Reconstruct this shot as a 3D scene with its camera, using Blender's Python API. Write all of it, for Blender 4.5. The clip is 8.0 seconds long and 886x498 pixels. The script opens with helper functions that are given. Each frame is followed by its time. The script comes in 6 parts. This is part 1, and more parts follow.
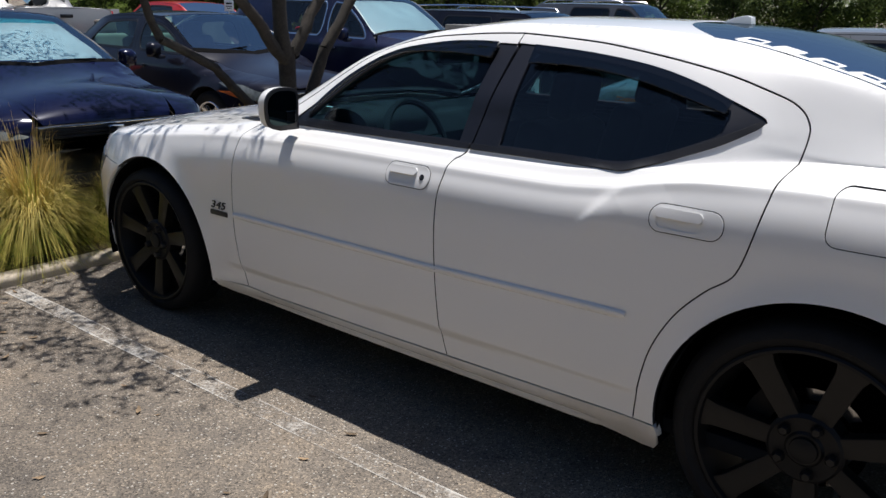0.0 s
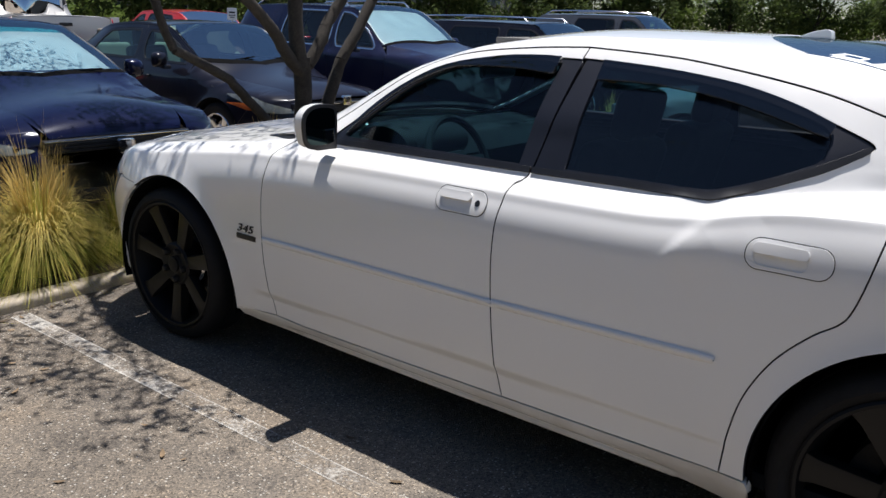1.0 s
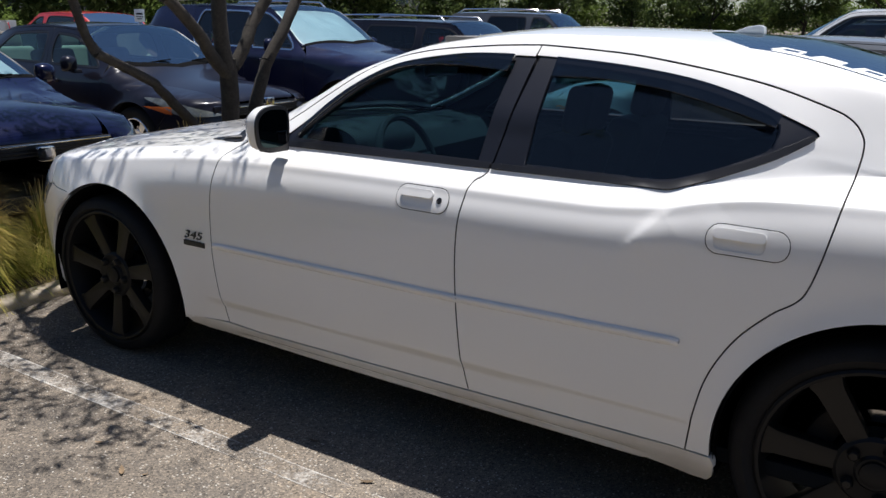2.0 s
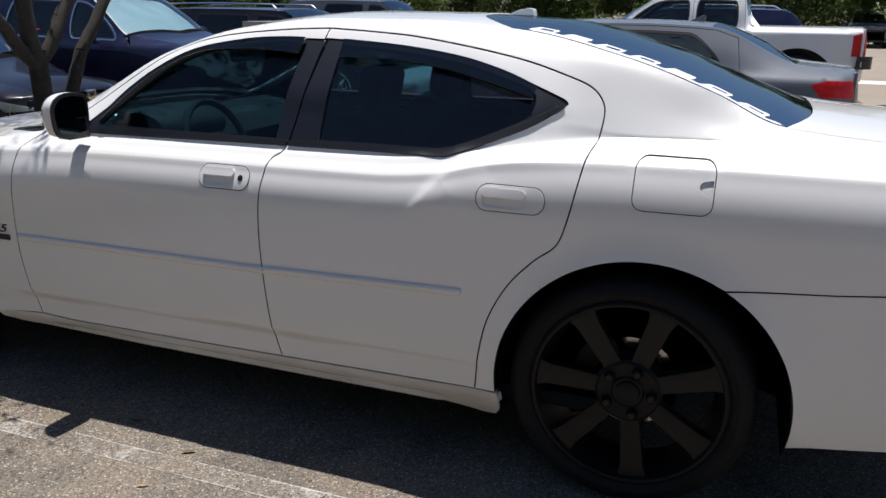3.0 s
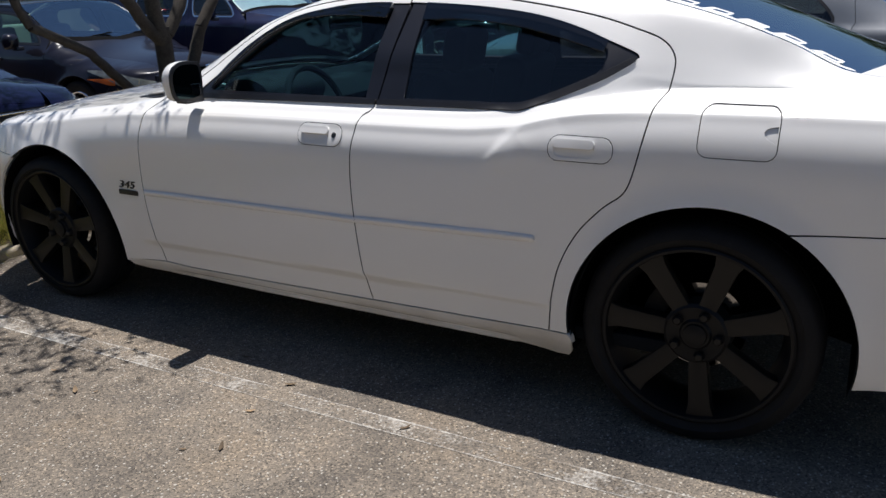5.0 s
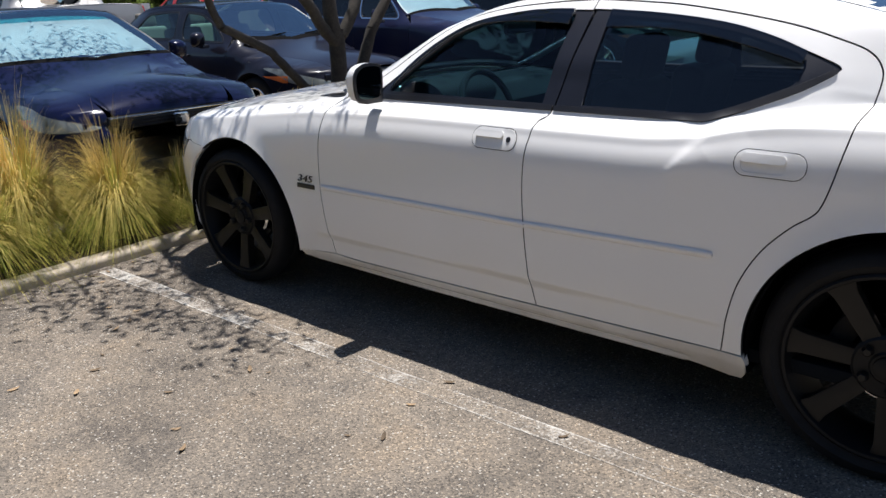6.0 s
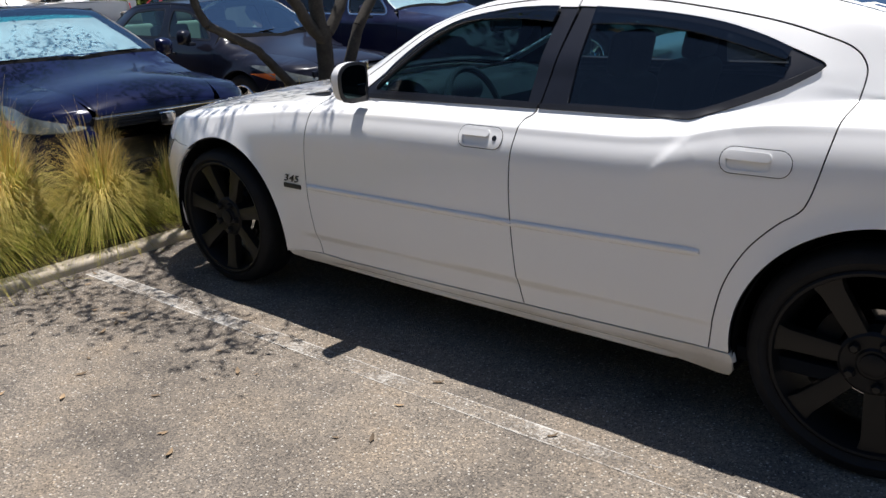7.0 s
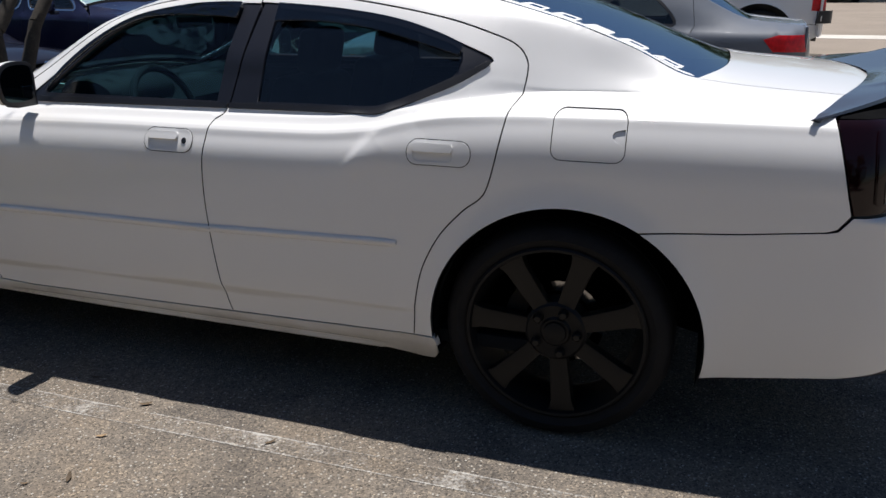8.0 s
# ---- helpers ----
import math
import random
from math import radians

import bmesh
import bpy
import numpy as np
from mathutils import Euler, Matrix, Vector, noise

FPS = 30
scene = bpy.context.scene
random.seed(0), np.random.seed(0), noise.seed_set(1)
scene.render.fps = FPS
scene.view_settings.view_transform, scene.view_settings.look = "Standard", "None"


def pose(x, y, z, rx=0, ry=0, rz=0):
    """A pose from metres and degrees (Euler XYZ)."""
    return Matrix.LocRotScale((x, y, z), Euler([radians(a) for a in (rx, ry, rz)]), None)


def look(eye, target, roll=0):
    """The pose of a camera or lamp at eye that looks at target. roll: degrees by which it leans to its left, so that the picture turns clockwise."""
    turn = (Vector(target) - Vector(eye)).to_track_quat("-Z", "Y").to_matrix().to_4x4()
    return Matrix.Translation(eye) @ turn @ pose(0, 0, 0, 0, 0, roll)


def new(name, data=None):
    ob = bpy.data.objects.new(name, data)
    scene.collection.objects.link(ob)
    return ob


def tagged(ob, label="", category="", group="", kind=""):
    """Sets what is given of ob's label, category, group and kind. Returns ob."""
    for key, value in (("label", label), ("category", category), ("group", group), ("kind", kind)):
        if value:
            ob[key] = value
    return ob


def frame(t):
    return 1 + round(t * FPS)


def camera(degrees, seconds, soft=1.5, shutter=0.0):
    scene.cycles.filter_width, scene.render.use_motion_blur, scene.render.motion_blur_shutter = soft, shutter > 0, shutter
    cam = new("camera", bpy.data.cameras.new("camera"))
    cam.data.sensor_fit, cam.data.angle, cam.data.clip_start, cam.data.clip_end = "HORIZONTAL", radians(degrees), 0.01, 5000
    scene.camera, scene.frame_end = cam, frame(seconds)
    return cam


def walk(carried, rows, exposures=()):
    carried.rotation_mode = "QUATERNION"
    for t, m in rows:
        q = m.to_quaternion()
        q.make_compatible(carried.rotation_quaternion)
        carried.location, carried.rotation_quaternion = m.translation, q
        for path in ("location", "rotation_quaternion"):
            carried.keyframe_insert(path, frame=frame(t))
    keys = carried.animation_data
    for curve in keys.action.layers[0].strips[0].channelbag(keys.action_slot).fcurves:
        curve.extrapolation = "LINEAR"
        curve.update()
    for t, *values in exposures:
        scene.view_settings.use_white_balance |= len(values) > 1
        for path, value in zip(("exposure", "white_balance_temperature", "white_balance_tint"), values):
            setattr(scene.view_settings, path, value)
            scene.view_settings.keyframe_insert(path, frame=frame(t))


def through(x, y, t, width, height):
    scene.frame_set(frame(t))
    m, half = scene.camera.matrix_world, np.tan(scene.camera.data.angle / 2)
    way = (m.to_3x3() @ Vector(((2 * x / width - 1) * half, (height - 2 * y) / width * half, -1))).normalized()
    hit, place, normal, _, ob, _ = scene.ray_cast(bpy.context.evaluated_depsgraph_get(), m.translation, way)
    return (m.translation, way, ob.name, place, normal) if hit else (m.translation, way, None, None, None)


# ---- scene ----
cam = camera(58.3, 8.0)
PATH = [
    (0, (3.424, -3.016, 1.494), (2.26, -1.497, 0.914), 1.6),
    (0.5, (3.245, -2.942, 1.492), (2.078, -1.426, 0.911), 2.0),
    (1, (3.116, -2.951, 1.493), (1.96, -1.416, 0.935), 1.9),
    (1.2, (3.085, -2.964, 1.495), (1.938, -1.422, 0.939), 1.7),
    (2.3, (2.995, -3.085, 1.489), (2.121, -1.376, 0.928), 0.9),
    (2.5, (3.043, -3.099, 1.496), (2.244, -1.356, 0.927), 0.5),
    (3, (3.274, -3.158, 1.483), (2.613, -1.36, 0.908), 0.8),
    (3.5, (3.458, -3.214, 1.485), (2.882, -1.4, 0.871), 0.2),
    (4, (3.483, -3.243, 1.48), (2.93, -1.439, 0.818), -0.7),
    (4.5, (3.479, -3.258, 1.471), (2.812, -1.492, 0.81), -1.4),
    (5, (3.454, -3.286, 1.463), (2.546, -1.624, 0.821), -1.7),
    (5.2, (3.449, -3.286, 1.473), (2.45, -1.677, 0.828), -2.0),
    (6.3, (3.353, -3.362, 1.48), (2.129, -1.911, 0.85), -1.6),
    (6.5, (3.36, -3.343, 1.489), (2.131, -1.9, 0.85), -1.9),
    (7, (3.372, -3.322, 1.491), (2.191, -1.84, 0.85), -1.9),
    (7.5, (3.403, -3.285, 1.486), (2.503, -1.621, 0.839), -0.8),
    (8, (3.463, -3.24, 1.48), (2.855, -1.451, 0.824), -0.4),
]
# the clip's camera brightens and darkens as it swings
EXPOSURES = [(t, e + 0.23, 6200, 12) for t, e in ((0, 0.37), (0.5, 0.43), (1, 0.55), (2.5, 0.47), (3.0, 0.38), (3.5, 0.26), (4, 0.15), (4.5, 0.25), (5, 0.38), (6.3, 0.74), (7, 0.70), (7.5, 0.50), (8, 0.25))]
walk(cam, [(t, look(eye, target, roll)) for t, eye, target, roll in PATH], EXPOSURES)

# ---- light ----
SUN = Vector((-0.035, 0.185, 1.0)).normalized()
world = bpy.data.worlds.new("sky")
scene.world = world
world.use_nodes = True
sky_tex = world.node_tree.nodes.new("ShaderNodeTexSky")
sky_tex.sky_type, sky_tex.sun_disc = "NISHITA", False
sky_tex.sun_elevation = math.asin(SUN.z)
sky_tex.sun_rotation = math.atan2(SUN.x, SUN.y)
sky_tex.air_density, sky_tex.dust_density, sky_tex.ozone_density = 1.0, 0.2, 3.0
world.node_tree.links.new(sky_tex.outputs[0], world.node_tree.nodes["Background"].inputs[0])
world.node_tree.nodes["Background"].inputs[1].default_value = 0.045
sun_data = bpy.data.lights.new("sun", "SUN")
sun_data.energy, sun_data.angle, sun_data.color = 4.05, radians(0.53), (1.0, 0.95, 0.87)
sun = new("sun", sun_data)
sun.matrix_world = look(SUN * 50, (0, 0, 0))


# ---- materials ----
def noise_node(nt, scale, detail=4.0, rough=0.55, coords="Object"):
    tc = nt.nodes.new("ShaderNodeTexCoord")
    n = nt.nodes.new("ShaderNodeTexNoise")
    n.inputs["Scale"].default_value, n.inputs["Detail"].default_value, n.inputs["Roughness"].default_value = scale, detail, rough
    nt.links.new(tc.outputs[coords], n.inputs["Vector"])
    return n


def ramp(nt, src, stops):
    r = nt.nodes.new("ShaderNodeValToRGB")
    el = r.color_ramp.elements
    while len(el) < len(stops):
        el.new(0.5)
    for e, (p, c) in zip(el, stops):
        e.position, e.color = p, (*c, 1) if len(c) == 3 else c
    nt.links.new(src, r.inputs[0])
    return r


def material(name, color, rough=0.5, metal=0.0, coat=0.0, vary=0.12, scale=6.0, fine=0.0, fine_scale=200.0, bump=0.0, spec=0.5, random_tint=0.0):
    """A surface with two scales of variation round its base colour, and fine relief."""
    m = bpy.data.materials.new(name)
    m.use_nodes = True
    nt = m.node_tree
    b = nt.nodes["Principled BSDF"]
    b.inputs["Roughness"].default_value, b.inputs["Metallic"].default_value = rough, metal
    b.inputs["Coat Weight"].default_value, b.inputs["Coat Roughness"].default_value = coat, 0.03
    b.inputs["Specular IOR Level"].default_value = spec
    c = np.array(color)
    n = noise_node(nt, scale)
    r = ramp(nt, n.outputs["Fac"], [(0.3, tuple(np.clip(c * (1 - vary), 0, 1))), (0.7, tuple(np.clip(c * (1 + vary), 0, 1)))])
    out = r.outputs[0]
    if fine or bump:
        f = noise_node(nt, fine_scale, 2.0)
    if fine:
        mx = nt.nodes.new("ShaderNodeMix")
        mx.data_type, mx.blend_type = "RGBA", "MULTIPLY"
        fr = ramp(nt, f.outputs["Fac"], [(0.35, (1 - fine,) * 3), (0.65, (1, 1, 1))])
        mx.inputs["Factor"].default_value = 1.0
        nt.links.new(out, mx.inputs["A"]), nt.links.new(fr.outputs[0], mx.inputs["B"])
        out = mx.outputs["Result"]
    if random_tint:
        oi = nt.nodes.new("ShaderNodeObjectInfo")
        hv = nt.nodes.new("ShaderNodeHueSaturation")
        mr = nt.nodes.new("ShaderNodeMapRange")
        mr.inputs["To Min"].default_value, mr.inputs["To Max"].default_value = 1 - random_tint, 1 + random_tint
        nt.links.new(oi.outputs["Random"], mr.inputs["Value"]), nt.links.new(mr.outputs[0], hv.inputs["Value"])
        nt.links.new(out, hv.inputs["Color"])
        out = hv.outputs[0]
    nt.links.new(out, b.inputs["Base Color"])
    if bump:
        bp = nt.nodes.new("ShaderNodeBump")
        bp.inputs["Strength"].default_value, bp.inputs["Distance"].default_value = bump, 0.002
        nt.links.new(f.outputs["Fac"], bp.inputs["Height"]), nt.links.new(bp.outputs[0], b.inputs["Normal"])
    return m


def car_paint(name, color, metal=0.0, rough=0.35, dust=0.06, coat=1.0, spec=0.5):
    """Base coat with fine flakes under clear lacquer, and a film of dust."""
    m = bpy.data.materials.new(name)
    m.use_nodes = True
    nt = m.node_tree
    b = nt.nodes["Principled BSDF"]
    b.inputs["Metallic"].default_value, b.inputs["Roughness"].default_value = metal, rough
    b.inputs["Coat Weight"].default_value = coat
    b.inputs["Specular IOR Level"].default_value = spec
    c = np.array(color)
    n = noise_node(nt, 2.5, 5)
    r = ramp(nt, n.outputs["Fac"], [(0.35, tuple(c)), (0.75, tuple(c * (1 - dust) + np.array((0.45, 0.40, 0.33)) * dust))])
    nt.links.new(r.outputs[0], b.inputs["Base Color"])
    n2 = noise_node(nt, 9, 6)
    r2 = ramp(nt, n2.outputs["Fac"], [(0.35, (0.02,) * 3), (0.8, (0.10,) * 3)])
    nt.links.new(r2.outputs[0], b.inputs["Coat Roughness"])
    return m


def glass_pane(name, tint, ior=1.6, film=(1, 1, 1)):
    """Thin tinted car glass: light passes straight through, tinted; reflections by Fresnel, coloured by film."""
    m = bpy.data.materials.new(name)
    m.use_nodes = True
    nt = m.node_tree
    nt.nodes.remove(nt.nodes["Principled BSDF"])
    tr = nt.nodes.new("ShaderNodeBsdfTransparent")
    tr.inputs[0].default_value = (*tint, 1)
    gl = nt.nodes.new("ShaderNodeBsdfGlossy")
    gl.inputs["Roughness"].default_value = 0.015
    gl.inputs["Color"].default_value = (*film, 1)
    fr = nt.nodes.new("ShaderNodeFresnel")
    fr.inputs[0].default_value = ior
    mx = nt.nodes.new("ShaderNodeMixShader")
    nt.links.new(fr.outputs[0], mx.inputs[0]), nt.links.new(tr.outputs[0], mx.inputs[1]), nt.links.new(gl.outputs[0], mx.inputs[2])
    nt.links.new(mx.outputs[0], nt.nodes["Material Output"].inputs[0])
    return m


def asphalt_surface(name, paint=False):
    m = bpy.data.materials.new(name)
    m.use_nodes = True
    nt = m.node_tree
    b = nt.nodes["Principled BSDF"]
    b.inputs["Roughness"].default_value = 0.9
    b.inputs["Specular IOR Level"].default_value = 0.03
    tc = nt.nodes.new("ShaderNodeTexCoord")
    big = noise_node(nt, 0.9, 5)
    base = ramp(nt, big.outputs["Fac"], [(0.3, (0.180, 0.156, 0.131)), (0.7, (0.252, 0.221, 0.187))])
    vor = nt.nodes.new("ShaderNodeTexVoronoi")
    vor.inputs["Scale"].default_value = 170
    nt.links.new(tc.outputs["Object"], vor.inputs["Vector"])
    stone = ramp(nt, vor.outputs["Color"], [(0.05, (0.34,) * 3), (0.38, (0.80,) * 3), (0.75, (1.12, 1.08, 1.02)), (1.0, (2.3, 2.18, 1.95))])
    vor2 = nt.nodes.new("ShaderNodeTexVoronoi")
    vor2.inputs["Scale"].default_value = 80
    nt.links.new(tc.outputs["Object"], vor2.inputs["Vector"])
    pick = ramp(nt, vor2.outputs["Color"], [(0.74, (0, 0, 0)), (0.77, (1, 1, 1))])
    core = ramp(nt, vor2.outputs["Distance"], [(0.26, (1, 1, 1)), (0.36, (0, 0, 0))])
    peb = nt.nodes.new("ShaderNodeMath")
    peb.operation = "MULTIPLY"
    nt.links.new(pick.outputs[0], peb.inputs[0]), nt.links.new(core.outputs[0], peb.inputs[1])
    mx = nt.nodes.new("ShaderNodeMix")
    mx.data_type, mx.blend_type = "RGBA", "MULTIPLY"
    mx.inputs["Factor"].default_value = 0.9
    nt.links.new(base.outputs[0], mx.inputs["A"]), nt.links.new(stone.outputs[0], mx.inputs["B"])
    stain = noise_node(nt, 2.2, 6, 0.65)
    sr = ramp(nt, stain.outputs["Fac"], [(0.36, (0.62, 0.64, 0.68)), (0.52, (1.0, 1.0, 1.0)), (0.70, (1.12, 1.06, 0.98))])
    mst = nt.nodes.new("ShaderNodeMix")
    mst.data_type, mst.blend_type = "RGBA", "MULTIPLY"
    mst.inputs["Factor"].default_value = 0.8
    nt.links.new(mx.outputs["Result"], mst.inputs["A"]), nt.links.new(sr.outputs[0], mst.inputs["B"])
    mx = mst
    mp0 = nt.nodes.new("ShaderNodeMix")
    mp0.data_type = "RGBA"
    nt.links.new(peb.outputs[0], mp0.inputs["Factor"]), nt.links.new(mx.outputs["Result"], mp0.inputs["A"])
    mp0.inputs["B"].default_value = (0.44, 0.41, 0.36, 1)
    out = mp0.outputs["Result"]
    if paint:
        n1 = noise_node(nt, 70, 6, 0.7)
        n2 = noise_node(nt, 4, 4)
        sep = nt.nodes.new("ShaderNodeSeparateXYZ")
        nt.links.new(tc.outputs["Object"], sep.inputs[0])
        ab = nt.nodes.new("ShaderNodeMath")
        ab.operation = "ABSOLUTE"
        nt.links.new(sep.outputs[1], ab.inputs[0])
        rim_w = nt.nodes.new("ShaderNodeMapRange")
        rim_w.inputs["From Min"].default_value, rim_w.inputs["From Max"].default_value = 0.0380, 0.0405
        rim_w.inputs["To Min"].default_value, rim_w.inputs["To Max"].default_value = 0.0, 0.17
        nt.links.new(ab.outputs[0], rim_w.inputs["Value"])
        add = nt.nodes.new("ShaderNodeMath")
        add.operation = "ADD"
        nt.links.new(n1.outputs["Fac"], add.inputs[0]), nt.links.new(n2.outputs["Fac"], add.inputs[1])
        add2 = nt.nodes.new("ShaderNodeMath")
        add2.operation = "ADD"
        nt.links.new(add.outputs[0], add2.inputs[0]), nt.links.new(rim_w.outputs[0], add2.inputs[1])
        # less driven over, the end at the kerb has kept more of its paint
        fresh = nt.nodes.new("ShaderNodeMapRange")
        fresh.inputs["From Min"].default_value, fresh.inputs["From Max"].default_value = -0.8, 1.4
        fresh.inputs["To Min"].default_value, fresh.inputs["To Max"].default_value = 0.14, -0.01
        nt.links.new(sep.outputs[0], fresh.inputs["Value"])
        add3 = nt.nodes.new("ShaderNodeMath")
        add3.operation = "ADD"
        nt.links.new(add2.outputs[0], add3.inputs[0]), nt.links.new(fresh.outputs[0], add3.inputs[1])
        add2 = add3
        wear = nt.nodes.new("ShaderNodeMapRange")
        wear.inputs["From Min"].default_value, wear.inputs["From Max"].default_value = 1.01, 1.42
        nt.links.new(add2.outputs[0], wear.inputs["Value"])
        keep = wear
        mp = nt.nodes.new("ShaderNodeMix")
        mp.data_type = "RGBA"
        nt.links.new(keep.outputs[0], mp.inputs["Factor"])
        nt.links.new(out, mp.inputs["A"])
        mp.inputs["B"].default_value = (0.60, 0.58, 0.54, 1)
        out = mp.outputs["Result"]
    nt.links.new(out, b.inputs["Base Color"])
    bp = nt.nodes.new("ShaderNodeBump")
    bp.inputs["Strength"].default_value, bp.inputs["Distance"].default_value = 0.9, 0.005
    nt.links.new(vor.outputs["Distance"], bp.inputs["Height"]), nt.links.new(bp.outputs[0], b.inputs["Normal"])
    return m


WHITE = car_paint("white_lacquer", (0.84, 0.83, 0.815), 0.0, 0.45, 0.03, 1.0, 0.3)
DUSTY = car_paint("dusty_white_lacquer", (0.78, 0.76, 0.72), 0.0, 0.5, 0.75)
BLUE = car_paint("dark_blue_lacquer", (0.004, 0.006, 0.030), 0.05, 0.18, 0.01, 0.6, 0.12)
BLACK = car_paint("black_lacquer", (0.007, 0.007, 0.014), 0.0, 0.28, 0.022, 0.75, 0.12)
NAVY = car_paint("navy_lacquer", (0.007, 0.010, 0.038), 0.05, 0.25, 0.03, 0.6, 0.12)
SILVER = car_paint("silver_blue_lacquer", (0.115, 0.130, 0.158), 0.0, 0.6, 0.06, 0.8, 0.3)
GREY = car_paint("grey_lacquer", (0.10, 0.105, 0.115), 0.6, 0.34)
TRUCK = car_paint("truck_white_lacquer", (0.76, 0.77, 0.78), 0.0, 0.4)
TAN = car_paint("pale_silver_lacquer", (0.46, 0.45, 0.44), 0.2, 0.4)
RED = car_paint("red_lacquer", (0.5, 0.02, 0.015), 0.0, 0.3)
TRIM = material("black_trim", (0.012, 0.012, 0.015), 0.42, vary=0.2, fine=0.2, bump=0.1)
PILLAR = material("pillar_film", (0.013, 0.014, 0.021), 0.36, vary=0.15, bump=0.05)
RUBBER = material("tyre_rubber", (0.008, 0.008, 0.0095), 0.72, vary=0.25, scale=20, fine=0.3, bump=0.3, spec=0.3)
RIM = material("black_rim", (0.0080, 0.0070, 0.0066), 0.45, metal=0.0, vary=0.2, coat=0.0, spec=0.30)
# darker than the spokes: the shadow inside the wheel is in the colour
BARREL = material("rim_shadow_black", (0.005, 0.005, 0.006), 0.5, vary=0.2, spec=0.25)
# near-black: shade in the arches, underbody and under the spoiler is in the colour
ARCH = material("matte_black_and_shade", (0.005, 0.005, 0.0055), 0.9, vary=0.25, fine=0.3, bump=0.3, spec=0.05)
CHROME = material("chrome", (0.75, 0.76, 0.78), 0.12, metal=1.0, vary=0.04)
SMOKE = material("smoked_lamp", (0.008, 0.0015, 0.0025), 0.07, vary=0.2, coat=0.2, spec=0.2)
REDLAMP = material("red_lamp", (0.62, 0.010, 0.012), 0.25, vary=0.25, scale=30, coat=0.25, spec=0.3)
CLEAR = material("headlamp", (0.20, 0.21, 0.19), 0.15, metal=0.3, vary=0.4, scale=14, coat=1.0)
AMBER = material("amber_lamp", (0.55, 0.13, 0.02), 0.15, vary=0.2, coat=1.0)
SEAT = material("dark_leather", (0.022, 0.022, 0.026), 0.6, vary=0.2, fine=0.2, bump=0.2, spec=0.2)
DASH = material("dash_plastic", (0.008, 0.010, 0.013), 0.65, vary=0.15, bump=0.2, spec=0.04)
LINER = material("grey_lining", (0.16, 0.155, 0.15), 0.9, vary=0.1, fine=0.15)
STEEL = material("brake_steel", (0.34, 0.33, 0.32), 0.12, metal=1.0, vary=0.12, scale=30)
CAST = material("cast_iron", (0.012, 0.011, 0.011), 0.7, vary=0.3, scale=30, bump=0.3, spec=0.2)
SPOILER = car_paint("spoiler_grey", (0.055, 0.060, 0.075), 0.35, 0.3)
DECAL = material("white_vinyl", (0.8, 0.8, 0.8), 0.4, vary=0.03)
FRONT_GLASS = glass_pane("clear_tint_glass", (0.38, 0.90, 1.0), 1.42)
REAR_GLASS = glass_pane("dark_tint_glass", (0.40, 0.44, 0.43), 1.65)
# high index and bluish gloss colour stand in for a brighter sky reflection
BACK_GLASS = glass_pane("rear_screen_glass", (0.08, 0.10, 0.13), 18.0, (0.85, 0.94, 1.0))
VISOR = glass_pane("smoked_acrylic", (0.16, 0.16, 0.17), 1.8)
SCREEN_GLASS = glass_pane("windscreen_glass", (0.60, 0.91, 0.90), 1.75)
# here too the sky's blue reflection is put into index and gloss colour
OTHER_SCREEN = glass_pane("blue_reflex_glass", (0.66, 0.80, 0.84), 4.6, (0.74, 0.90, 1.0))
BAND_GLASS = glass_pane("teal_tint_band", (0.06, 0.46, 0.52), 1.3)
PALE_SEAT = material("beige_upholstery", (0.20, 0.18, 0.155), 0.8, vary=0.15, fine=0.15, bump=0.2, spec=0.2)
MIRROR = material("mirror_glass", (0.030, 0.046, 0.046), 0.02, metal=1.0, vary=0.0)
SPOT = material("spot_mirror_glass", (0.07, 0.075, 0.08), 0.04, metal=1.0, vary=0.0)
PALE_GROUND = material("pale_concrete", (0.31, 0.262, 0.215), 0.9, vary=0.10, scale=0.6, fine=0.2, fine_scale=60, bump=0.3, spec=0.1)
PALE_STRIP = material("white_concrete", (0.62, 0.58, 0.52), 0.9, vary=0.08, scale=1.5, fine=0.12, fine_scale=60, bump=0.3, spec=0.1)
ASPHALT = asphalt_surface("asphalt")
LINE_PAINT = asphalt_surface("worn_line_paint", True)


# ---- mesh helpers ----
def link_mesh(name, verts, faces, mat, parent=None, label="", normals=None, smooth=True):
    me = bpy.data.meshes.new(name)
    me.from_pydata([tuple(v) for v in verts], [], faces)
    me.materials.append(mat)
    if smooth:
        me.shade_smooth()
    if normals is not None:
        me.normals_split_custom_set_from_vertices([tuple(n) for n in normals])
    ob = new(name, me)
    if parent is not None:
        ob.parent = parent
    if label:
        ob["label"] = label
    return ob


def part(name, bm, mat, parent=None, label="", smooth=True, angle=40):
    me = bpy.data.meshes.new(name)
    bmesh.ops.recalc_face_normals(bm, faces=bm.faces)
    bm.to_mesh(me)
    bm.free()
    me.materials.append(mat)
    if smooth:
        me.shade_smooth()
        me.set_sharp_from_angle(angle=radians(angle))
    ob = new(name, me)
    if parent is not None:
        ob.parent = parent
    if label:
        ob["label"] = label
    return ob


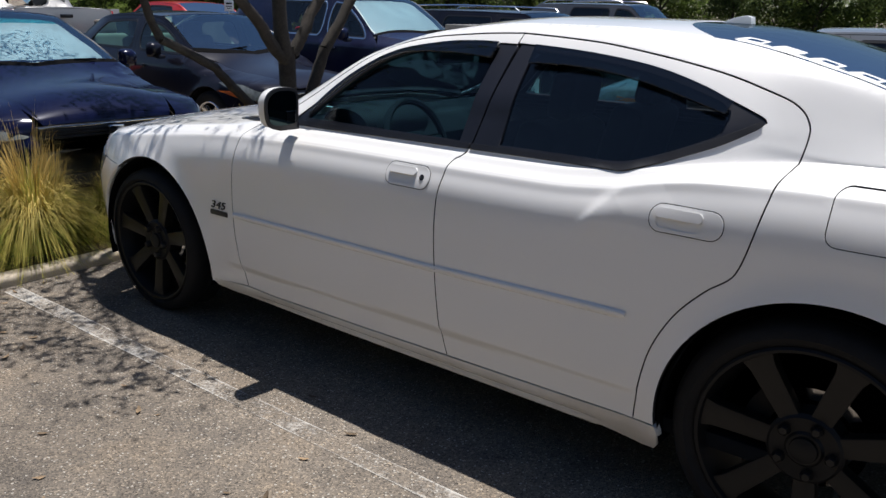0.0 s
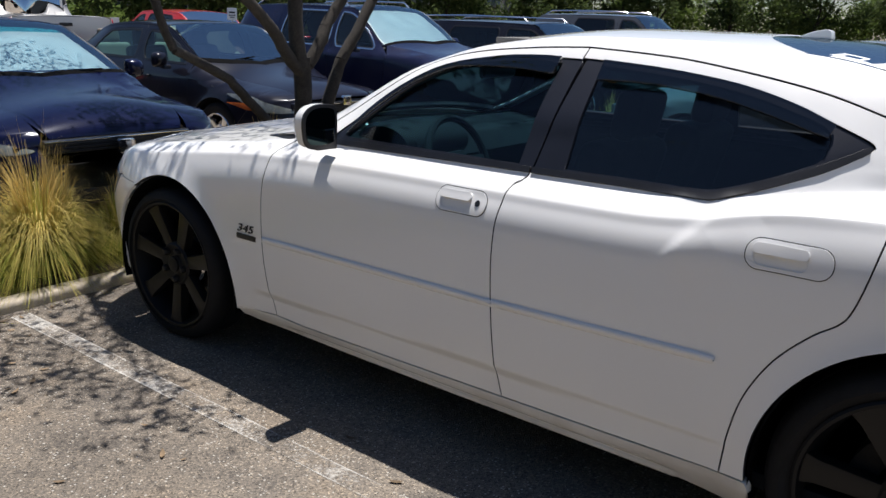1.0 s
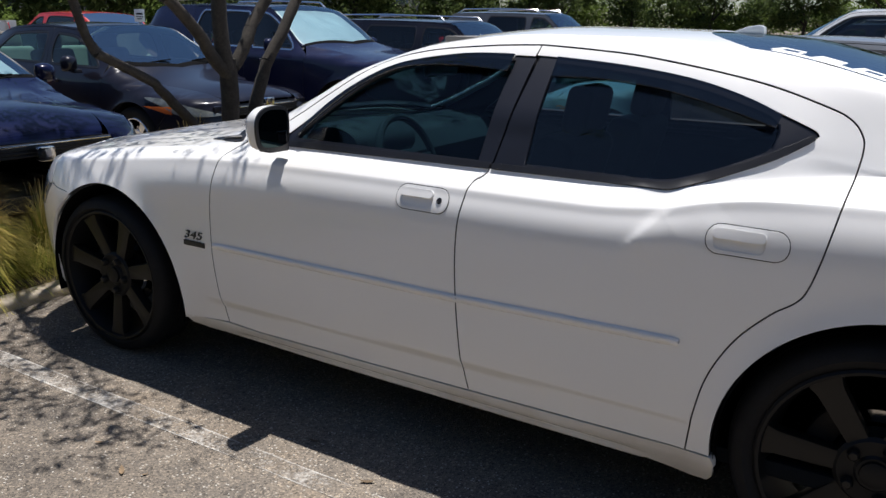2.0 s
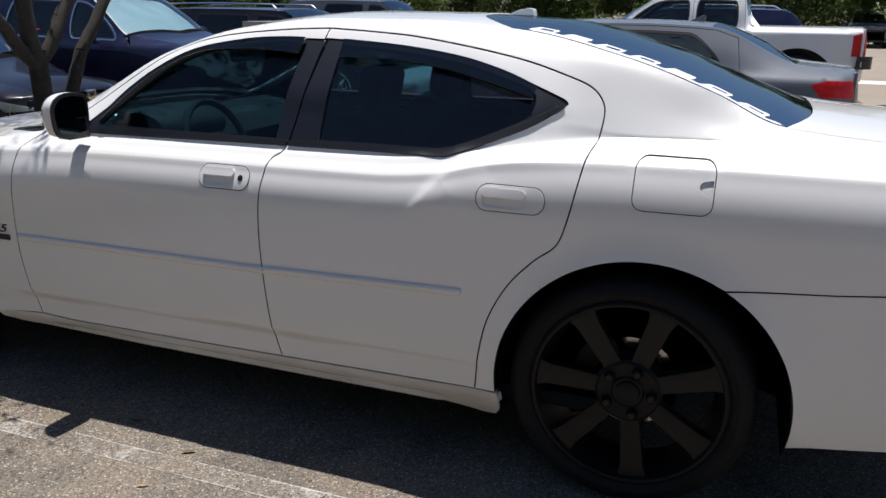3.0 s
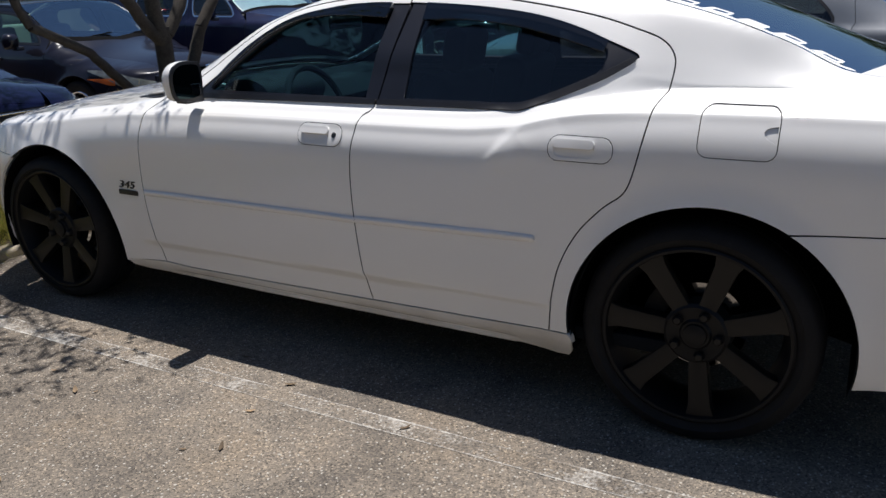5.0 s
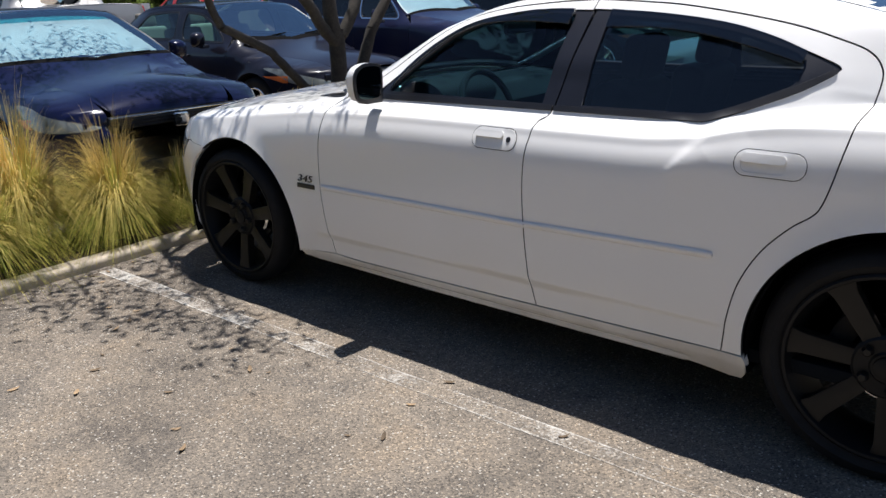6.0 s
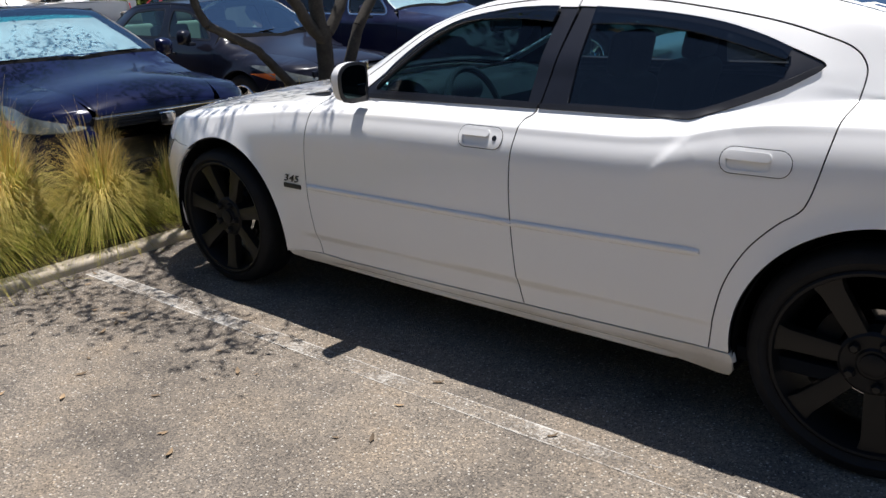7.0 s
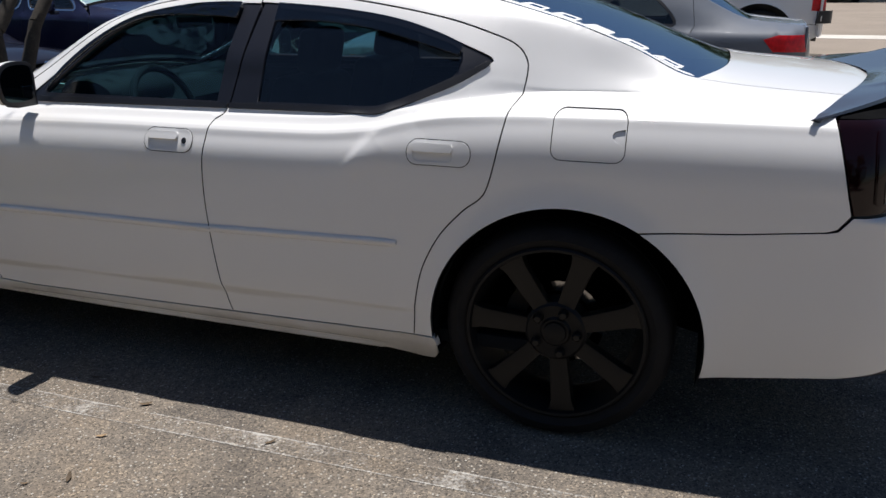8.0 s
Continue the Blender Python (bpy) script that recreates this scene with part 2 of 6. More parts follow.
def box_bm(size, at=(0, 0, 0), bevel=0.0, seg=2, turn=None):
    bm = bmesh.new()
    bmesh.ops.create_cube(bm, size=1.0)
    bmesh.ops.scale(bm, vec=size, verts=bm.verts)
    if bevel:
        bmesh.ops.bevel(bm, geom=list(bm.edges), offset=bevel, segments=seg, profile=0.6, affect="EDGES")
    if turn is not None:
        bmesh.ops.rotate(bm, cent=(0, 0, 0), matrix=turn, verts=bm.verts)
    bmesh.ops.translate(bm, vec=at, verts=bm.verts)
    return bm


def lathe(profile, n=48, axis="y", closed=False):
    """profile: (radius, along) pairs turned round the y axis."""
    bm = bmesh.new()
    rings = []
    for k in range(n):
        a = 2 * math.pi * k / n
        rings.append([bm.verts.new((r * math.cos(a), h, r * math.sin(a))) for r, h in profile])
    for k in range(n):
        p, q = rings[k], rings[(k + 1) % n]
        for i in range(len(profile) - (0 if closed else 1)):
            j = (i + 1) % len(profile)
            bm.faces.new((p[i], p[j], q[j], q[i]))
    bmesh.ops.remove_doubles(bm, verts=bm.verts, dist=1e-5)
    return bm


def prism(outline, lo, hi, axis="y", bevel=0.0):
    """A slab: the outline in two axes, drawn out along the third."""
    bm = bmesh.new()

    def put(a, b, h):
        return {"y": (a, h, b), "z": (a, b, h), "x": (h, a, b)}[axis]
    vs = [bm.verts.new(put(a, b, lo)) for a, b in outline]
    f = bm.faces.new(vs)
    r = bmesh.ops.extrude_face_region(bm, geom=[f])
    mv = [v for v in r["geom"] if isinstance(v, bmesh.types.BMVert)]
    d = {"y": (0, hi - lo, 0), "z": (0, 0, hi - lo), "x": (hi - lo, 0, 0)}[axis]
    bmesh.ops.translate(bm, vec=d, verts=mv)
    if bevel:
        bmesh.ops.recalc_face_normals(bm, faces=bm.faces)
        bmesh.ops.bevel(bm, geom=list(bm.edges), offset=bevel, segments=2, profile=0.6, affect="EDGES", clamp_overlap=True)
    return bm


def tube(points, radii, n=8, wobble=0.0, rng=None, cap=True):
    """A round bar along points, with a radius at each."""
    bm = bmesh.new()
    rings = []
    pts = [Vector(p) for p in points]
    side = Vector((0.31, 0.17, 0.93)).normalized()
    for i, p in enumerate(pts):
        d = (pts[min(i + 1, len(pts) - 1)] - pts[max(i - 1, 0)]).normalized()
        a = d.cross(side)
        if a.length < 0.1:
            a = d.cross(Vector((1, 0, 0)))
        a.normalize()
        b = d.cross(a)
        ring = []
        for k in range(n):
            t = 2 * math.pi * k / n
            r = radii[i] * (1 + (rng.uniform(-wobble, wobble) if rng else 0))
            ring.append(bm.verts.new(p + (a * math.cos(t) + b * math.sin(t)) * r))
        rings.append(ring)
    for p, q in zip(rings, rings[1:]):
        for k in range(n):
            bm.faces.new((p[k], p[(k + 1) % n], q[(k + 1) % n], q[k]))
    if cap:
        bm.faces.new(rings[0]), bm.faces.new(rings[-1])
    return bm


def join(*bms):
    out = bmesh.new()
    for b in bms:
        me = bpy.data.meshes.new("tmp")
        b.to_mesh(me)
        b.free()
        out.from_mesh(me)
        bpy.data.meshes.remove(me)
    return out


def thing(name, label, category, group="", at=None):
    e = new(name)
    e.empty_display_size = 0.2
    if at is not None:
        e.matrix_world = at
    return tagged(e, label, category, group)


# ---- panels cut from a body's surface ----
from mathutils.geometry import delaunay_2d_cdt


def inside(poly, pts):
    p = np.asarray(poly)
    q = np.roll(p, -1, 0)
    x, y = pts[:, 0][:, None], pts[:, 1][:, None]
    up = (p[:, 1] > y) != (q[:, 1] > y)
    den = np.where(q[:, 1] == p[:, 1], 1e-12, q[:, 1] - p[:, 1])
    cut = (q[:, 0] - p[:, 0]) * (y - p[:, 1]) / den + p[:, 0]
    return (np.sum(up & (x < cut), 1) % 2) == 1


def refine(poly, step):
    out = []
    for a, b in zip(poly, poly[1:] + poly[:1]):
        k = max(1, int(math.ceil(math.hypot(b[0] - a[0], b[1] - a[1]) / step)))
        out += [(a[0] + (b[0] - a[0]) * i / k, a[1] + (b[1] - a[1]) * i / k) for i in range(k)]
    return out


def rounded(points, n=6, closed=False):
    """A smooth curve through the points."""
    p = [Vector((a, b)) for a, b in points]
    out = []
    m = len(p)
    for i in range(m if closed else m - 1):
        def g(k):
            return p[k % m] if closed else p[max(0, min(m - 1, k))]
        a, b, c, d = g(i - 1), g(i), g(i + 1), g(i + 2)
        for j in range(n):
            t = j / n
            v = 0.5 * (2 * b + (c - a) * t + (2 * a - 5 * b + 4 * c - d) * t * t + (3 * b - a - 3 * c + d) * t ** 3)
            out.append((v.x, v.y))
    if not closed:
        out.append(tuple(p[-1]))
    return out


def shrink(poly, gap):
    p = np.asarray(poly, float)
    area = 0.5 * np.sum(p[:, 0] * np.roll(p[:, 1], -1) - np.roll(p[:, 0], -1) * p[:, 1])
    e = np.roll(p, -1, 0) - p
    e /= np.maximum(np.linalg.norm(e, axis=1), 1e-9)[:, None]
    n = np.stack([-e[:, 1], e[:, 0]], 1) * np.sign(area)
    m = n + np.roll(n, 1, 0)
    m /= np.maximum(np.linalg.norm(m, axis=1), 1e-6)[:, None]
    k = 1 / np.clip(np.sum(m * n, 1), 0.5, 1)
    return [tuple(a) for a in p + m * k[:, None] * gap]


def rect_round(x0, x1, z0, z1, r, n=5):
    out = []
    for cx, cz, a0 in ((x1 - r, z1 - r, 0), (x0 + r, z1 - r, 90), (x0 + r, z0 + r, 180), (x1 - r, z0 + r, 270)):
        out += [(cx + r * math.cos(radians(a0 + 90 * k / n)), cz + r * math.sin(radians(a0 + 90 * k / n))) for k in range(n + 1)]
    return out


def sheet(name, fn, outline, mat, parent, holes=(), gap=0.002, lift=0.0, depth=0.014, da=0.05, db=0.035, mirror=False, label="", step=0.03, edge=0.4, gap_shade=False, body=None):
    """A curved panel with returned edges: the outline (and holes) lie in the surface's own two coordinates."""
    loops = [refine(shrink(list(outline), gap), step)] + [refine(shrink(list(h), -gap), step) for h in holes]
    pts, edges = [], []
    for lp in loops:
        o = len(pts)
        pts += lp
        edges += [(o + i, o + (i + 1) % len(lp)) for i in range(len(lp))]
    P = np.array(loops[0])
    lo, hi = P.min(0), P.max(0)
    ga, gb = np.meshgrid(np.arange(lo[0] + da / 2, hi[0], da), np.arange(lo[1] + db / 2, hi[1], db))
    if body is not None:
        ga, gs = np.meshgrid(np.arange(lo[0] + da / 2, hi[0], da), np.arange(0.05, body.n, 0.1))
        gb = body.raw(ga, gs)[..., 2]
    g = np.stack([ga.ravel(), gb.ravel()], 1)
    keep = inside(P, g)
    for h in loops[1:]:
        keep &= ~inside(h, g)
    g = g[keep]
    B = np.array(pts)
    if len(g):
        near = np.min(np.hypot(g[:, None, 0] - B[None, :, 0], g[:, None, 1] - B[None, :, 1]), 1)
        g = g[near > (0.004 if body is not None else 0.35 * min(da, db))]
    allp = pts + [tuple(a) for a in g]
    v2, _, tris, _, _, _ = delaunay_2d_cdt([Vector(a) for a in allp], edges, [], 0, 1e-6)
    v2 = np.array([tuple(a) for a in v2])
    T = np.array([t for t in tris if len(t) == 3])
    cen = v2[T].mean(1)
    ok = inside(P, cen)
    for h in loops[1:]:
        ok &= ~inside(h, cen)
    T = T[ok]
    a, b = v2[:, 0], v2[:, 1]
    X, n = fn(a, b)
    n /= np.maximum(np.linalg.norm(n, axis=1), 1e-12)[:, None]
    X = X + n * lift
    q = v2[T]
    sgn = (q[:, 1, 0] - q[:, 0, 0]) * (q[:, 2, 1] - q[:, 0, 1]) - (q[:, 1, 1] - q[:, 0, 1]) * (q[:, 2, 0] - q[:, 0, 0])
    T[sgn < 0] = T[sgn < 0][:, ::-1]
    count = {}
    for t in T:
        for i in range(3):
            k = (int(t[i]), int(t[(i + 1) % 3]))
            count[k] = 1
    rim = [k for k in count if (k[1], k[0]) not in count]
    verts, norms, faces = [tuple(x) for x in X], [tuple(x) for x in n], [tuple(int(i) for i in t) for t in T]
    deep = []
    if depth:
        out = {}
        for i, j in rim:
            d = X[j] - X[i]
            o = np.cross(d, n[i])
            o /= max(np.linalg.norm(o), 1e-9)
            for k in (i, j):
                out.setdefault(k, []).append(o)
        idx = {}
        for k, os in out.items():
            o = np.sum(os, 0)
            o /= max(np.linalg.norm(o), 1e-9)
            mid = n[k] * edge + o
            mid /= max(np.linalg.norm(mid), 1e-9)
            norms[k] = tuple(n[k])
            idx[k] = len(verts)
            verts += [tuple(X[k] + o * 0.0008 - n[k] * 0.0015), tuple(X[k] + o * 0.0008 - n[k] * depth)]
            norms += [tuple(mid), tuple(o)]
        for i, j in rim:
            p, s = idx[i], idx[j]
            faces += [(j, i, p, s), (s, p, p + 1, s + 1)]
            deep += [len(faces) - 1]
    if mirror:
        verts = [(x, -y, z) for x, y, z in verts]
        norms = [(x, -y, z) for x, y, z in norms]
        faces = [f[::-1] for f in faces]
    ob = link_mesh(name, verts, faces, mat, parent, label, norms)
    # deep edge faces in black: the panel gap's shade is in the colour
    if gap_shade:
        ob.data.materials.append(TRIM)
        for k in deep:
            ob.data.polygons[k].material_index = 1
    return ob


def both(name, fn, outline, mat, parent, **kw):
    a = sheet(name, fn, outline, mat, parent, **kw)
    b = sheet(name, fn, outline, mat, parent, mirror=True, **kw)
    return a, b


def arc(cx, cz, r, a0, a1, n=28):
    return [(cx + r * math.cos(radians(a0 + (a1 - a0) * k / n)), cz + r * math.sin(radians(a0 + (a1 - a0) * k / n))) for k in range(n + 1)]


def soften(poly, times=2):
    """Rounds a polygon's corners by cutting them."""
    p = [tuple(a) for a in poly]
    for _ in range(times):
        p = [q for a, b in zip(p, p[1:] + p[:1]) for q in ((0.75 * a[0] + 0.25 * b[0], 0.75 * a[1] + 0.25 * b[1]), (0.25 * a[0] + 0.75 * b[0], 0.25 * a[1] + 0.75 * b[1]))]
    return p
# ---- shape of a car body: sections lofted along its length ----
def glide(pairs):
    """A smooth monotone curve through (x, value) pairs."""
    xs = np.array([p[0] for p in pairs], float)
    ys = np.array([p[1] for p in pairs], float)
    h = np.diff(xs)
    d = np.diff(ys) / h
    m = np.zeros(len(xs))
    for i in range(1, len(xs) - 1):
        if d[i - 1] * d[i] > 0:
            w1, w2 = 2 * h[i] + h[i - 1], h[i] + 2 * h[i - 1]
            m[i] = (w1 + w2) / (w1 / d[i - 1] + w2 / d[i])
    m[0], m[-1] = d[0], d[-1]

    def at(x):
        x = np.clip(np.asarray(x, float), xs[0], xs[-1])
        i = np.clip(np.searchsorted(xs, x) - 1, 0, len(xs) - 2)
        t = (x - xs[i]) / h[i]
        return ((1 + 2 * t) * (1 - t) ** 2 * ys[i] + t * (1 - t) ** 2 * h[i] * m[i]
                + t * t * (3 - 2 * t) * ys[i + 1] + t * t * (t - 1) * h[i] * m[i + 1])
    return at


class Body:
    """Half of a car body. u runs along it (x, but round the corners of both ends), s up the section from the sill (0) to the roof gutter (n)."""

    def __init__(self, width, ends, levels, centre, relief=None):
        self.width, self.ends, self.relief = glide(width), ends, relief
        self.levels = [(glide(a), glide(b)) for a, b in levels]
        self.n = len(levels) - 1
        self.centre = glide(centre)

    def plan(self, u):
        u0, r0, u1, r1 = self.ends
        a0 = np.clip((u0 - u) / r0, 0, 1.6)
        a1 = np.clip((u - u1) / r1, 0, 1.6)
        x = np.clip(u, u0, u1) - r0 * np.sin(a0) + r1 * np.sin(a1)
        w = self.width(np.clip(u, u0, u1)) - r0 * (1 - np.cos(a0)) - r1 * (1 - np.cos(a1))
        nx = -np.sin(a0) + np.sin(a1)
        ny = -np.cos(np.maximum(a0, a1))
        return x, w, nx, ny

    def raw(self, u, s):
        u, s = np.broadcast_arrays(np.asarray(u, float), np.asarray(s, float))
        x, w, nx, ny = self.plan(u)
        ins = np.stack([f(u) for f, g in self.levels])
        zz = np.stack([g(u) for f, g in self.levels])
        i = np.clip(s.astype(int), 0, self.n - 1)
        t = s - i
        idx = np.indices(u.shape)

        def mix(a):
            p = [a[(np.clip(i + k, 0, self.n),) + tuple(idx)] for k in (-1, 0, 1, 2)]
            return 0.5 * (2 * p[1] + (p[2] - p[0]) * t + (2 * p[0] - 5 * p[1] + 4 * p[2] - p[3]) * t * t + (3 * p[1] - p[0] - 3 * p[2] + p[3]) * t ** 3)
        d, z = mix(ins), mix(zz)
        push = self.relief(u, z) if self.relief is not None else 0.0
        e = np.minimum(d - push, w)
        return np.stack([x - nx * (np.minimum(d, 0.05) - push), -(w - e * np.abs(ny)), z], -1)

    def side(self, u, z):
        """The points of the flank at the heights z, and the normals there."""
        u, z = np.broadcast_arrays(np.asarray(u, float), np.asarray(z, float))
        lo, hi = np.zeros(u.shape), np.full(u.shape, float(self.n))
        for _ in range(20):
            mid = (lo + hi) / 2
            below = self.raw(u, mid)[..., 2] < z
            lo, hi = np.where(below, mid, lo), np.where(below, hi, mid)
        s, e = np.clip((lo + hi) / 2, 0.011, self.n - 0.011), 0.01
        n = np.cross(self.raw(u + e, s) - self.raw(u - e, s), self.raw(u, s + e) - self.raw(u, s - e))
        return self.raw(u, (lo + hi) / 2), n

    def over(self, u, v):
        u, v = np.broadcast_arrays(np.asarray(u, float), np.asarray(v, float))
        e = self.raw(u, np.full(u.shape, float(self.n)))
        bow = 1 - np.abs(v) ** 2.2
        return np.stack([e[..., 0], -v * e[..., 1], e[..., 2] + (self.centre(u) - e[..., 2]) * bow], -1)

    def top(self, u, v):
        """Hood, windscreens, roof and boot lid: v from -1 (near gutter) over 0 (the middle) to 1; points and normals."""
        e = 2e-3
        n = np.cross(self.over(u + e, v) - self.over(u - e, v), self.over(u, v + e) - self.over(u, v - e))
        return self.over(u, v), n


def arch_lip(cx, cz, r, far, lift):
    def bump(u, z):
        d = np.hypot(u - cx, z - cz)
        return lift * np.clip(1 - (d - r) / far, 0, 1) ** 2
    return bump


lip_front, lip_rear = arch_lip(0.06, 0.345, 0.44, 0.09, 0.012), arch_lip(3.075, 0.37, 0.437, 0.09, 0.012)


def muscle_relief(u, z):
    """Flared wheel arches and the pressed line low on the doors."""
    line = 0.385 + 0.012 * (u - 1.0)
    on = np.clip((u - 0.6) / 0.1, 0, 1) * np.clip((2.62 - u) / 0.1, 0, 1)
    step = 0.006 * np.clip((z - line) / 0.012, -1, 1) * on
    # the ridge that climbs over the rear door into the shoulder
    across = (u - 2.415) * 0.70 - (z - 0.955) * 0.71
    along = (u - 2.415) * 0.71 + (z - 0.955) * 0.70
    grow = np.clip((along + 0.14) / 0.26, 0, 1)
    sharp = 0.007 + 0.030 * grow
    ridge = 0.42 * sharp * np.exp(-(across / np.where(across < 0, sharp, 0.05 + 0.06 * grow)) ** 2) * np.clip((along + 0.14) / 0.09, 0, 1) * np.clip((0.17 - along) / 0.13, 0, 1)
    # the bumper stands out below the tail lamps as a shelf
    k = np.clip((u - 3.84) / 0.30, 0, 1)
    shelf = -0.12 * k * k * (3 - 2 * k) * np.clip((z - 0.825) / 0.012, 0, 1)
    groove = -0.012 * np.exp(-((z - 0.247) / 0.009) ** 2) * np.clip((u - 0.75) / 0.1, 0, 1) * np.clip((2.48 - u) / 0.1, 0, 1)
    return lip_front(u, z) + lip_rear(u, z) + step + ridge + shelf + groove


SHOULDER = ((-0.9, 0.768), (0, 0.888), (0.7, 0.958), (1.2, 0.976), (2.2, 0.986), (2.4, 1.002), (2.55, 1.036), (2.7, 1.058), (3.0, 1.076), (3.4, 1.080), (4.2, 1.072))
SHOULDER_LOW, SHOULDER_HIGH = [(x, z - 0.022) for x, z in SHOULDER], [(x, z + 0.002) for x, z in SHOULDER]

def between(low, high, sail=-0.34):
    """A level half-way between two others, but nearer to one of them by the share sail where the sail stands beside the rear screen."""
    us = np.linspace(-0.9, 4.2, 69)
    t = np.clip((us - 2.74) / 0.28, 0, 1)
    r = np.clip((us - 3.20) / 0.25, 0, 1)
    ks = 0.5 + sail * t * t * (3 - 2 * t) * (1 - r * r * (3 - 2 * r))
    return tuple([(float(u), float((1 - k) * glide(a)(u) + k * glide(b)(u))) for u, k in zip(us, ks)] for a, b in zip(low, high))


MUSCLE_LEVELS = [
    ([(-0.9, 0.065), (4.2, 0.065)], [(-0.9, 0.20), (0.3, 0.215), (2.7, 0.208), (3.4, 0.225), (4.2, 0.25)]),
    ([(-0.9, 0.035), (4.2, 0.035)], [(-0.9, 0.27), (2.7, 0.255), (4.2, 0.30)]),
    ([(-0.9, 0.022), (4.2, 0.02)], [(-0.9, 0.33), (2.7, 0.31), (4.2, 0.36)]),
    ([(-0.9, 0.005), (4.2, 0.005)], [(-0.9, 0.46), (4.2, 0.46)]),
    ([(-0.9, 0.0), (4.2, 0.0)], [(-0.9, 0.60), (0, 0.63), (4.2, 0.64)]),
    ([(-0.9, 0.02), (0, 0.012), (1, 0.008), (4.2, 0.008)],
     [(-0.9, 0.66), (0, 0.768), (0.7, 0.84), (1.2, 0.862), (2.2, 0.873), (2.6, 0.91), (3.0, 0.935), (4.2, 0.93)]),
    ([(-0.9, 0.06), (0, 0.046), (0.7, 0.039), (2.2, 0.038), (2.7, 0.046), (4.2, 0.05)], SHOULDER_LOW),
    ([(-0.9, 0.085), (0, 0.068), (0.7, 0.054), (2.2, 0.051), (2.7, 0.060), (3.0, 0.070), (4.2, 0.074)], SHOULDER_HIGH),
    ([(-0.9, 0.118), (0, 0.092), (0.7, 0.078), (1.0, 0.076), (2.2, 0.076), (2.6, 0.086), (2.85, 0.10), (3.0, 0.118), (3.25, 0.124), (3.45, 0.112), (4.2, 0.092)],
     [(-0.9, 0.781), (0, 0.906), (0.7, 0.976), (1.2, 0.996), (2.2, 1.006), (2.4, 1.024), (2.6, 1.060), (2.85, 1.085), (3.0, 1.098), (3.4, 1.103), (4.2, 1.084)]),
    ([(-0.9, 0.16), (0, 0.12), (0.7, 0.11), (1.0, 0.112), (2.2, 0.114), (2.55, 0.122), (2.7, 0.167), (2.85, 0.236), (3.0, 0.270), (3.15, 0.285), (3.3, 0.250), (3.4, 0.200), (3.6, 0.180), (3.8, 0.165), (4.2, 0.11)],
     [(-0.9, 0.79), (0, 0.918), (0.7, 0.995), (1.2, 1.028), (2.2, 1.044), (2.55, 1.085), (2.7, 1.098), (2.85, 1.108), (3.0, 1.117), (3.15, 1.120), (3.3, 1.126), (3.4, 1.127), (3.6, 1.115), (3.8, 1.105), (4.2, 1.09)]),
    ([(-0.9, 0.3), (0, 0.25), (0.6, 0.15), (1.0, 0.14), (1.5, 0.20), (2.2, 0.20), (2.55, 0.195), (2.7, 0.235), (2.85, 0.285), (3.0, 0.312), (3.15, 0.325), (3.3, 0.300), (3.4, 0.262), (3.6, 0.235), (3.8, 0.215), (4.2, 0.15)],
     [(-0.9, 0.80), (0, 0.935), (0.6, 0.995), (1.0, 1.08), (1.5, 1.23), (2.2, 1.24), (2.55, 1.222), (2.7, 1.218), (2.85, 1.212), (3.0, 1.200), (3.15, 1.180), (3.3, 1.154), (3.4, 1.143), (3.6, 1.128), (3.8, 1.114), (4.2, 1.096)]),
    ([(-0.9, 0.4), (0, 0.34), (0.6, 0.20), (1.0, 0.21), (1.5, 0.31), (1.9, 0.335), (2.2, 0.33), (2.55, 0.312), (2.7, 0.336), (2.85, 0.353), (3.0, 0.361), (3.15, 0.360), (3.3, 0.338), (3.4, 0.310), (3.6, 0.290), (3.8, 0.268), (4.2, 0.2)],
     [(-0.9, 0.81), (0, 0.945), (0.6, 1.005), (1.0, 1.155), (1.25, 1.29), (1.5, 1.375), (1.9, 1.418), (2.2, 1.415), (2.55, 1.377), (2.7, 1.354), (2.85, 1.332), (3.0, 1.294), (3.15, 1.249), (3.3, 1.190), (3.4, 1.156), (3.6, 1.138), (3.8, 1.123), (4.2, 1.102)]),
    ([(-0.9, 0.5), (0, 0.42), (0.6, 0.26), (1.0, 0.26), (1.5, 0.385), (1.9, 0.42), (2.2, 0.435), (2.55, 0.44), (2.94, 0.397), (3.4, 0.35), (4.2, 0.3)],
     [(-0.9, 0.82), (0, 0.955), (0.6, 1.015), (1.0, 1.185), (1.25, 1.325), (1.5, 1.408), (1.9, 1.452), (2.2, 1.452), (2.55, 1.428), (2.94, 1.343), (3.2, 1.252), (3.4, 1.165), (3.8, 1.130), (4.2, 1.108)]),
]
MUSCLE_LEVELS.insert(10, between(MUSCLE_LEVELS[9], MUSCLE_LEVELS[10]))
MUSCLE_LEVELS.insert(9, between(MUSCLE_LEVELS[8], MUSCLE_LEVELS[9], 0.34))

MUSCLE = Body(
    width=[(-0.6, 0.915), (-0.3, 0.935), (0.1, 0.945), (1.0, 0.944), (2.0, 0.946), (3.05, 0.945), (3.4, 0.932), (3.86, 0.900)],
    ends=(-0.23, 0.56, 3.86, 0.34),
    levels=MUSCLE_LEVELS,
    centre=[(-0.9, 0.84), (-0.5, 0.89), (0, 0.975), (0.35, 1.025), (0.8, 1.20), (1.2, 1.375), (1.5, 1.445), (1.9, 1.480), (2.2, 1.479), (2.6, 1.464), (3.0, 1.375), (3.4, 1.224), (3.52, 1.180), (3.8, 1.152), (4.0, 1.138), (4.4, 1.112)],
    relief=muscle_relief)


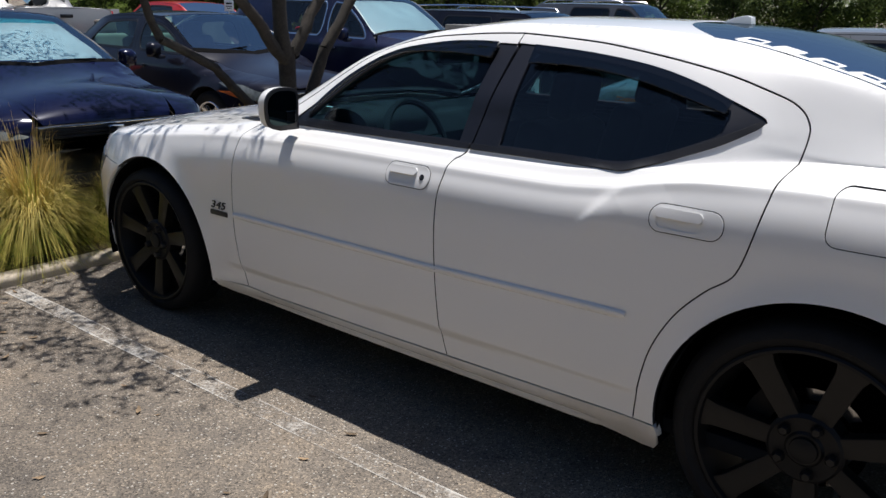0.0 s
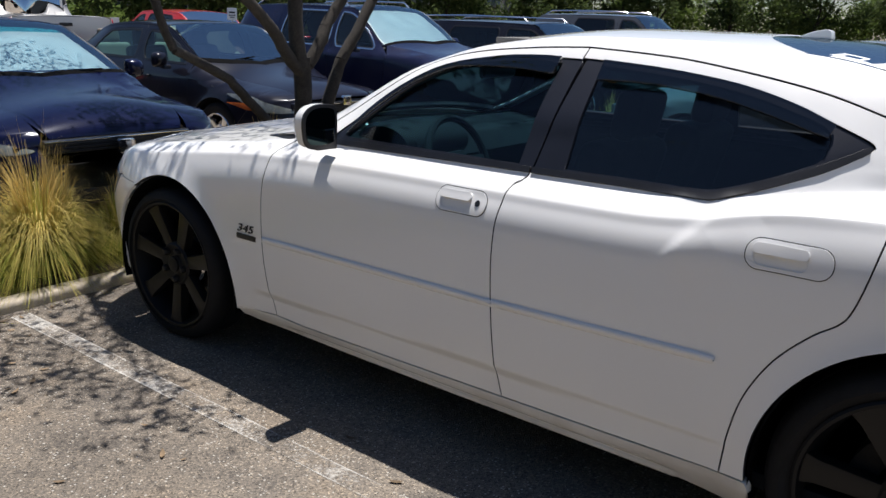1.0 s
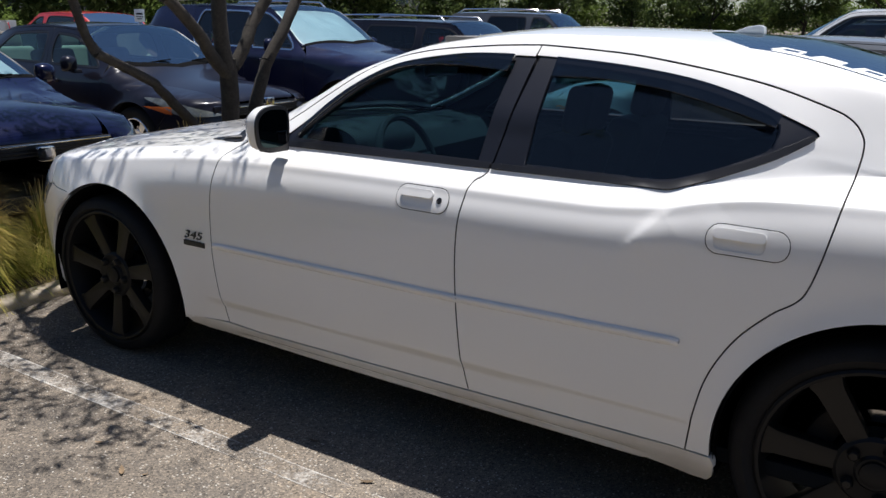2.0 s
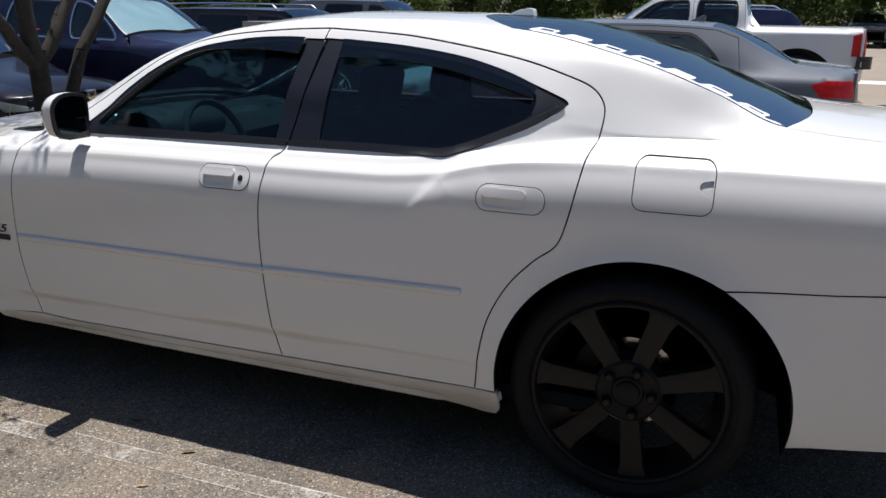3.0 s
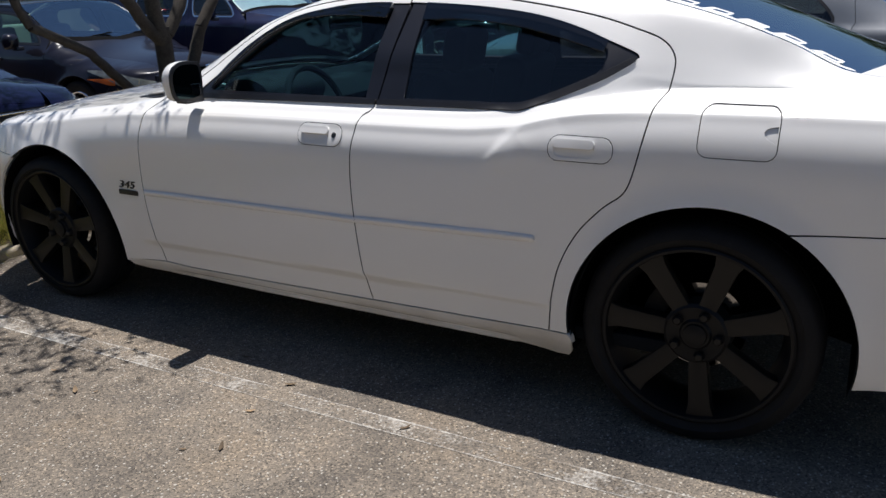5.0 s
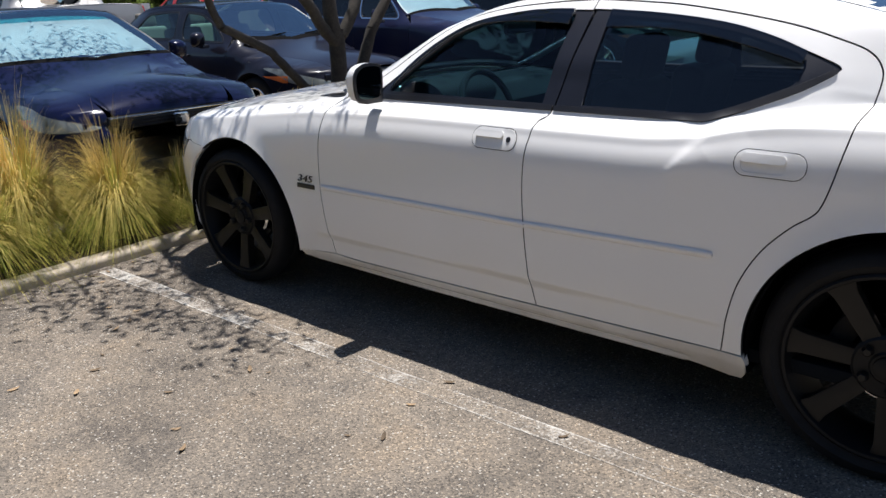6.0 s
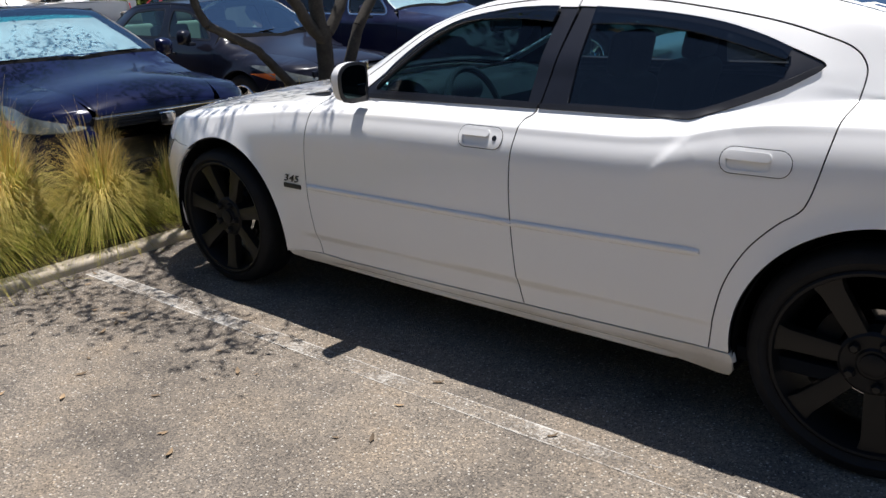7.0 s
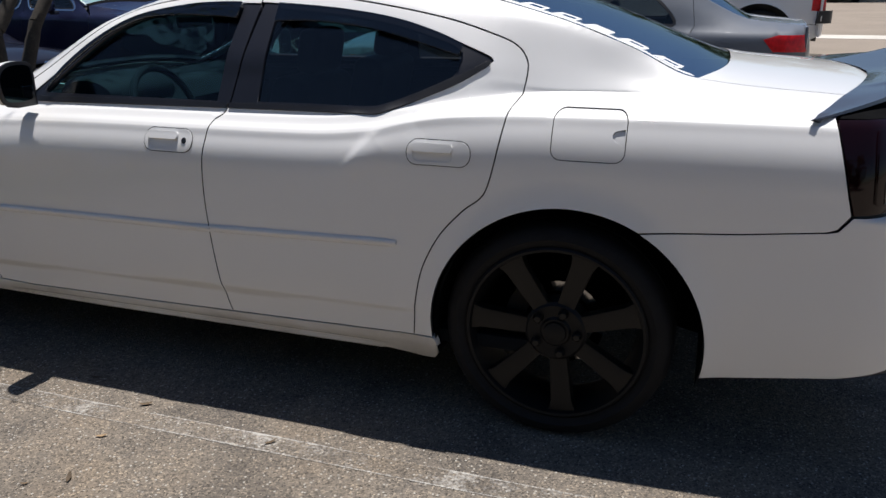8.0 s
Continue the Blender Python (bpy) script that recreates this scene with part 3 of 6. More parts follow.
# ---- ground ----
def grid_sheet(name, x0, x1, y0, y1, nx, ny, mat, height, label="", kind="structure", parent=None):
    xs, ys = np.linspace(x0, x1, nx), np.linspace(y0, y1, ny)
    verts = [(x, y, height(x, y)) for x in xs for y in ys]
    faces = [(i * ny + j, (i + 1) * ny + j, (i + 1) * ny + j + 1, i * ny + j + 1) for i in range(nx - 1) for j in range(ny - 1)]
    return tagged(link_mesh(name, verts, faces, mat, parent), label, "", "", kind)


def lot_height(x, y):
    near = max(0.0, 1 - math.hypot(x - 1.5, y + 1.5) / 9)
    return 0.0012 * noise.noise((x * 1.3, y * 1.3, 0)) * near - 0.004


ground = grid_sheet("ground", -400, 400, -400, 400, 9, 9, ASPHALT, lambda x, y: -0.012, "weathered grey-brown asphalt of a parking lot")
lot = grid_sheet("pavement", -0.86, 16, -14, 40, 70, 220, ASPHALT, lot_height, "weathered grey-brown asphalt with fine pale aggregate")


def stripe(x0, x1, y, w, name="parking_line"):
    n = 40
    rng = random.Random(int(y * 100))
    verts, faces = [], []
    for i in range(n + 1):
        x = x0 + (x1 - x0) * i / n
        for k, s in enumerate((-1, 1)):
            yy = s * (w / 2 + rng.uniform(-0.003, 0.003))
            verts.append((x, yy, lot_height(x, y + yy) + 0.0015))
    for i in range(n):
        a = 2 * i
        faces.append((a, a + 2, a + 3, a + 1))
    ob = link_mesh(name, verts, faces, LINE_PAINT)
    ob.location.y = y
    return tagged(ob, "worn white painted line on the asphalt", "", "", "structure")


for k in range(-1, 6):
    stripe(-0.80, 4.6, -1.252 + 2.75 * k, 0.090)

drive = grid_sheet("pavement", 5.3, 60, -45.0, 45.0, 8, 20, PALE_GROUND, lambda x, y: 0.004, "pale tan concrete of the drive aisle")
cross = grid_sheet("pavement", 3.5, 60, 13.5, 45.0, 8, 12, PALE_GROUND, lambda x, y: 0.001, "pale tan concrete of the cross drive")
strip = grid_sheet("pavement", 3.6, 60, 17.4, 18.6, 40, 3, PALE_STRIP, lambda x, y: 0.010, "white concrete gutter strip across the drive")


# ---- the white sedan ----
def wheel_parts(parent, at, r_tyre, r_rim, width, outer, spokes=7, mat=RIM, spin=0.0, steer=0.0, lugs=True, deep=0.05):
    """A wheel as a part with its own pieces; outer is -1 for the near flank and 1 for the far one."""
    h = width / 2
    t = part("wheel", lathe([(r_rim - 0.004, -h + 0.012), (r_rim + 0.004, -h + 0.002), (r_rim + 0.02, -h - 0.004), (r_tyre - 0.05, -h - 0.012), (r_tyre - 0.022, -h - 0.004),
                             (r_tyre - 0.006, -h + 0.018), (r_tyre, -h + 0.05), (r_tyre, -h + 0.075), (r_tyre - 0.007, -h + 0.078), (r_tyre - 0.007, -h + 0.084), (r_tyre, -h + 0.087),
                             (r_tyre, h - 0.04), (r_tyre - 0.03, h), (r_rim, h - 0.005)], 72), RUBBER, parent, "black low-profile tyre")
    t.matrix_basis = pose(*at, 0, 0, (180 if outer > 0 else 0) + steer) @ pose(0, 0, 0, 0, spin, 0)
    part("rim", lathe([(r_rim + 0.003, -h - 0.001), (r_rim - 0.004, -h - 0.007), (r_rim - 0.013, -h - 0.004), (r_rim - 0.018, -h + 0.012), (r_rim - 0.03, -h + 0.06), (r_rim - 0.045, 0.02), (r_rim - 0.02, h - 0.02), (r_rim, h - 0.01)], 72), BARREL if lugs else mat, t)
    for k in range(spokes):
        a = 2 * math.pi * k / spokes + 0.30
        bm = prism([(0.045, -0.031), (0.10, -0.029), (r_rim - 0.05, -0.036), (r_rim - 0.014, -0.047), (r_rim - 0.014, 0.047), (r_rim - 0.05, 0.036), (0.10, 0.029), (0.045, 0.031)], 0, 0.045, "y", 0.006)
        for v in bm.verts:
            rad = v.co.x
            v.co.y += -h + 0.018 + 0.022 * (1 - (rad / r_rim)) - 0.012 * (rad / r_rim)
        bmesh.ops.rotate(bm, cent=(0, 0, 0), matrix=Matrix.Rotation(a, 3, "Y"), verts=bm.verts)
        part("spoke", bm, mat, t)
    part("hub", lathe([(0.0, -h + 0.020), (0.045, -h + 0.021), (0.052, -h + 0.028), (0.092, -h + 0.022), (0.103, -h + 0.032), (0.103, -h + 0.10)], 40), BARREL if lugs else mat, t)
    part("centre_cap", lathe([(0.0, -h + 0.006), (0.020, -h + 0.007), (0.036, -h + 0.013), (0.039, -h + 0.025)], 32), BARREL if lugs else mat, t)
    if lugs:
        for k in range(5):
            a = 2 * math.pi * k / 5 + 0.2
            bm = lathe([(0.0, -h + 0.002), (0.011, -h + 0.002), (0.0165, -h + 0.008), (0.018, -h + 0.040)], 6)
            bmesh.ops.translate(bm, vec=(0.072 * math.cos(a), 0, 0.072 * math.sin(a)), verts=bm.verts)
            part("lug_nut", bm, RIM, t)
    part("brake_disc", lathe([(0.112, 0.0), (0.146, 0.0), (0.146, 0.025), (0.112, 0.025)], 40, closed=True), STEEL, t, "grey steel brake disc")
    bm = prism(arc(0, 0, 0.185, 150, 215, 8) + arc(0, 0, 0.115, 215, 150, 8), -0.035, 0.05, "y", 0.006)
    part("brake_caliper", bm, CAST, t, "dark cast brake caliper")
    return t


def build_muscle():
    B = MUSCLE
    side, top = B.side, B.top
    car = thing("sedan", "white four-door sedan with black wheels, parked", "car")
    front_edge = rounded([(0.738, 0.297), (0.722, 0.41), (0.703, 0.565), (0.698, 0.719), (0.701, 0.835), (0.716, 0.95), (0.745, 0.992), (0.79, 1.022)])
    top_edge = rounded([(0.79, 1.022), (0.88, 1.065), (1.004, 1.140), (1.13, 1.226), (1.30, 1.334), (1.48, 1.385), (1.725, 1.411), (1.912, 1.420)])
    split = rounded([(1.912, 1.420), (1.884, 1.22), (1.853, 1.041), (1.817, 1.0), (1.806, 0.94), (1.798, 0.86), (1.798, 0.73), (1.811, 0.56), (1.829, 0.39), (1.847, 0.299)])
    sill_a = [(1.847, 0.299), (1.437, 0.293), (0.893, 0.289), (0.738, 0.297)]
    rear_top = rounded([(1.912, 1.420), (2.1, 1.411), (2.288, 1.395), (2.575, 1.348), (2.77, 1.289), (2.843, 1.255), (2.877, 1.214), (2.884, 1.174), (2.877, 1.11), (2.866, 1.04), (2.845, 0.925), (2.824, 0.848), (2.80, 0.812), (2.745, 0.768), (2.668, 0.68), (2.61, 0.565), (2.582, 0.44), (2.568, 0.308)])
    front_dark = rounded([(1.853, 1.043), (1.884, 1.22), (1.907, 1.382)], 3) + rounded([(1.75, 1.384), (1.607, 1.374), (1.429, 1.349), (1.301, 1.301), (1.184, 1.222), (1.065, 1.122), (0.99, 1.062), (0.955, 1.028)])
    rear_dark = rounded([(1.858, 1.043), (2.15, 1.046), (2.38, 1.048), (2.45, 1.058), (2.581, 1.108), (2.683, 1.152), (2.752, 1.19)], 4) + rounded([(2.772, 1.210), (2.755, 1.225), (2.666, 1.263), (2.561, 1.306), (2.408, 1.344), (2.205, 1.368), (1.921, 1.386)], 4)

    def door(name, outline, dark, m, da):
        return sheet(name, side, outline, WHITE, car, holes=[dark], mirror=m, da=da, body=B, gap=0.0029, depth=0.016, gap_shade=True)

    fd = front_edge[:-1] + top_edge[:-1] + split[:-1] + sill_a[:-1]
    rd = rear_top[:-1] + [(2.568, 0.308), (2.385, 0.306), (1.847, 0.299)] + split[::-1][1:-1]
    for m in (False, True):
        d1 = door("front_door", fd, [(1.875, 1.043), (1.905, 1.22), (1.927, 1.382)] + front_dark[len(rounded([(0, 0), (1, 1), (2, 2)], 3)):], m, 0.03)
        d2 = door("rear_door", rd, [(1.84, 1.043)] + rear_dark[1:-1] + [(1.895, 1.386)], m, 0.035 if m else 0.008)
        # black window surrounds with the panes set into them
        fg = rounded([(1.803, 1.062), (1.818, 1.20), (1.838, 1.370)], 3) + rounded([(1.75, 1.376), (1.607, 1.364), (1.429, 1.336), (1.310, 1.287), (1.20, 1.208), (1.09, 1.115), (1.045, 1.062)])
        sheet("window_surround", side, front_dark, PILLAR, d1, holes=[fg], mirror=m, gap=0.001, lift=-0.004, depth=0.02, label="black window frame")
        sheet("window_pane", side, fg, FRONT_GLASS, d1, mirror=m, gap=-0.006, lift=-0.012, depth=0, label="lightly tinted window glass").visible_shadow = False
        rg = rounded([(1.966, 1.066), (2.2, 1.068), (2.38, 1.070), (2.46, 1.086), (2.581, 1.131), (2.655, 1.165)], 3) + rounded([(2.668, 1.18), (2.664, 1.245), (2.555, 1.291), (2.402, 1.328), (2.208, 1.354), (1.980, 1.370)], 4)
        sheet("window_surround", side, rear_dark, PILLAR, d2, holes=[rg], mirror=m, gap=0.001, lift=-0.004, depth=0.02, label="black window frame with a pointed rear corner")
        sheet("window_pane", side, rg, REAR_GLASS, d2, mirror=m, gap=-0.006, lift=-0.012, depth=0, label="darkly tinted window glass").visible_shadow = False
        # belt strips
        sheet("belt_strip", side, rounded([(0.965, 1.028), (1.4, 1.034), (1.850, 1.039)], 3) + rounded([(1.852, 1.056), (1.4, 1.052), (0.985, 1.046)], 3), TRIM, d1, mirror=m, gap=0, lift=0.006, depth=0.012, label="black rubber belt strip")
        sheet("belt_strip", side, rounded([(1.860, 1.039), (2.15, 1.042), (2.38, 1.044), (2.455, 1.054), (2.583, 1.103), (2.686, 1.148), (2.765, 1.198)], 4) + rounded([(2.762, 1.212), (2.68, 1.168), (2.578, 1.122), (2.45, 1.074), (2.38, 1.061), (2.15, 1.058), (1.862, 1.056)], 4), TRIM, d2, mirror=m, gap=0, lift=0.006, depth=0.012, label="black rubber belt strip")
        # smoked rain deflectors over the windows
        sheet("rain_deflector", side, rounded([(1.830, 1.330), (1.66, 1.338), (1.502, 1.333), (1.398, 1.316), (1.271, 1.258), (1.15, 1.165), (1.085, 1.100)], 4) + rounded([(1.055, 1.066), (1.12, 1.153), (1.25, 1.258), (1.40, 1.331), (1.607, 1.370), (1.75, 1.380), (1.838, 1.380)], 4), VISOR, d1, mirror=m, gap=0, lift=0.016, depth=0.012, label="smoked plastic rain deflector")
        sheet("rain_deflector", side, rounded([(1.990, 1.322), (2.17, 1.322), (2.352, 1.303), (2.53, 1.264), (2.663, 1.222)], 4) + rounded([(2.672, 1.254), (2.555, 1.303), (2.402, 1.340), (2.208, 1.364), (1.990, 1.378)], 4), VISOR, d2, mirror=m, gap=0, lift=0.016, depth=0.012, label="smoked plastic rain deflector")
        # body-side mouldings
        def pad(centre):
            def fn(u, z):
                X, n = side(u, z)
                n = n / np.linalg.norm(n, axis=-1)[..., None]
                t = np.clip((z - centre(u)) / 0.0145, -0.985, 0.985)
                q = np.sqrt(1 - t * t)
                n2 = n.copy()
                n2[..., 2] += np.clip(0.9 * t / q, -1.6, 1.6)
                return X + n * (0.0085 * q)[..., None], n2
            return fn
        sheet("side_moulding", pad(lambda u: 0.623 + 0.0037 * (u - 0.72)), rounded([(0.718, 0.622), (0.735, 0.611), (1.1, 0.6115), (1.782, 0.6135), (1.792, 0.627), (1.782, 0.640), (1.1, 0.6375), (0.735, 0.635)], 3, True), WHITE, d1, mirror=m, gap=0, depth=0.008, da=0.04, db=0.004, label="white plastic side moulding")
        sheet("side_moulding", pad(lambda u: 0.6295 + 0.0210 * (u - 1.822)), rounded([(1.818, 0.629), (1.826, 0.617), (2.1, 0.622), (2.48, 0.630), (2.520, 0.645), (2.48, 0.657), (2.1, 0.649), (1.826, 0.642)], 3, True), WHITE, d2, mirror=m, gap=0, depth=0.008, da=0.04, db=0.004, label="white plastic side moulding")
        # handles in oval recesses
        for d, x0, x1, zc, key in ((d1, 1.560, 1.755, 0.932, True), (d2, 2.562, 2.768, 0.949, False)):
            cup = rect_round(x0, x1, zc - 0.037, zc + 0.037, 0.033)
            sheet("gasket", side, shrink(cup, -0.0034), TRIM, d, mirror=m, holes=[shrink(cup, 0.003)], gap=0, lift=0.0012, depth=0, da=0.02, db=0.015, label="dark handle gasket")
            hd = sheet("door_handle", side, cup, WHITE, d, mirror=m, gap=0, lift=0.004, depth=0.058, edge=1.0, holes=[rect_round(x0 + 0.018, x1 - 0.056, zc - 0.028, zc + 0.024, 0.02)], da=0.02, db=0.015)

            def hollow(u, z, low=zc - 0.030):
                X, n = side(u, z)
                n = n / np.linalg.norm(n, axis=-1)[..., None]
                k = np.clip((np.asarray(z) - low) / 0.034, 0, 1)
                return X - n * (0.004 + 0.046 * k)[..., None], n + np.array((0, 0, 1.35))
            sheet("recess", hollow, rect_round(x0 + 0.016, x1 - 0.054, zc - 0.030, zc + 0.026, 0.02), WHITE, hd, mirror=m, gap=0, depth=0, da=0.02, db=0.008)
            sheet("grip", side, rect_round(x0 + 0.016, x1 - 0.056, zc + 0.001, zc + 0.027, 0.012), WHITE, hd, mirror=m, gap=0, lift=0.013, depth=0.018, edge=1.4, da=0.02, db=0.008)
            if key:
                sheet("key_lock", side, rect_round(x1 - 0.040, x1 - 0.022, zc - 0.009, zc + 0.009, 0.0088), TRIM, hd, mirror=m, gap=0, lift=0.006, depth=0.004, da=0.01, db=0.01, label="dark key lock")
        # front wing
        g_f = [(u, float(B.raw(np.array([u]), np.array([float(B.n)]))[0, 2]) + 0.005) for u in np.linspace(0.60, -0.40, 12)]
        wing = front_edge + [(0.70, 1.045)] + g_f + [(-0.385, 0.80), (-0.365, 0.74), (-0.30, 0.722), (-0.205, 0.716)]
        wing += arc(0.06, 0.345, 0.44, 125.5, -10, 24) + [(0.60, 0.287)]
        sheet("front_wing", side, wing, WHITE, car, mirror=m, da=0.035, body=B, gap=0.0029, depth=0.016, gap_shade=True)
        fb_top = [(-0.205, 0.714), (-0.30, 0.720), (-0.36, 0.73), (-0.45, 0.62), (-1.215, 0.58), (-1.215, 0.22), (-0.35, 0.215)]
        sheet("front_bumper", side, arc(0.06, 0.345, 0.44, 197, 126.0, 16) + fb_top, WHITE, car, mirror=m, gap=-0.001)
        sheet("headlamp", side, [(-0.40, 0.725), (-0.46, 0.625), (-0.95, 0.60), (-0.93, 0.74), (-0.52, 0.765)], CLEAR, car, mirror=m, gap=0.001, lift=0.002)
        sheet("grille", side, [(-0.96, 0.595), (-1.215, 0.585), (-1.215, 0.76), (-0.94, 0.74)], TRIM, car, mirror=m, gap=0.001, label="black grille")
        sheet("nose_panel", side, [(-0.375, 0.735), (-0.40, 0.73), (-0.52, 0.768), (-0.93, 0.745), (-1.215, 0.765), (-1.215, 0.822), (-0.43, 0.872), (-0.395, 0.80)], WHITE, car, mirror=m, gap=0.0005)
        # sill
        sheet("sill", side, [(0.50, 0.285), (0.738, 0.294), (0.893, 0.286), (1.437, 0.290), (1.847, 0.296), (2.385, 0.303), (2.60, 0.308), (2.642, 0.312), (2.654, 0.290), (2.650, 0.240), (2.634, 0.214), (2.59, 0.2085), (2.45, 0.228), (2.43, 0.222), (1.2, 0.222), (0.80, 0.232), (0.60, 0.238), (0.52, 0.250)], DUSTY, car, mirror=m, gap=0.0015, depth=0.03, da=0.03, db=0.004, label="white sill with dusty lower edge")
        # rear quarter with roof rail and windscreen pillar
        g_r = [(u, float(B.raw(np.array([u]), np.array([float(B.n)]))[0, 2]) + 0.005) for u in np.concatenate([np.linspace(3.88, 2.0, 22), np.linspace(1.9, 0.62, 18)])]
        quarter = top_edge[:-1] + rear_top + [(2.60, 0.311), (2.642, 0.315)] + arc(3.075, 0.37, 0.437, 187, 60.3, 26)
        quarter += [(3.571, 0.7665), (3.80, 0.7875), (3.826, 0.797), (3.857, 0.838), (3.840, 0.90), (3.792, 1.092), (3.80, 1.10)] + g_r + [(0.70, 1.03)]
        fuel = rect_round(3.018, 3.234, 0.953, 1.095, 0.03)
        sheet("rear_quarter", side, quarter, WHITE, car, holes=[fuel] if not m else [], mirror=m, da=0.035, body=B, gap=0.0029, depth=0.016, gap_shade=True)
        if not m:
            dent = rounded([(3.230, 1.045), (3.205, 1.040), (3.196, 1.028), (3.204, 1.015), (3.230, 1.000)], 4)
            fl = sheet("fuel_flap", side, fuel, WHITE, car, holes=[dent], gap=0.0012, body=B, da=0.03, depth=0.016, gap_shade=True)
            sheet("finger_dimple", side, shrink(dent, -0.003), WHITE, fl, gap=0, lift=-0.005, depth=0, da=0.01, db=0.01)
        rb = arc(3.075, 0.37, 0.437, 59.7, -11, 18) + [(3.60, 0.296), (3.698, 0.308), (3.878, 0.330), (4.0, 0.352), (4.12, 0.385), (4.24, 0.43), (4.38, 0.45), (4.38, 0.845), (4.10, 0.843), (3.95, 0.836), (3.862, 0.834), (3.829, 0.792), (3.802, 0.7865), (3.571, 0.7655)]
        sheet("rear_bumper", side, rb, WHITE, car, mirror=m, gap=0.0015, depth=0.016, gap_shade=True, da=0.03, db=0.02)
        lamp = sheet("tail_lamp", side, [(3.861, 0.839), (3.95, 0.842), (4.10, 0.848), (4.208, 0.855), (4.208, 0.90), (4.186, 0.96), (4.13, 1.062), (4.115, 1.088), (3.98, 1.090), (3.90, 1.092), (3.795, 1.090), (3.842, 0.90)], SMOKE, car, mirror=m, gap=0.0015, lift=0.002, depth=0.02, da=0.03, db=0.03, label="smoked dark red tail lamp")
        sheet("lens", side, rounded([(3.925, 0.868), (4.0, 0.862), (4.15, 0.866), (4.19, 0.88), (4.17, 0.95), (4.11, 1.05), (4.07, 1.064), (3.93, 1.064), (3.905, 1.05), (3.91, 0.90)], 4, True), SMOKE, lamp, mirror=m, gap=0, lift=0.009, depth=0.010, edge=1.2, da=0.03, db=0.02)
        rl = sheet("reversing_lens", side, [(3.940, 0.872), (4.16, 0.872), (4.168, 0.938), (4.06, 0.940), (3.935, 0.935)], CLEAR, lamp, mirror=m, gap=0, lift=0.013, depth=0.010, label="clear ribbed reversing lens")
        for k in range(5):
            z = 0.876 + 0.0122 * k
            sheet("rib", side, [(3.945, z), (4.155, z), (4.155, z + 0.005), (3.945, z + 0.005)], CHROME, rl, mirror=m, gap=0, lift=0.016, depth=0.002, da=0.05, db=0.05)
        sheet("tail_panel", side, [(4.212, 0.855), (4.38, 0.848), (4.38, 1.088), (4.12, 1.088), (4.135, 1.062), (4.19, 0.96), (4.212, 0.90)], WHITE, car, mirror=m, gap=0.0005, da=0.03, db=0.03)
        # black sheet added where only the spoiler's shade darkens the tail
        sheet("spoiler_shade", side, [(3.80, 1.093), (3.98, 1.092), (4.16, 1.090), (4.38, 1.090), (4.38, 1.115), (3.98, 1.125), (3.885, 1.135)], ARCH, lamp, mirror=m, gap=0, da=0.03, db=0.01, depth=0, label="matte black sheet standing in for the shade under the spoiler")
        # wheel houses, and an added black sheet that shades the panel gaps from behind
        for cx, cz in ((0.06, 0.345), (3.075, 0.37)):
            prof = [(cx + 0.432 * math.cos(radians(a)), cz + 0.432 * math.sin(radians(a))) for a in np.linspace(-14, 196, 30)]
            verts, faces = [], []
            sg = 1 if m else -1
            for x, z in prof:
                verts += [(x, sg * 0.925, z), (x, sg * 0.52, z)]
            for i in range(len(prof) - 1):
                faces.append((2 * i, 2 * i + 1, 2 * i + 3, 2 * i + 2))
            n0 = len(verts)
            verts += [(cx, sg * 0.52, cz)]
            faces += [(2 * i + 1, n0, 2 * i + 3) for i in range(len(prof) - 1)]
            link_mesh("wheel_house", verts, faces, ARCH, car, "black wheel house lining", smooth=False)
        g_all = [(u, float(B.raw(np.array([u]), np.array([float(B.n)]))[0, 2]) - 0.012) for u in np.linspace(2.84, 0.62, 34)]
        inner = [(-0.36, 0.80), (-0.36, 0.60)] + arc(0.06, 0.345, 0.452, 150, -5, 20) + [(0.55, 0.235), (2.60, 0.235)] + arc(3.075, 0.37, 0.449, 188, -8, 28) + [(3.62, 0.31), (4.10, 0.34), (4.10, 1.03), (2.95, 1.03)] + g_all + [(0.3, 0.93)]
        sheet("gap_shade_sheet", side, inner, TRIM, car, holes=[front_dark, rear_dark], mirror=m, gap=0, lift=-0.018, depth=0, da=0.04, body=B)
        trim_in = [(0.80, 0.28), (2.58, 0.28), (2.75, 0.70), (2.85, 0.85), (2.60, 1.07), (2.40, 1.035), (0.96, 1.02), (0.80, 0.9)]
        sheet("door_lining", side, trim_in, DASH, car, mirror=m, gap=0, lift=-0.06, depth=0, label="dark grey inner door lining")
    hood = [(u, -0.997) for u in np.linspace(-0.40, 0.60, 10)] + [(0.52, -0.7), (0.45, -0.4), (0.42, 0), (0.45, 0.4), (0.52, 0.7)] + [(u, 0.997) for u in np.linspace(0.60, -0.40, 10)] + [(-0.7, 0.996), (-1.1, 0.996), (-1.2, 0.9), (-1.2, 0), (-1.2, -0.9), (-1.1, -0.996), (-0.7, -0.996)]
    sheet("hood", top, hood, WHITE, car, gap=0.002, da=0.08, db=0.1, step=0.1)
    sheet("cowl", top, [(0.602, -0.997), (0.69, -0.99), (0.60, -0.7), (0.53, -0.4), (0.50, 0), (0.53, 0.4), (0.60, 0.7), (0.69, 0.99), (0.602, 0.997), (0.522, 0.7), (0.452, 0.4), (0.422, 0), (0.452, -0.4), (0.522, -0.7)], TRIM, car, gap=0.001, step=0.1, da=0.05, label="black cowl grille")
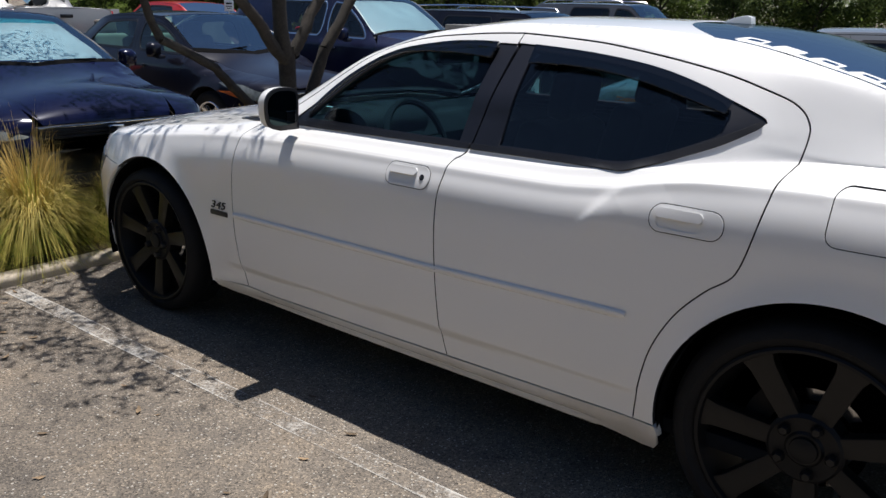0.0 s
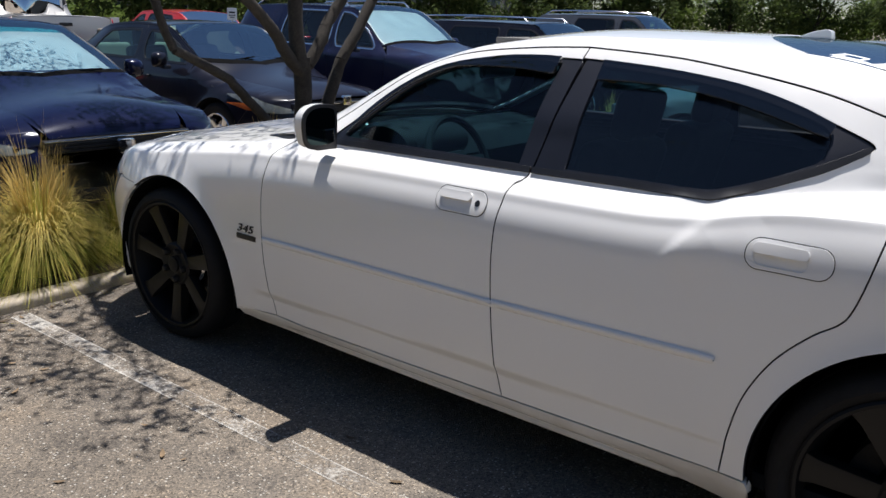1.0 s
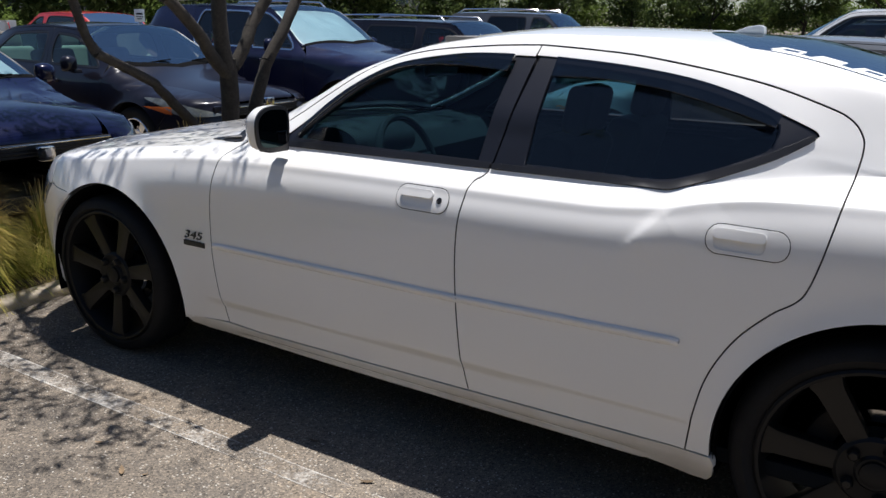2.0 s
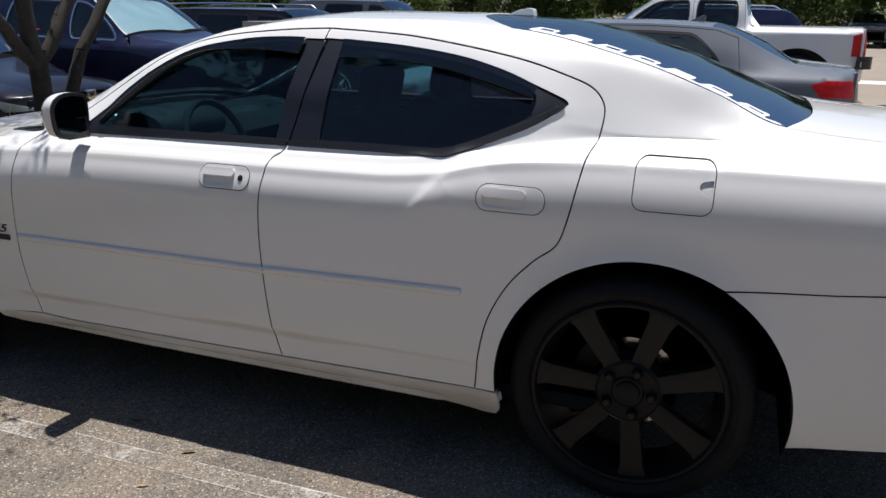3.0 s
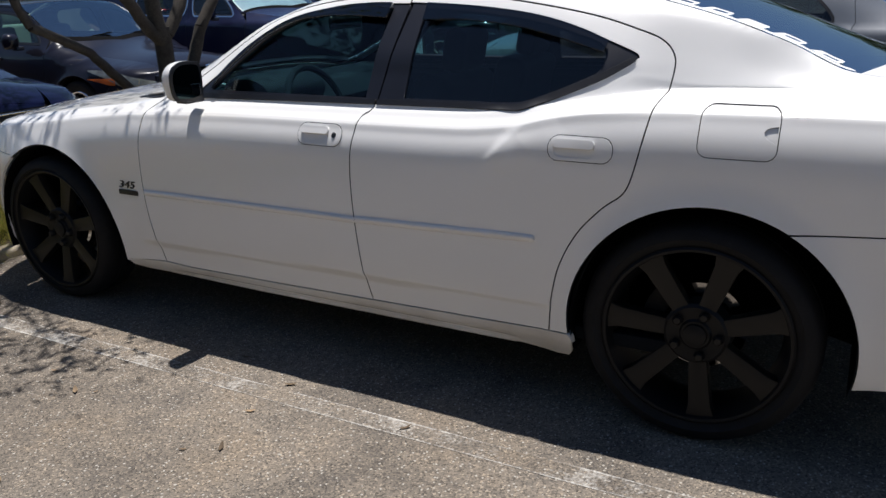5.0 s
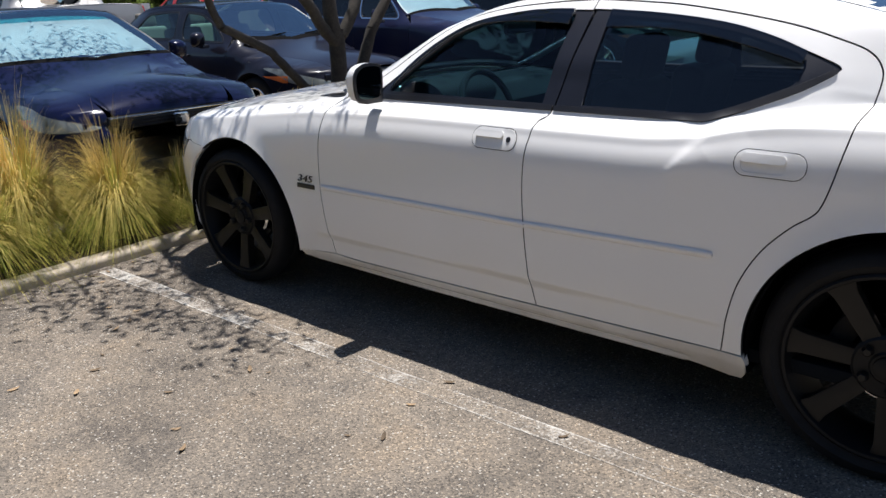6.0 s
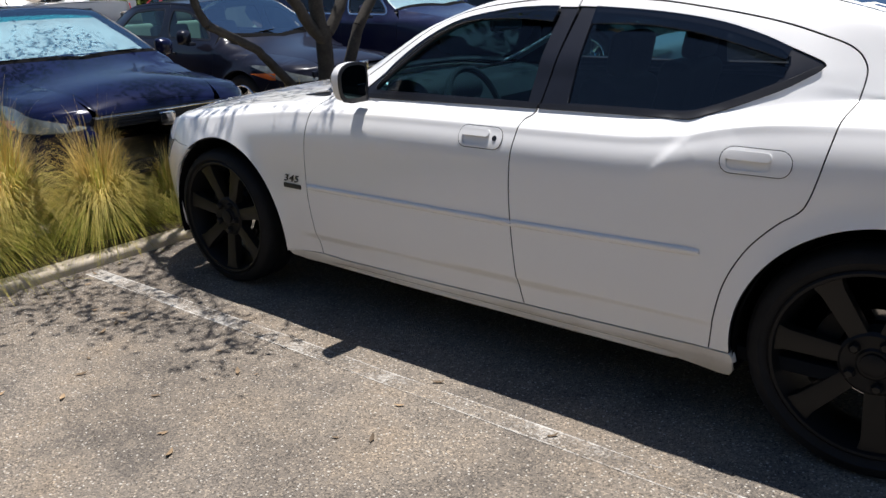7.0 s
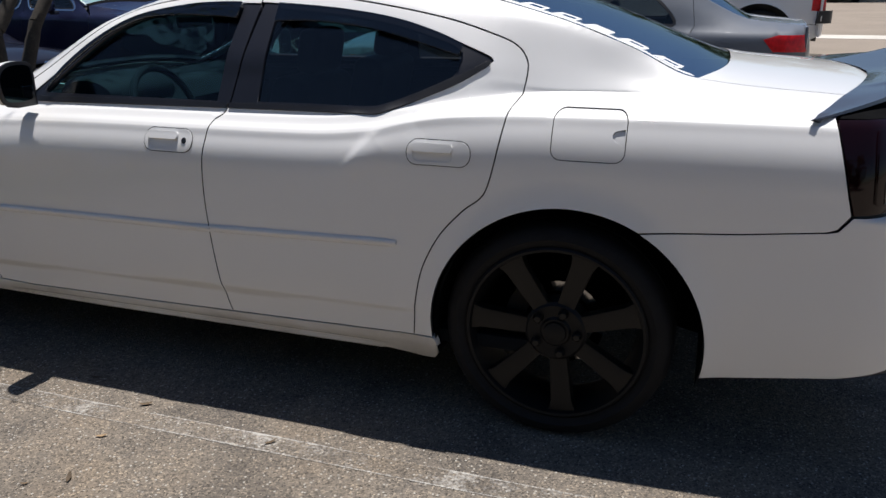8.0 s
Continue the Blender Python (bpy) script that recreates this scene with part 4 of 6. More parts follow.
    ws = [(0.69, -0.99), (0.60, -0.7), (0.53, -0.4), (0.50, 0), (0.53, 0.4), (0.60, 0.7), (0.69, 0.99), (1.15, 0.985), (1.42, 0.97), (1.38, 0.6), (1.36, 0), (1.38, -0.6), (1.42, -0.97), (1.15, -0.985)]
    sheet("windscreen", top, ws, SCREEN_GLASS, car, gap=0.003, step=0.08, depth=0.0, lift=-0.004).visible_shadow = False
    roof = [(1.42, -0.985), (1.38, -0.6), (1.36, 0), (1.38, 0.6), (1.42, 0.985)] + [(u, 0.995) for u in np.linspace(1.5, 2.50, 10)] + [(2.335 + 0.205 * abs(v) ** 3.0, v) for v in np.linspace(0.985, -0.985, 25)] + [(u, -0.995) for u in np.linspace(2.50, 1.5, 10)]
    sheet("roof", top, roof, WHITE, car, gap=0.0015, step=0.05, da=0.08, db=0.1)
    rear = [(2.335 + 0.205 * abs(v) ** 3.0, v) for v in np.linspace(-0.985, 0.985, 25)] + [(u, 0.99) for u in np.linspace(2.6, 3.40, 8)] + [(3.505 - 0.095 * abs(v) ** 3.2, v) for v in np.linspace(0.985, -0.985, 31)] + [(u, -0.99) for u in np.linspace(3.40, 2.6, 8)]
    rs = sheet("rear_screen", top, rear, BACK_GLASS, car, gap=0.002, step=0.05, da=0.06, db=0.08, depth=0.006, lift=-0.003)
    lid = [(3.511 - 0.095 * abs(v) ** 3.2, v) for v in np.linspace(-1, 1, 31)] + [(u, 1.0) for u in np.linspace(3.5, 3.88, 5)] + [(4.0, 0.8), (4.06, 0.4), (4.07, 0), (4.06, -0.4), (4.0, -0.8)] + [(u, -1.0) for u in np.linspace(3.88, 3.5, 5)]
    sheet("boot_lid", top, lid, WHITE, car, gap=-0.004, lift=0.0008, depth=0, step=0.05, da=0.06, db=0.08)
    # the lid's last strip is black too, for the shade under the spoiler
    edge = [(3.88, -1.0), (4.0, -0.8), (4.06, -0.4), (4.07, 0), (4.06, 0.4), (4.0, 0.8), (3.88, 1.0), (4.2, 1.0), (4.36, 0.6), (4.37, 0), (4.36, -0.6), (4.2, -1.0)]
    sheet("boot_edge", top, edge, ARCH, car, gap=0, depth=0, step=0.05, da=0.06, db=0.08, label="matte black sheet over the boot's rear edge, dark as the spoiler's shade")
    return car, rs


def cushion(name, size, at, parent, mat, tilt=0.0, bevel=0.05, label=""):
    bm = box_bm(size, (0, 0, 0), bevel, 4)
    bmesh.ops.rotate(bm, cent=(0, 0, 0), matrix=Matrix.Rotation(radians(tilt), 3, "Y"), verts=bm.verts)
    bmesh.ops.translate(bm, vec=at, verts=bm.verts)
    return part(name, bm, mat, parent, label)


def cabin(car, x0, belt, roof, w, rows=2, wheel=True, seat_mat=SEAT, pitch=0.85):
    """Seats, dash, steering wheel, floor and rear-view mirror; x0 is where the dash stands."""
    part("cabin_floor", box_bm((2.5, 2 * w + 0.08, 0.05), (x0 + 1.0, 0, 0.30), 0.01), DASH, car)
    part("dashboard", prism([(x0 - 0.25, belt - 0.10), (x0 + 0.05, belt - 0.04), (x0 + 0.28, belt - 0.06), (x0 + 0.36, belt - 0.14), (x0 + 0.30, belt - 0.32), (x0 + 0.16, belt - 0.55), (x0 - 0.25, belt - 0.55)], -w + 0.10, w - 0.10, "y", 0.02), DASH, car, "dark dashboard")
    part("parcel_shelf", box_bm((0.5, 2 * w - 0.3, 0.03), (x0 + 0.75 + rows * pitch + 0.25, 0, belt + 0.02), 0.01), DASH, car)
    for r in range(rows):
        sx = x0 + 0.85 + r * pitch
        for y in (-0.37, 0.37):
            st = cushion("seat", (0.50, 0.50, 0.16), (sx, y, 0.52), car, seat_mat, -6, 0.06, "dark upholstered car seat")
            cushion("backrest", (0.15, 0.48, 0.60), (sx + 0.30, y, 0.82), st, seat_mat, 14, 0.06)
            cushion("headrest", (0.09, 0.26, 0.17), (sx + 0.40, y, min(1.20, roof - 0.22)), st, seat_mat, 10, 0.04)
    if wheel:
        bm = bmesh.new()
        R, r = 0.185, 0.016
        rings = []
        for k in range(36):
            a = 2 * math.pi * k / 36
            rings.append([bm.verts.new((r * math.sin(t), (R + r * math.cos(t)) * math.cos(a), (R + r * math.cos(t)) * math.sin(a))) for t in [2 * math.pi * j / 8 for j in range(8)]])
        for k in range(36):
            p, q = rings[k], rings[(k + 1) % 36]
            for j in range(8):
                bm.faces.new((p[j], p[(j + 1) % 8], q[(j + 1) % 8], q[j]))
        bm = join(bm, box_bm((0.03, 0.35, 0.035), (-0.01, 0, 0), 0.008), box_bm((0.03, 0.03, 0.18), (-0.01, 0, -0.09), 0.008), box_bm((0.06, 0.12, 0.12), (-0.02, 0, -0.01), 0.02))
        sw = part("steering_wheel", bm, DASH, car)
        sw.matrix_basis = pose(x0 + 0.50, -0.37, belt - 0.13, 0, -22, 0)


def door_mirror(car, at, mat, s, turn=0.0, wide=0.90):
    """A door mirror: rounded painted shell, thin black bezel, glass with a small blind-spot mirror, black foot; s is -1 for the near flank."""
    face = rounded([(-0.080, 0.030), (-0.072, -0.052), (-0.02, -0.069), (0.06, -0.066), (0.082, -0.045), (0.084, 0.040), (0.062, 0.066), (-0.03, 0.068)], 6, True)
    face = [(-s * p * wide, q * 1.06) for p, q in face]
    rings = [(0.055, 1.0), (0.047, 1.03), (0.030, 1.04), (0.010, 0.99), (-0.006, 0.86), (-0.026, 0.68), (-0.036, 0.34)]
    bm = bmesh.new()
    loops = [[bm.verts.new((x, p * k, q * k)) for p, q in face] for x, k in rings]
    n = len(face)
    for a, b in zip(loops, loops[1:]):
        for i in range(n):
            bm.faces.new((a[i], a[(i + 1) % n], b[(i + 1) % n], b[i]))
    bm.faces.new(loops[0]), bm.faces.new(loops[-1])
    bmesh.ops.recalc_face_normals(bm, faces=bm.faces)
    m = part("door_mirror", bm, mat, car, angle=50)
    m.matrix_basis = pose(*at, 0, 0, turn)
    part("bezel", prism([(p * 1.045, q * 1.045) for p, q in face], 0.050, 0.0600, "x", 0.004), TRIM, m, "black mirror bezel")
    part("mirror_glass", prism([(p * 0.885, q * 0.875) for p, q in face], 0.0605, 0.0622, "x"), MIRROR, m, "dark mirror glass")
    spot = part("spot_mirror", prism([(-s * p, q) for p, q in rect_round(0.018, 0.058, -0.052, -0.012, 0.005)], 0.0623, 0.0652, "x"), SPOT, m, "small blind-spot mirror with a bright rim")
    part("rim", join(prism([(-s * p, q) for p, q in rect_round(0.016, 0.060, -0.013, -0.010, 0.001)], 0.0623, 0.0668, "x"), prism([(-s * p, q) for p, q in rect_round(0.057, 0.060, -0.054, -0.010, 0.001)], 0.0623, 0.0668, "x")), CHROME, spot)
    part("foot", prism([(-0.035, -0.092), (0.030, -0.092), (0.028, -0.055), (-0.03, -0.055)], -s * 0.01, -s * 0.105, "y", 0.008), PILLAR, m, "black mirror foot")
    return m


def muscle_details(car, screen):
    part("underbody", box_bm((2.2, 1.68, 0.08), (1.55, 0, 0.262), 0.02), TRIM, car, "black underbody")
    part("underbody", box_bm((1.30, 1.05, 0.30), (0.1, 0, 0.40), 0.05), TRIM, car, "black engine bay underside")
    part("underbody", box_bm((0.95, 1.05, 0.30), (3.4, 0, 0.42), 0.05), ARCH, car, "black rear axle carrier")
    part("underbody", box_bm((0.52, 1.50, 0.08), (3.79, 0, 0.43), 0.03), ARCH, car, "black boot floor")
    part("underbody", box_bm((0.36, 1.20, 0.20), (-0.48, 0, 0.38), 0.05), TRIM, car, "black nose underside")
    part("rear_fascia", box_bm((0.04, 1.14, 0.50), (4.17, 0, 0.60), 0.015), WHITE, car)
    part("rear_fascia", box_bm((0.04, 1.10, 0.24), (4.055, 0, 0.96), 0.015), WHITE, car)
    # two blocks added inside the tail so that no sun leaks to the ground
    part("boot_light_block", box_bm((0.44, 1.16, 0.62), (3.79, 0, 0.74), 0.02), TRIM, car, "unseen black block that keeps sun from leaking through the boot")
    part("bumper_light_block", box_bm((0.20, 1.34, 0.44), (4.02, 0, 0.60), 0.02), TRIM, car, "unseen black block that keeps light from leaking behind the bumper")
    for sg in (-1, 1):
        part("exhaust_tip", prism(rect_round(-0.055, 0.055, -0.030, 0.030, 0.02), -0.16, 0.0, "x", 0.004), CHROME, car, "polished exhaust tip").location = (4.175, sg * 0.60, 0.325)
    part("antenna_fin", prism([(0, 0), (0.115, 0), (0.110, 0.026), (0.095, 0.031), (0.055, 0.024), (0.02, 0.010)], -0.026, 0.026, "y", 0.007), WHITE, car, "low white antenna fin").location = (2.372, 0, 1.467)
    for m in (False, True):
        sheet("cowl_corner", MUSCLE.side, rounded([(0.50, 0.994), (0.57, 1.000), (0.70, 1.011), (0.755, 1.022), (0.715, 1.034), (0.62, 1.018)], 4, True), TRIM, car, mirror=m, gap=0, lift=0.0035, depth=0.003, da=0.02, db=0.01, label="black cowl corner below the windscreen")
        sheet("wiper_arm", MUSCLE.side, [(0.59, 1.004), (0.60, 1.003), (0.735, 1.024), (0.728, 1.027)], LINER, car, mirror=m, gap=0, lift=0.012, depth=0.006, da=0.02, db=0.01, label="grey wiper arm at rest")
    cabin(car, 0.74, 1.065, 1.44, 0.84)
    hood_bm = lathe([(0.0, -0.20), (0.13, -0.20), (0.16, -0.17), (0.165, 0.0), (0.16, 0.17), (0.13, 0.20), (0.0, 0.20)], 28)
    bmesh.ops.scale(hood_bm, vec=(1.0, 1.0, 0.55), verts=hood_bm.verts)
    bmesh.ops.translate(hood_bm, vec=(1.0, -0.37, 1.0), verts=hood_bm.verts)
    part("instrument_hood", hood_bm, DASH, car, "dark rounded instrument hood")
    part("rear_view_mirror", join(box_bm((0.03, 0.26, 0.065), (1.16, 0, 1.285), 0.02, 3), tube([(1.15, 0, 1.29), (1.18, 0, 1.37)], [0.012, 0.012])), TRIM, car)
    part("headlining", box_bm((0.85, 1.0, 0.02), (1.90, 0, 1.425), 0.005), LINER, car)
    door_mirror(car, (1.012, -0.974, 1.112), WHITE, -1, -5, 0.88)
    door_mirror(car, (1.012, 0.974, 1.112), WHITE, 1, 5, 0.88)
    # badge on the front wing
    cu = bpy.data.curves.new("engine_badge", "FONT")
    cu.body, cu.size, cu.extrude, cu.shear, cu.space_character = "345", 0.046, 0.002, 0.25, 1.05
    tmp = new("engine_badge", cu)
    me = bpy.data.meshes.new_from_object(tmp)
    bpy.data.objects.remove(tmp)
    me.materials.clear(), me.materials.append(TRIM)
    b = new("engine_badge", me)
    b.parent, b["label"] = car, "black raised number badge"
    b.matrix_basis = pose(0.545, -0.9485, 0.632, 90, 0, 0) @ Matrix.Diagonal((1.42, 1, 1, 1))
    part("badge_bar", box_bm((0.118, 0.006, 0.022), (0.603, -0.949, 0.612), 0.004), TRIM, car, "plain black badge bar")
    # white vinyl shapes along both edges of the rear screen
    top = MUSCLE.top
    for sg in (-1, 1):
        def mark(poly, cut=()):
            pts, inner = [(p, q if sg < 0 else -q) for p, q in poly], [[(p, q if sg < 0 else -q) for p, q in h] for h in cut]
            sheet("vinyl_mark", top, pts, DECAL, screen, holes=inner, gap=0, lift=0.002, depth=0, da=0.05, db=0.05, label="white vinyl mark on the rear screen")
        mark([(2.59, -0.99), (3.40, -0.99), (3.385, -0.965), (2.60, -0.945)])
        for k in range(7):
            u, a, c = 2.585 + 0.113 * k, -0.955 - 0.0005 * k, -0.855 - 0.005 * k
            lean = 0.030
            block = [(u, a), (u + 0.082, a), (u + 0.082 + lean * 0.5, c - 0.022), (u + 0.068 + lean, c), (u + lean, c)]
            slit = [(u + 0.020 + lean * 0.4, a + 0.026), (u + 0.076, a + 0.026), (u + 0.066 + lean * 0.6, c - 0.026), (u + 0.022 + lean * 0.6, c - 0.026)]
            mark(block, [slit] if k % 3 != 1 else [])


def deck_height(x, y):
    """The top of the white sedan's tail over a point of the plan."""
    u = x if x < 3.86 else 3.86 + 0.34 * math.asin(min(0.98, (x - 3.86) / 0.34))
    P = MUSCLE.raw(np.full(40, u), np.linspace(6, MUSCLE.n, 40))
    Q = MUSCLE.over(np.full(20, u), np.linspace(-0.97, 0, 20))
    ys, zs = np.concatenate([P[:, 1], Q[:, 1]]), np.concatenate([P[:, 2], Q[:, 2]])
    o = np.argsort(ys)
    return float(np.interp(-abs(y), ys[o], zs[o]))


def rear_spoiler(car):
    """A grey ducktail across the boot lid, swept forward along both sides."""
    n = 96
    verts, faces = [], []
    for i in range(n + 1):
        v = -1 + 2 * i / n
        y = v * 0.855
        a = abs(v)
        lead = 3.97 - 0.25 * a ** 1.6
        k = min(1.0, max(0.0, (0.47 - abs(y)) / 0.05))
        trail = max(3.732 + 0.428 * (1 - a ** 2.4) + 0.08 * k * k * (3 - 2 * k), lead + 0.006)
        tip = 1.200 - 0.105 * a ** 1.9 + 0.034 * k * k * (3 - 2 * k)
        d0 = max(deck_height(lead, y), 1.090)
        tip = max(tip, d0 + 0.006)
        pts = [(lead, d0 + 0.0015)]
        for f, h in ((0.12, 0.10), (0.35, 0.30), (0.6, 0.55), (0.82, 0.79), (1.0, 1.0)):
            pts.append((lead + f * (trail - lead), max(d0 + h * (tip - d0), deck_height(lead + f * (trail - lead), y) + 0.004)))
        th = 1 - 0.75 * a ** 8
        pts += [(trail + 0.004, pts[-1][1] - 0.012 * th), (lead + 0.6 * (trail - lead), d0 - 0.004 * th + 0.25 * (tip - d0)), (lead + 0.02, d0 - 0.020 * th)]
        verts += [(x, y, z) for x, z in pts]
    m = 9
    for i in range(n):
        for j in range(m):
            k = (j + 1) % m
            faces.append((i * m + j, i * m + k, (i + 1) * m + k, (i + 1) * m + j))
    faces += [tuple(range(m)), tuple(range(n * m, n * m + m))[::-1]]
    bm = bmesh.new()
    vs = [bm.verts.new(v) for v in verts]
    for f in faces:
        bm.faces.new([vs[i] for i in f])
    return part("rear_spoiler", bm, SPOILER, car, "grey ducktail spoiler", angle=35)


muscle_car, rear_screen = build_muscle()
for cx, cz, sp in ((0.0, 0.355, 21), (3.048, 0.37, 14)):
    for sg in (-1, 1):
        wheel_parts(muscle_car, (cx, sg * 0.80, cz), cz + 0.005, 0.297, 0.22, sg, spin=sp)

muscle_details(muscle_car, rear_screen)
rear_spoiler(muscle_car)


# ---- the other parked cars ----
def plain_body(p):
    wb, w, nose, tail = p["wb"], p["w"], p["nose"], p["tail"]
    cx, cz = p["cowl"]
    r0, r1, rz, rw = p["roof0"], p["roof1"], p["roofz"], p["rw"]
    dx, dz = p["deck"]
    hz, tz, sill, belt = p["hood"], p["tailz"], p["sill"], p["belt"]
    wide = [(nose, w - 0.06), (nose + 0.5, w - 0.01), (0.4, w), (wb - 0.2, w), (tail - 0.5, w - 0.02), (tail, w - 0.07)]
    dr = p.get("droop", 0.0)
    a, b = cx + 0.12, dx - 0.02
    lv = [
        ([(nose, 0.06), (tail, 0.06)], [(nose, sill), (tail, sill + 0.02)]),
        ([(nose, 0.02), (tail, 0.02)], [(nose, sill + 0.10), (tail, sill + 0.12)]),
        ([(nose, 0.0), (tail, 0.0)], [(nose, 0.56 * hz + 0.10), (0.5, belt * 0.66), (tail, belt * 0.66)]),
        ([(nose, 0.05), (0.2, 0.03), (1.0, 0.02), (tail, 0.03)], [(nose - 0.21, hz - 0.07 - dr), (nose + 0.05, hz - 0.07 - 0.35 * dr), (nose + 0.3, hz - 0.06), (0, 0.5 * (hz + cz) - 0.09), (a, belt - 0.075), (b, belt - 0.045), (tail, tz - 0.09)]),
        ([(nose, 0.12), (0.2, 0.11), (a, 0.08), (b, 0.09), (tail, 0.10)], [(nose - 0.21, hz - 0.035 - dr), (nose + 0.05, hz - 0.035 - 0.35 * dr), (nose + 0.3, hz - 0.02), (0, 0.5 * (hz + cz) - 0.045), (a, belt), (b, belt + 0.03), (tail, tz - 0.05)]),
        ([(nose, 0.25), (0.2, 0.22), (a, 0.13), (r0, 0.5 * (w - rw) + 0.03), (r1, 0.5 * (w - rw) + 0.03), (b, 0.20), (tail, 0.2)],
         [(nose - 0.21, hz - 0.02 - dr), (nose + 0.05, hz - 0.02 - 0.35 * dr), (nose + 0.3, hz), (0, 0.5 * (hz + cz) - 0.025), (a, belt + 0.04), (0.5 * (a + r0), 0.5 * (belt + 0.5 * (belt + rz))), (r0, 0.45 * belt + 0.55 * rz - 0.03), (r1, 0.45 * belt + 0.55 * rz - 0.03), (b, 0.5 * (belt + dz) + 0.02), (tail, tz - 0.03)]),
        ([(nose, 0.36), (0.2, 0.32), (a, 0.18), (r0, w - rw), (r1, w - rw), (b, 0.28), (tail, 0.28)],
         [(nose - 0.21, hz - 0.012 - dr), (nose + 0.05, hz - 0.012 - 0.35 * dr), (nose + 0.3, hz + 0.015), (0, 0.5 * (hz + cz) - 0.012), (a - 0.1, cz - 0.01), (a, belt + 0.07), (0.5 * (a + r0), 0.5 * (belt + 0.06 + rz - 0.04) + 0.02), (r0, rz - 0.055), (0.5 * (r0 + r1), rz - 0.035), (r1, rz - 0.06), (b, dz - 0.012), (tail, tz - 0.02)]),
    ]
    mid = [(nose - 0.21, hz - 0.004 - dr), (nose + 0.05, hz + 0.02 - 0.35 * dr), (nose + 0.35, hz + 0.42 * (cz - hz)), (cx - 0.35, cz - 0.05), (cx - 0.1, cz + 0.005), (0.5 * (cx + r0) - 0.05, 0.5 * (cz + rz) + 0.015), (r0, rz - 0.012), (0.5 * (r0 + r1), rz), (r1, rz - 0.02), (0.5 * (r1 + dx) + 0.05, 0.5 * (rz + dz) + 0.01), (dx, dz), (tail, tz)]
    lips = [arch_lip(0, p["hub"], p["arch"], 0.09, 0.012), arch_lip(wb, p["hub"], p["arch"], 0.09, 0.012)]
    return Body(wide, (nose + p["rn"], p["rn"], tail - p["rt"], p["rt"]), lv, mid, lambda u, z: lips[0](u, z) + lips[1](u, z))


def plain_car(name, label, category, p, paint, at, shade=False, group=""):
    """A parked car: panels, glass, lamps, wheels, mirrors and cabin. p holds its main sizes; its nose points along -x."""
    B = plain_body(p)
    car = thing(name, label, category, group)
    side, top, n = B.side, B.top, float(B.n)
    wb, w, nose, tail = p["wb"], p["w"], p["nose"], p["tail"]
    sill, belt, hub, R = p["sill"], p["belt"], p["hub"], p["arch"]

    def lv(u, k):
        return float(B.raw(np.array([u]), np.array([float(k)]))[0, 2])
    xA, xB, xC = p["doors"]
    a = p["cowl"][0] + 0.13
    tops = [(u, lv(u, n) - 0.02) for u in np.linspace(a + 0.05, xB, 9)]
    tops_r = [(u, lv(u, n) - 0.02) for u in np.linspace(xB, xC, 8)]
    g = 0.003
    low = sill + 0.07
    bx = [(xA, low), (xA + 0.01, 0.5 * (low + belt)), (xA, belt - 0.02)]
    fd = bx + tops + [(xB, low)]
    rd = [(xB, low)] + tops_r + [(xC + 0.04, lv(xC, 4) + 0.03), (min(xC, wb - 0.02), hub + R + 0.10), (wb - R * 0.82, hub + R * 0.80), (wb - R - 0.06, low + 0.1), (wb - R - 0.06, low)]
    kw = dict(gap=g, depth=0.016, gap_shade=True, da=0.09, db=0.06, step=0.06)
    soft = dict(gap=0.001, depth=0.012, da=0.09, db=0.06, step=0.06)

    def belt_line(u):
        return lv(u, 4) + 0.022
    wf = [(u, belt_line(u)) for u in np.linspace(a + 0.10, xB - 0.05, 6)] + [(u, lv(u, n) - 0.065) for u in np.linspace(xB - 0.05, a + 0.30, 7)]
    xr = xC - 0.06
    wr = [(u, belt_line(u)) for u in np.linspace(xB + 0.05, xr, 6)] + [(u, lv(u, n) - 0.065) for u in np.linspace(xr - p.get("kick", 0.10), xB + 0.05, 7)]
    wf, wr = soften(wf, 2), soften(wr, 2)
    nl, tl = nose + p["rn"], tail - p["rt"]
    zb = p["bumpz"]
    seam_t = p["tailseam"]
    for m in (False, True):
        d1 = sheet("front_door", side, fd, paint, car, holes=[wf], mirror=m, **kw)
        d2 = sheet("rear_door", side, rd, paint, car, holes=[wr], mirror=m, **kw)
        for d, wo, gm in ((d1, wf, p.get("glass", SCREEN_GLASS)), (d2, wr, p.get("glass2", REAR_GLASS))):
            inn = shrink(refine(wo, 0.1), 0.022)
            sheet("window_frame", side, wo, TRIM, d, holes=[inn], mirror=m, gap=0.001, lift=0.001, depth=0.012, da=0.1, db=0.1, step=0.06, label="black window frame")
            sheet("window_pane", side, inn, gm, d, mirror=m, gap=0, lift=-0.006, depth=0, da=0.1, db=0.08, step=0.06).visible_shadow = False
            if p.get("bright"):
                sheet("bright_trim", side, shrink(refine(wo, 0.1), -0.012), CHROME, d, holes=[shrink(refine(wo, 0.1), 0.006)], mirror=m, gap=0, lift=0.005, depth=0.006, da=0.1, db=0.1, step=0.06, label="bright metal window trim")
            sheet("door_handle", side, rect_round(max(q[0] for q in wo) - 0.24, max(q[0] for q in wo) - 0.07, belt - 0.125, belt - 0.095, 0.013), p.get("handle", paint), d, mirror=m, gap=0, lift=0.03, depth=0.03, da=0.06, db=0.03, edge=1.0)
        gut = [(u, lv(u, n) + 0.006) for u in np.linspace(a, nl, 10)]
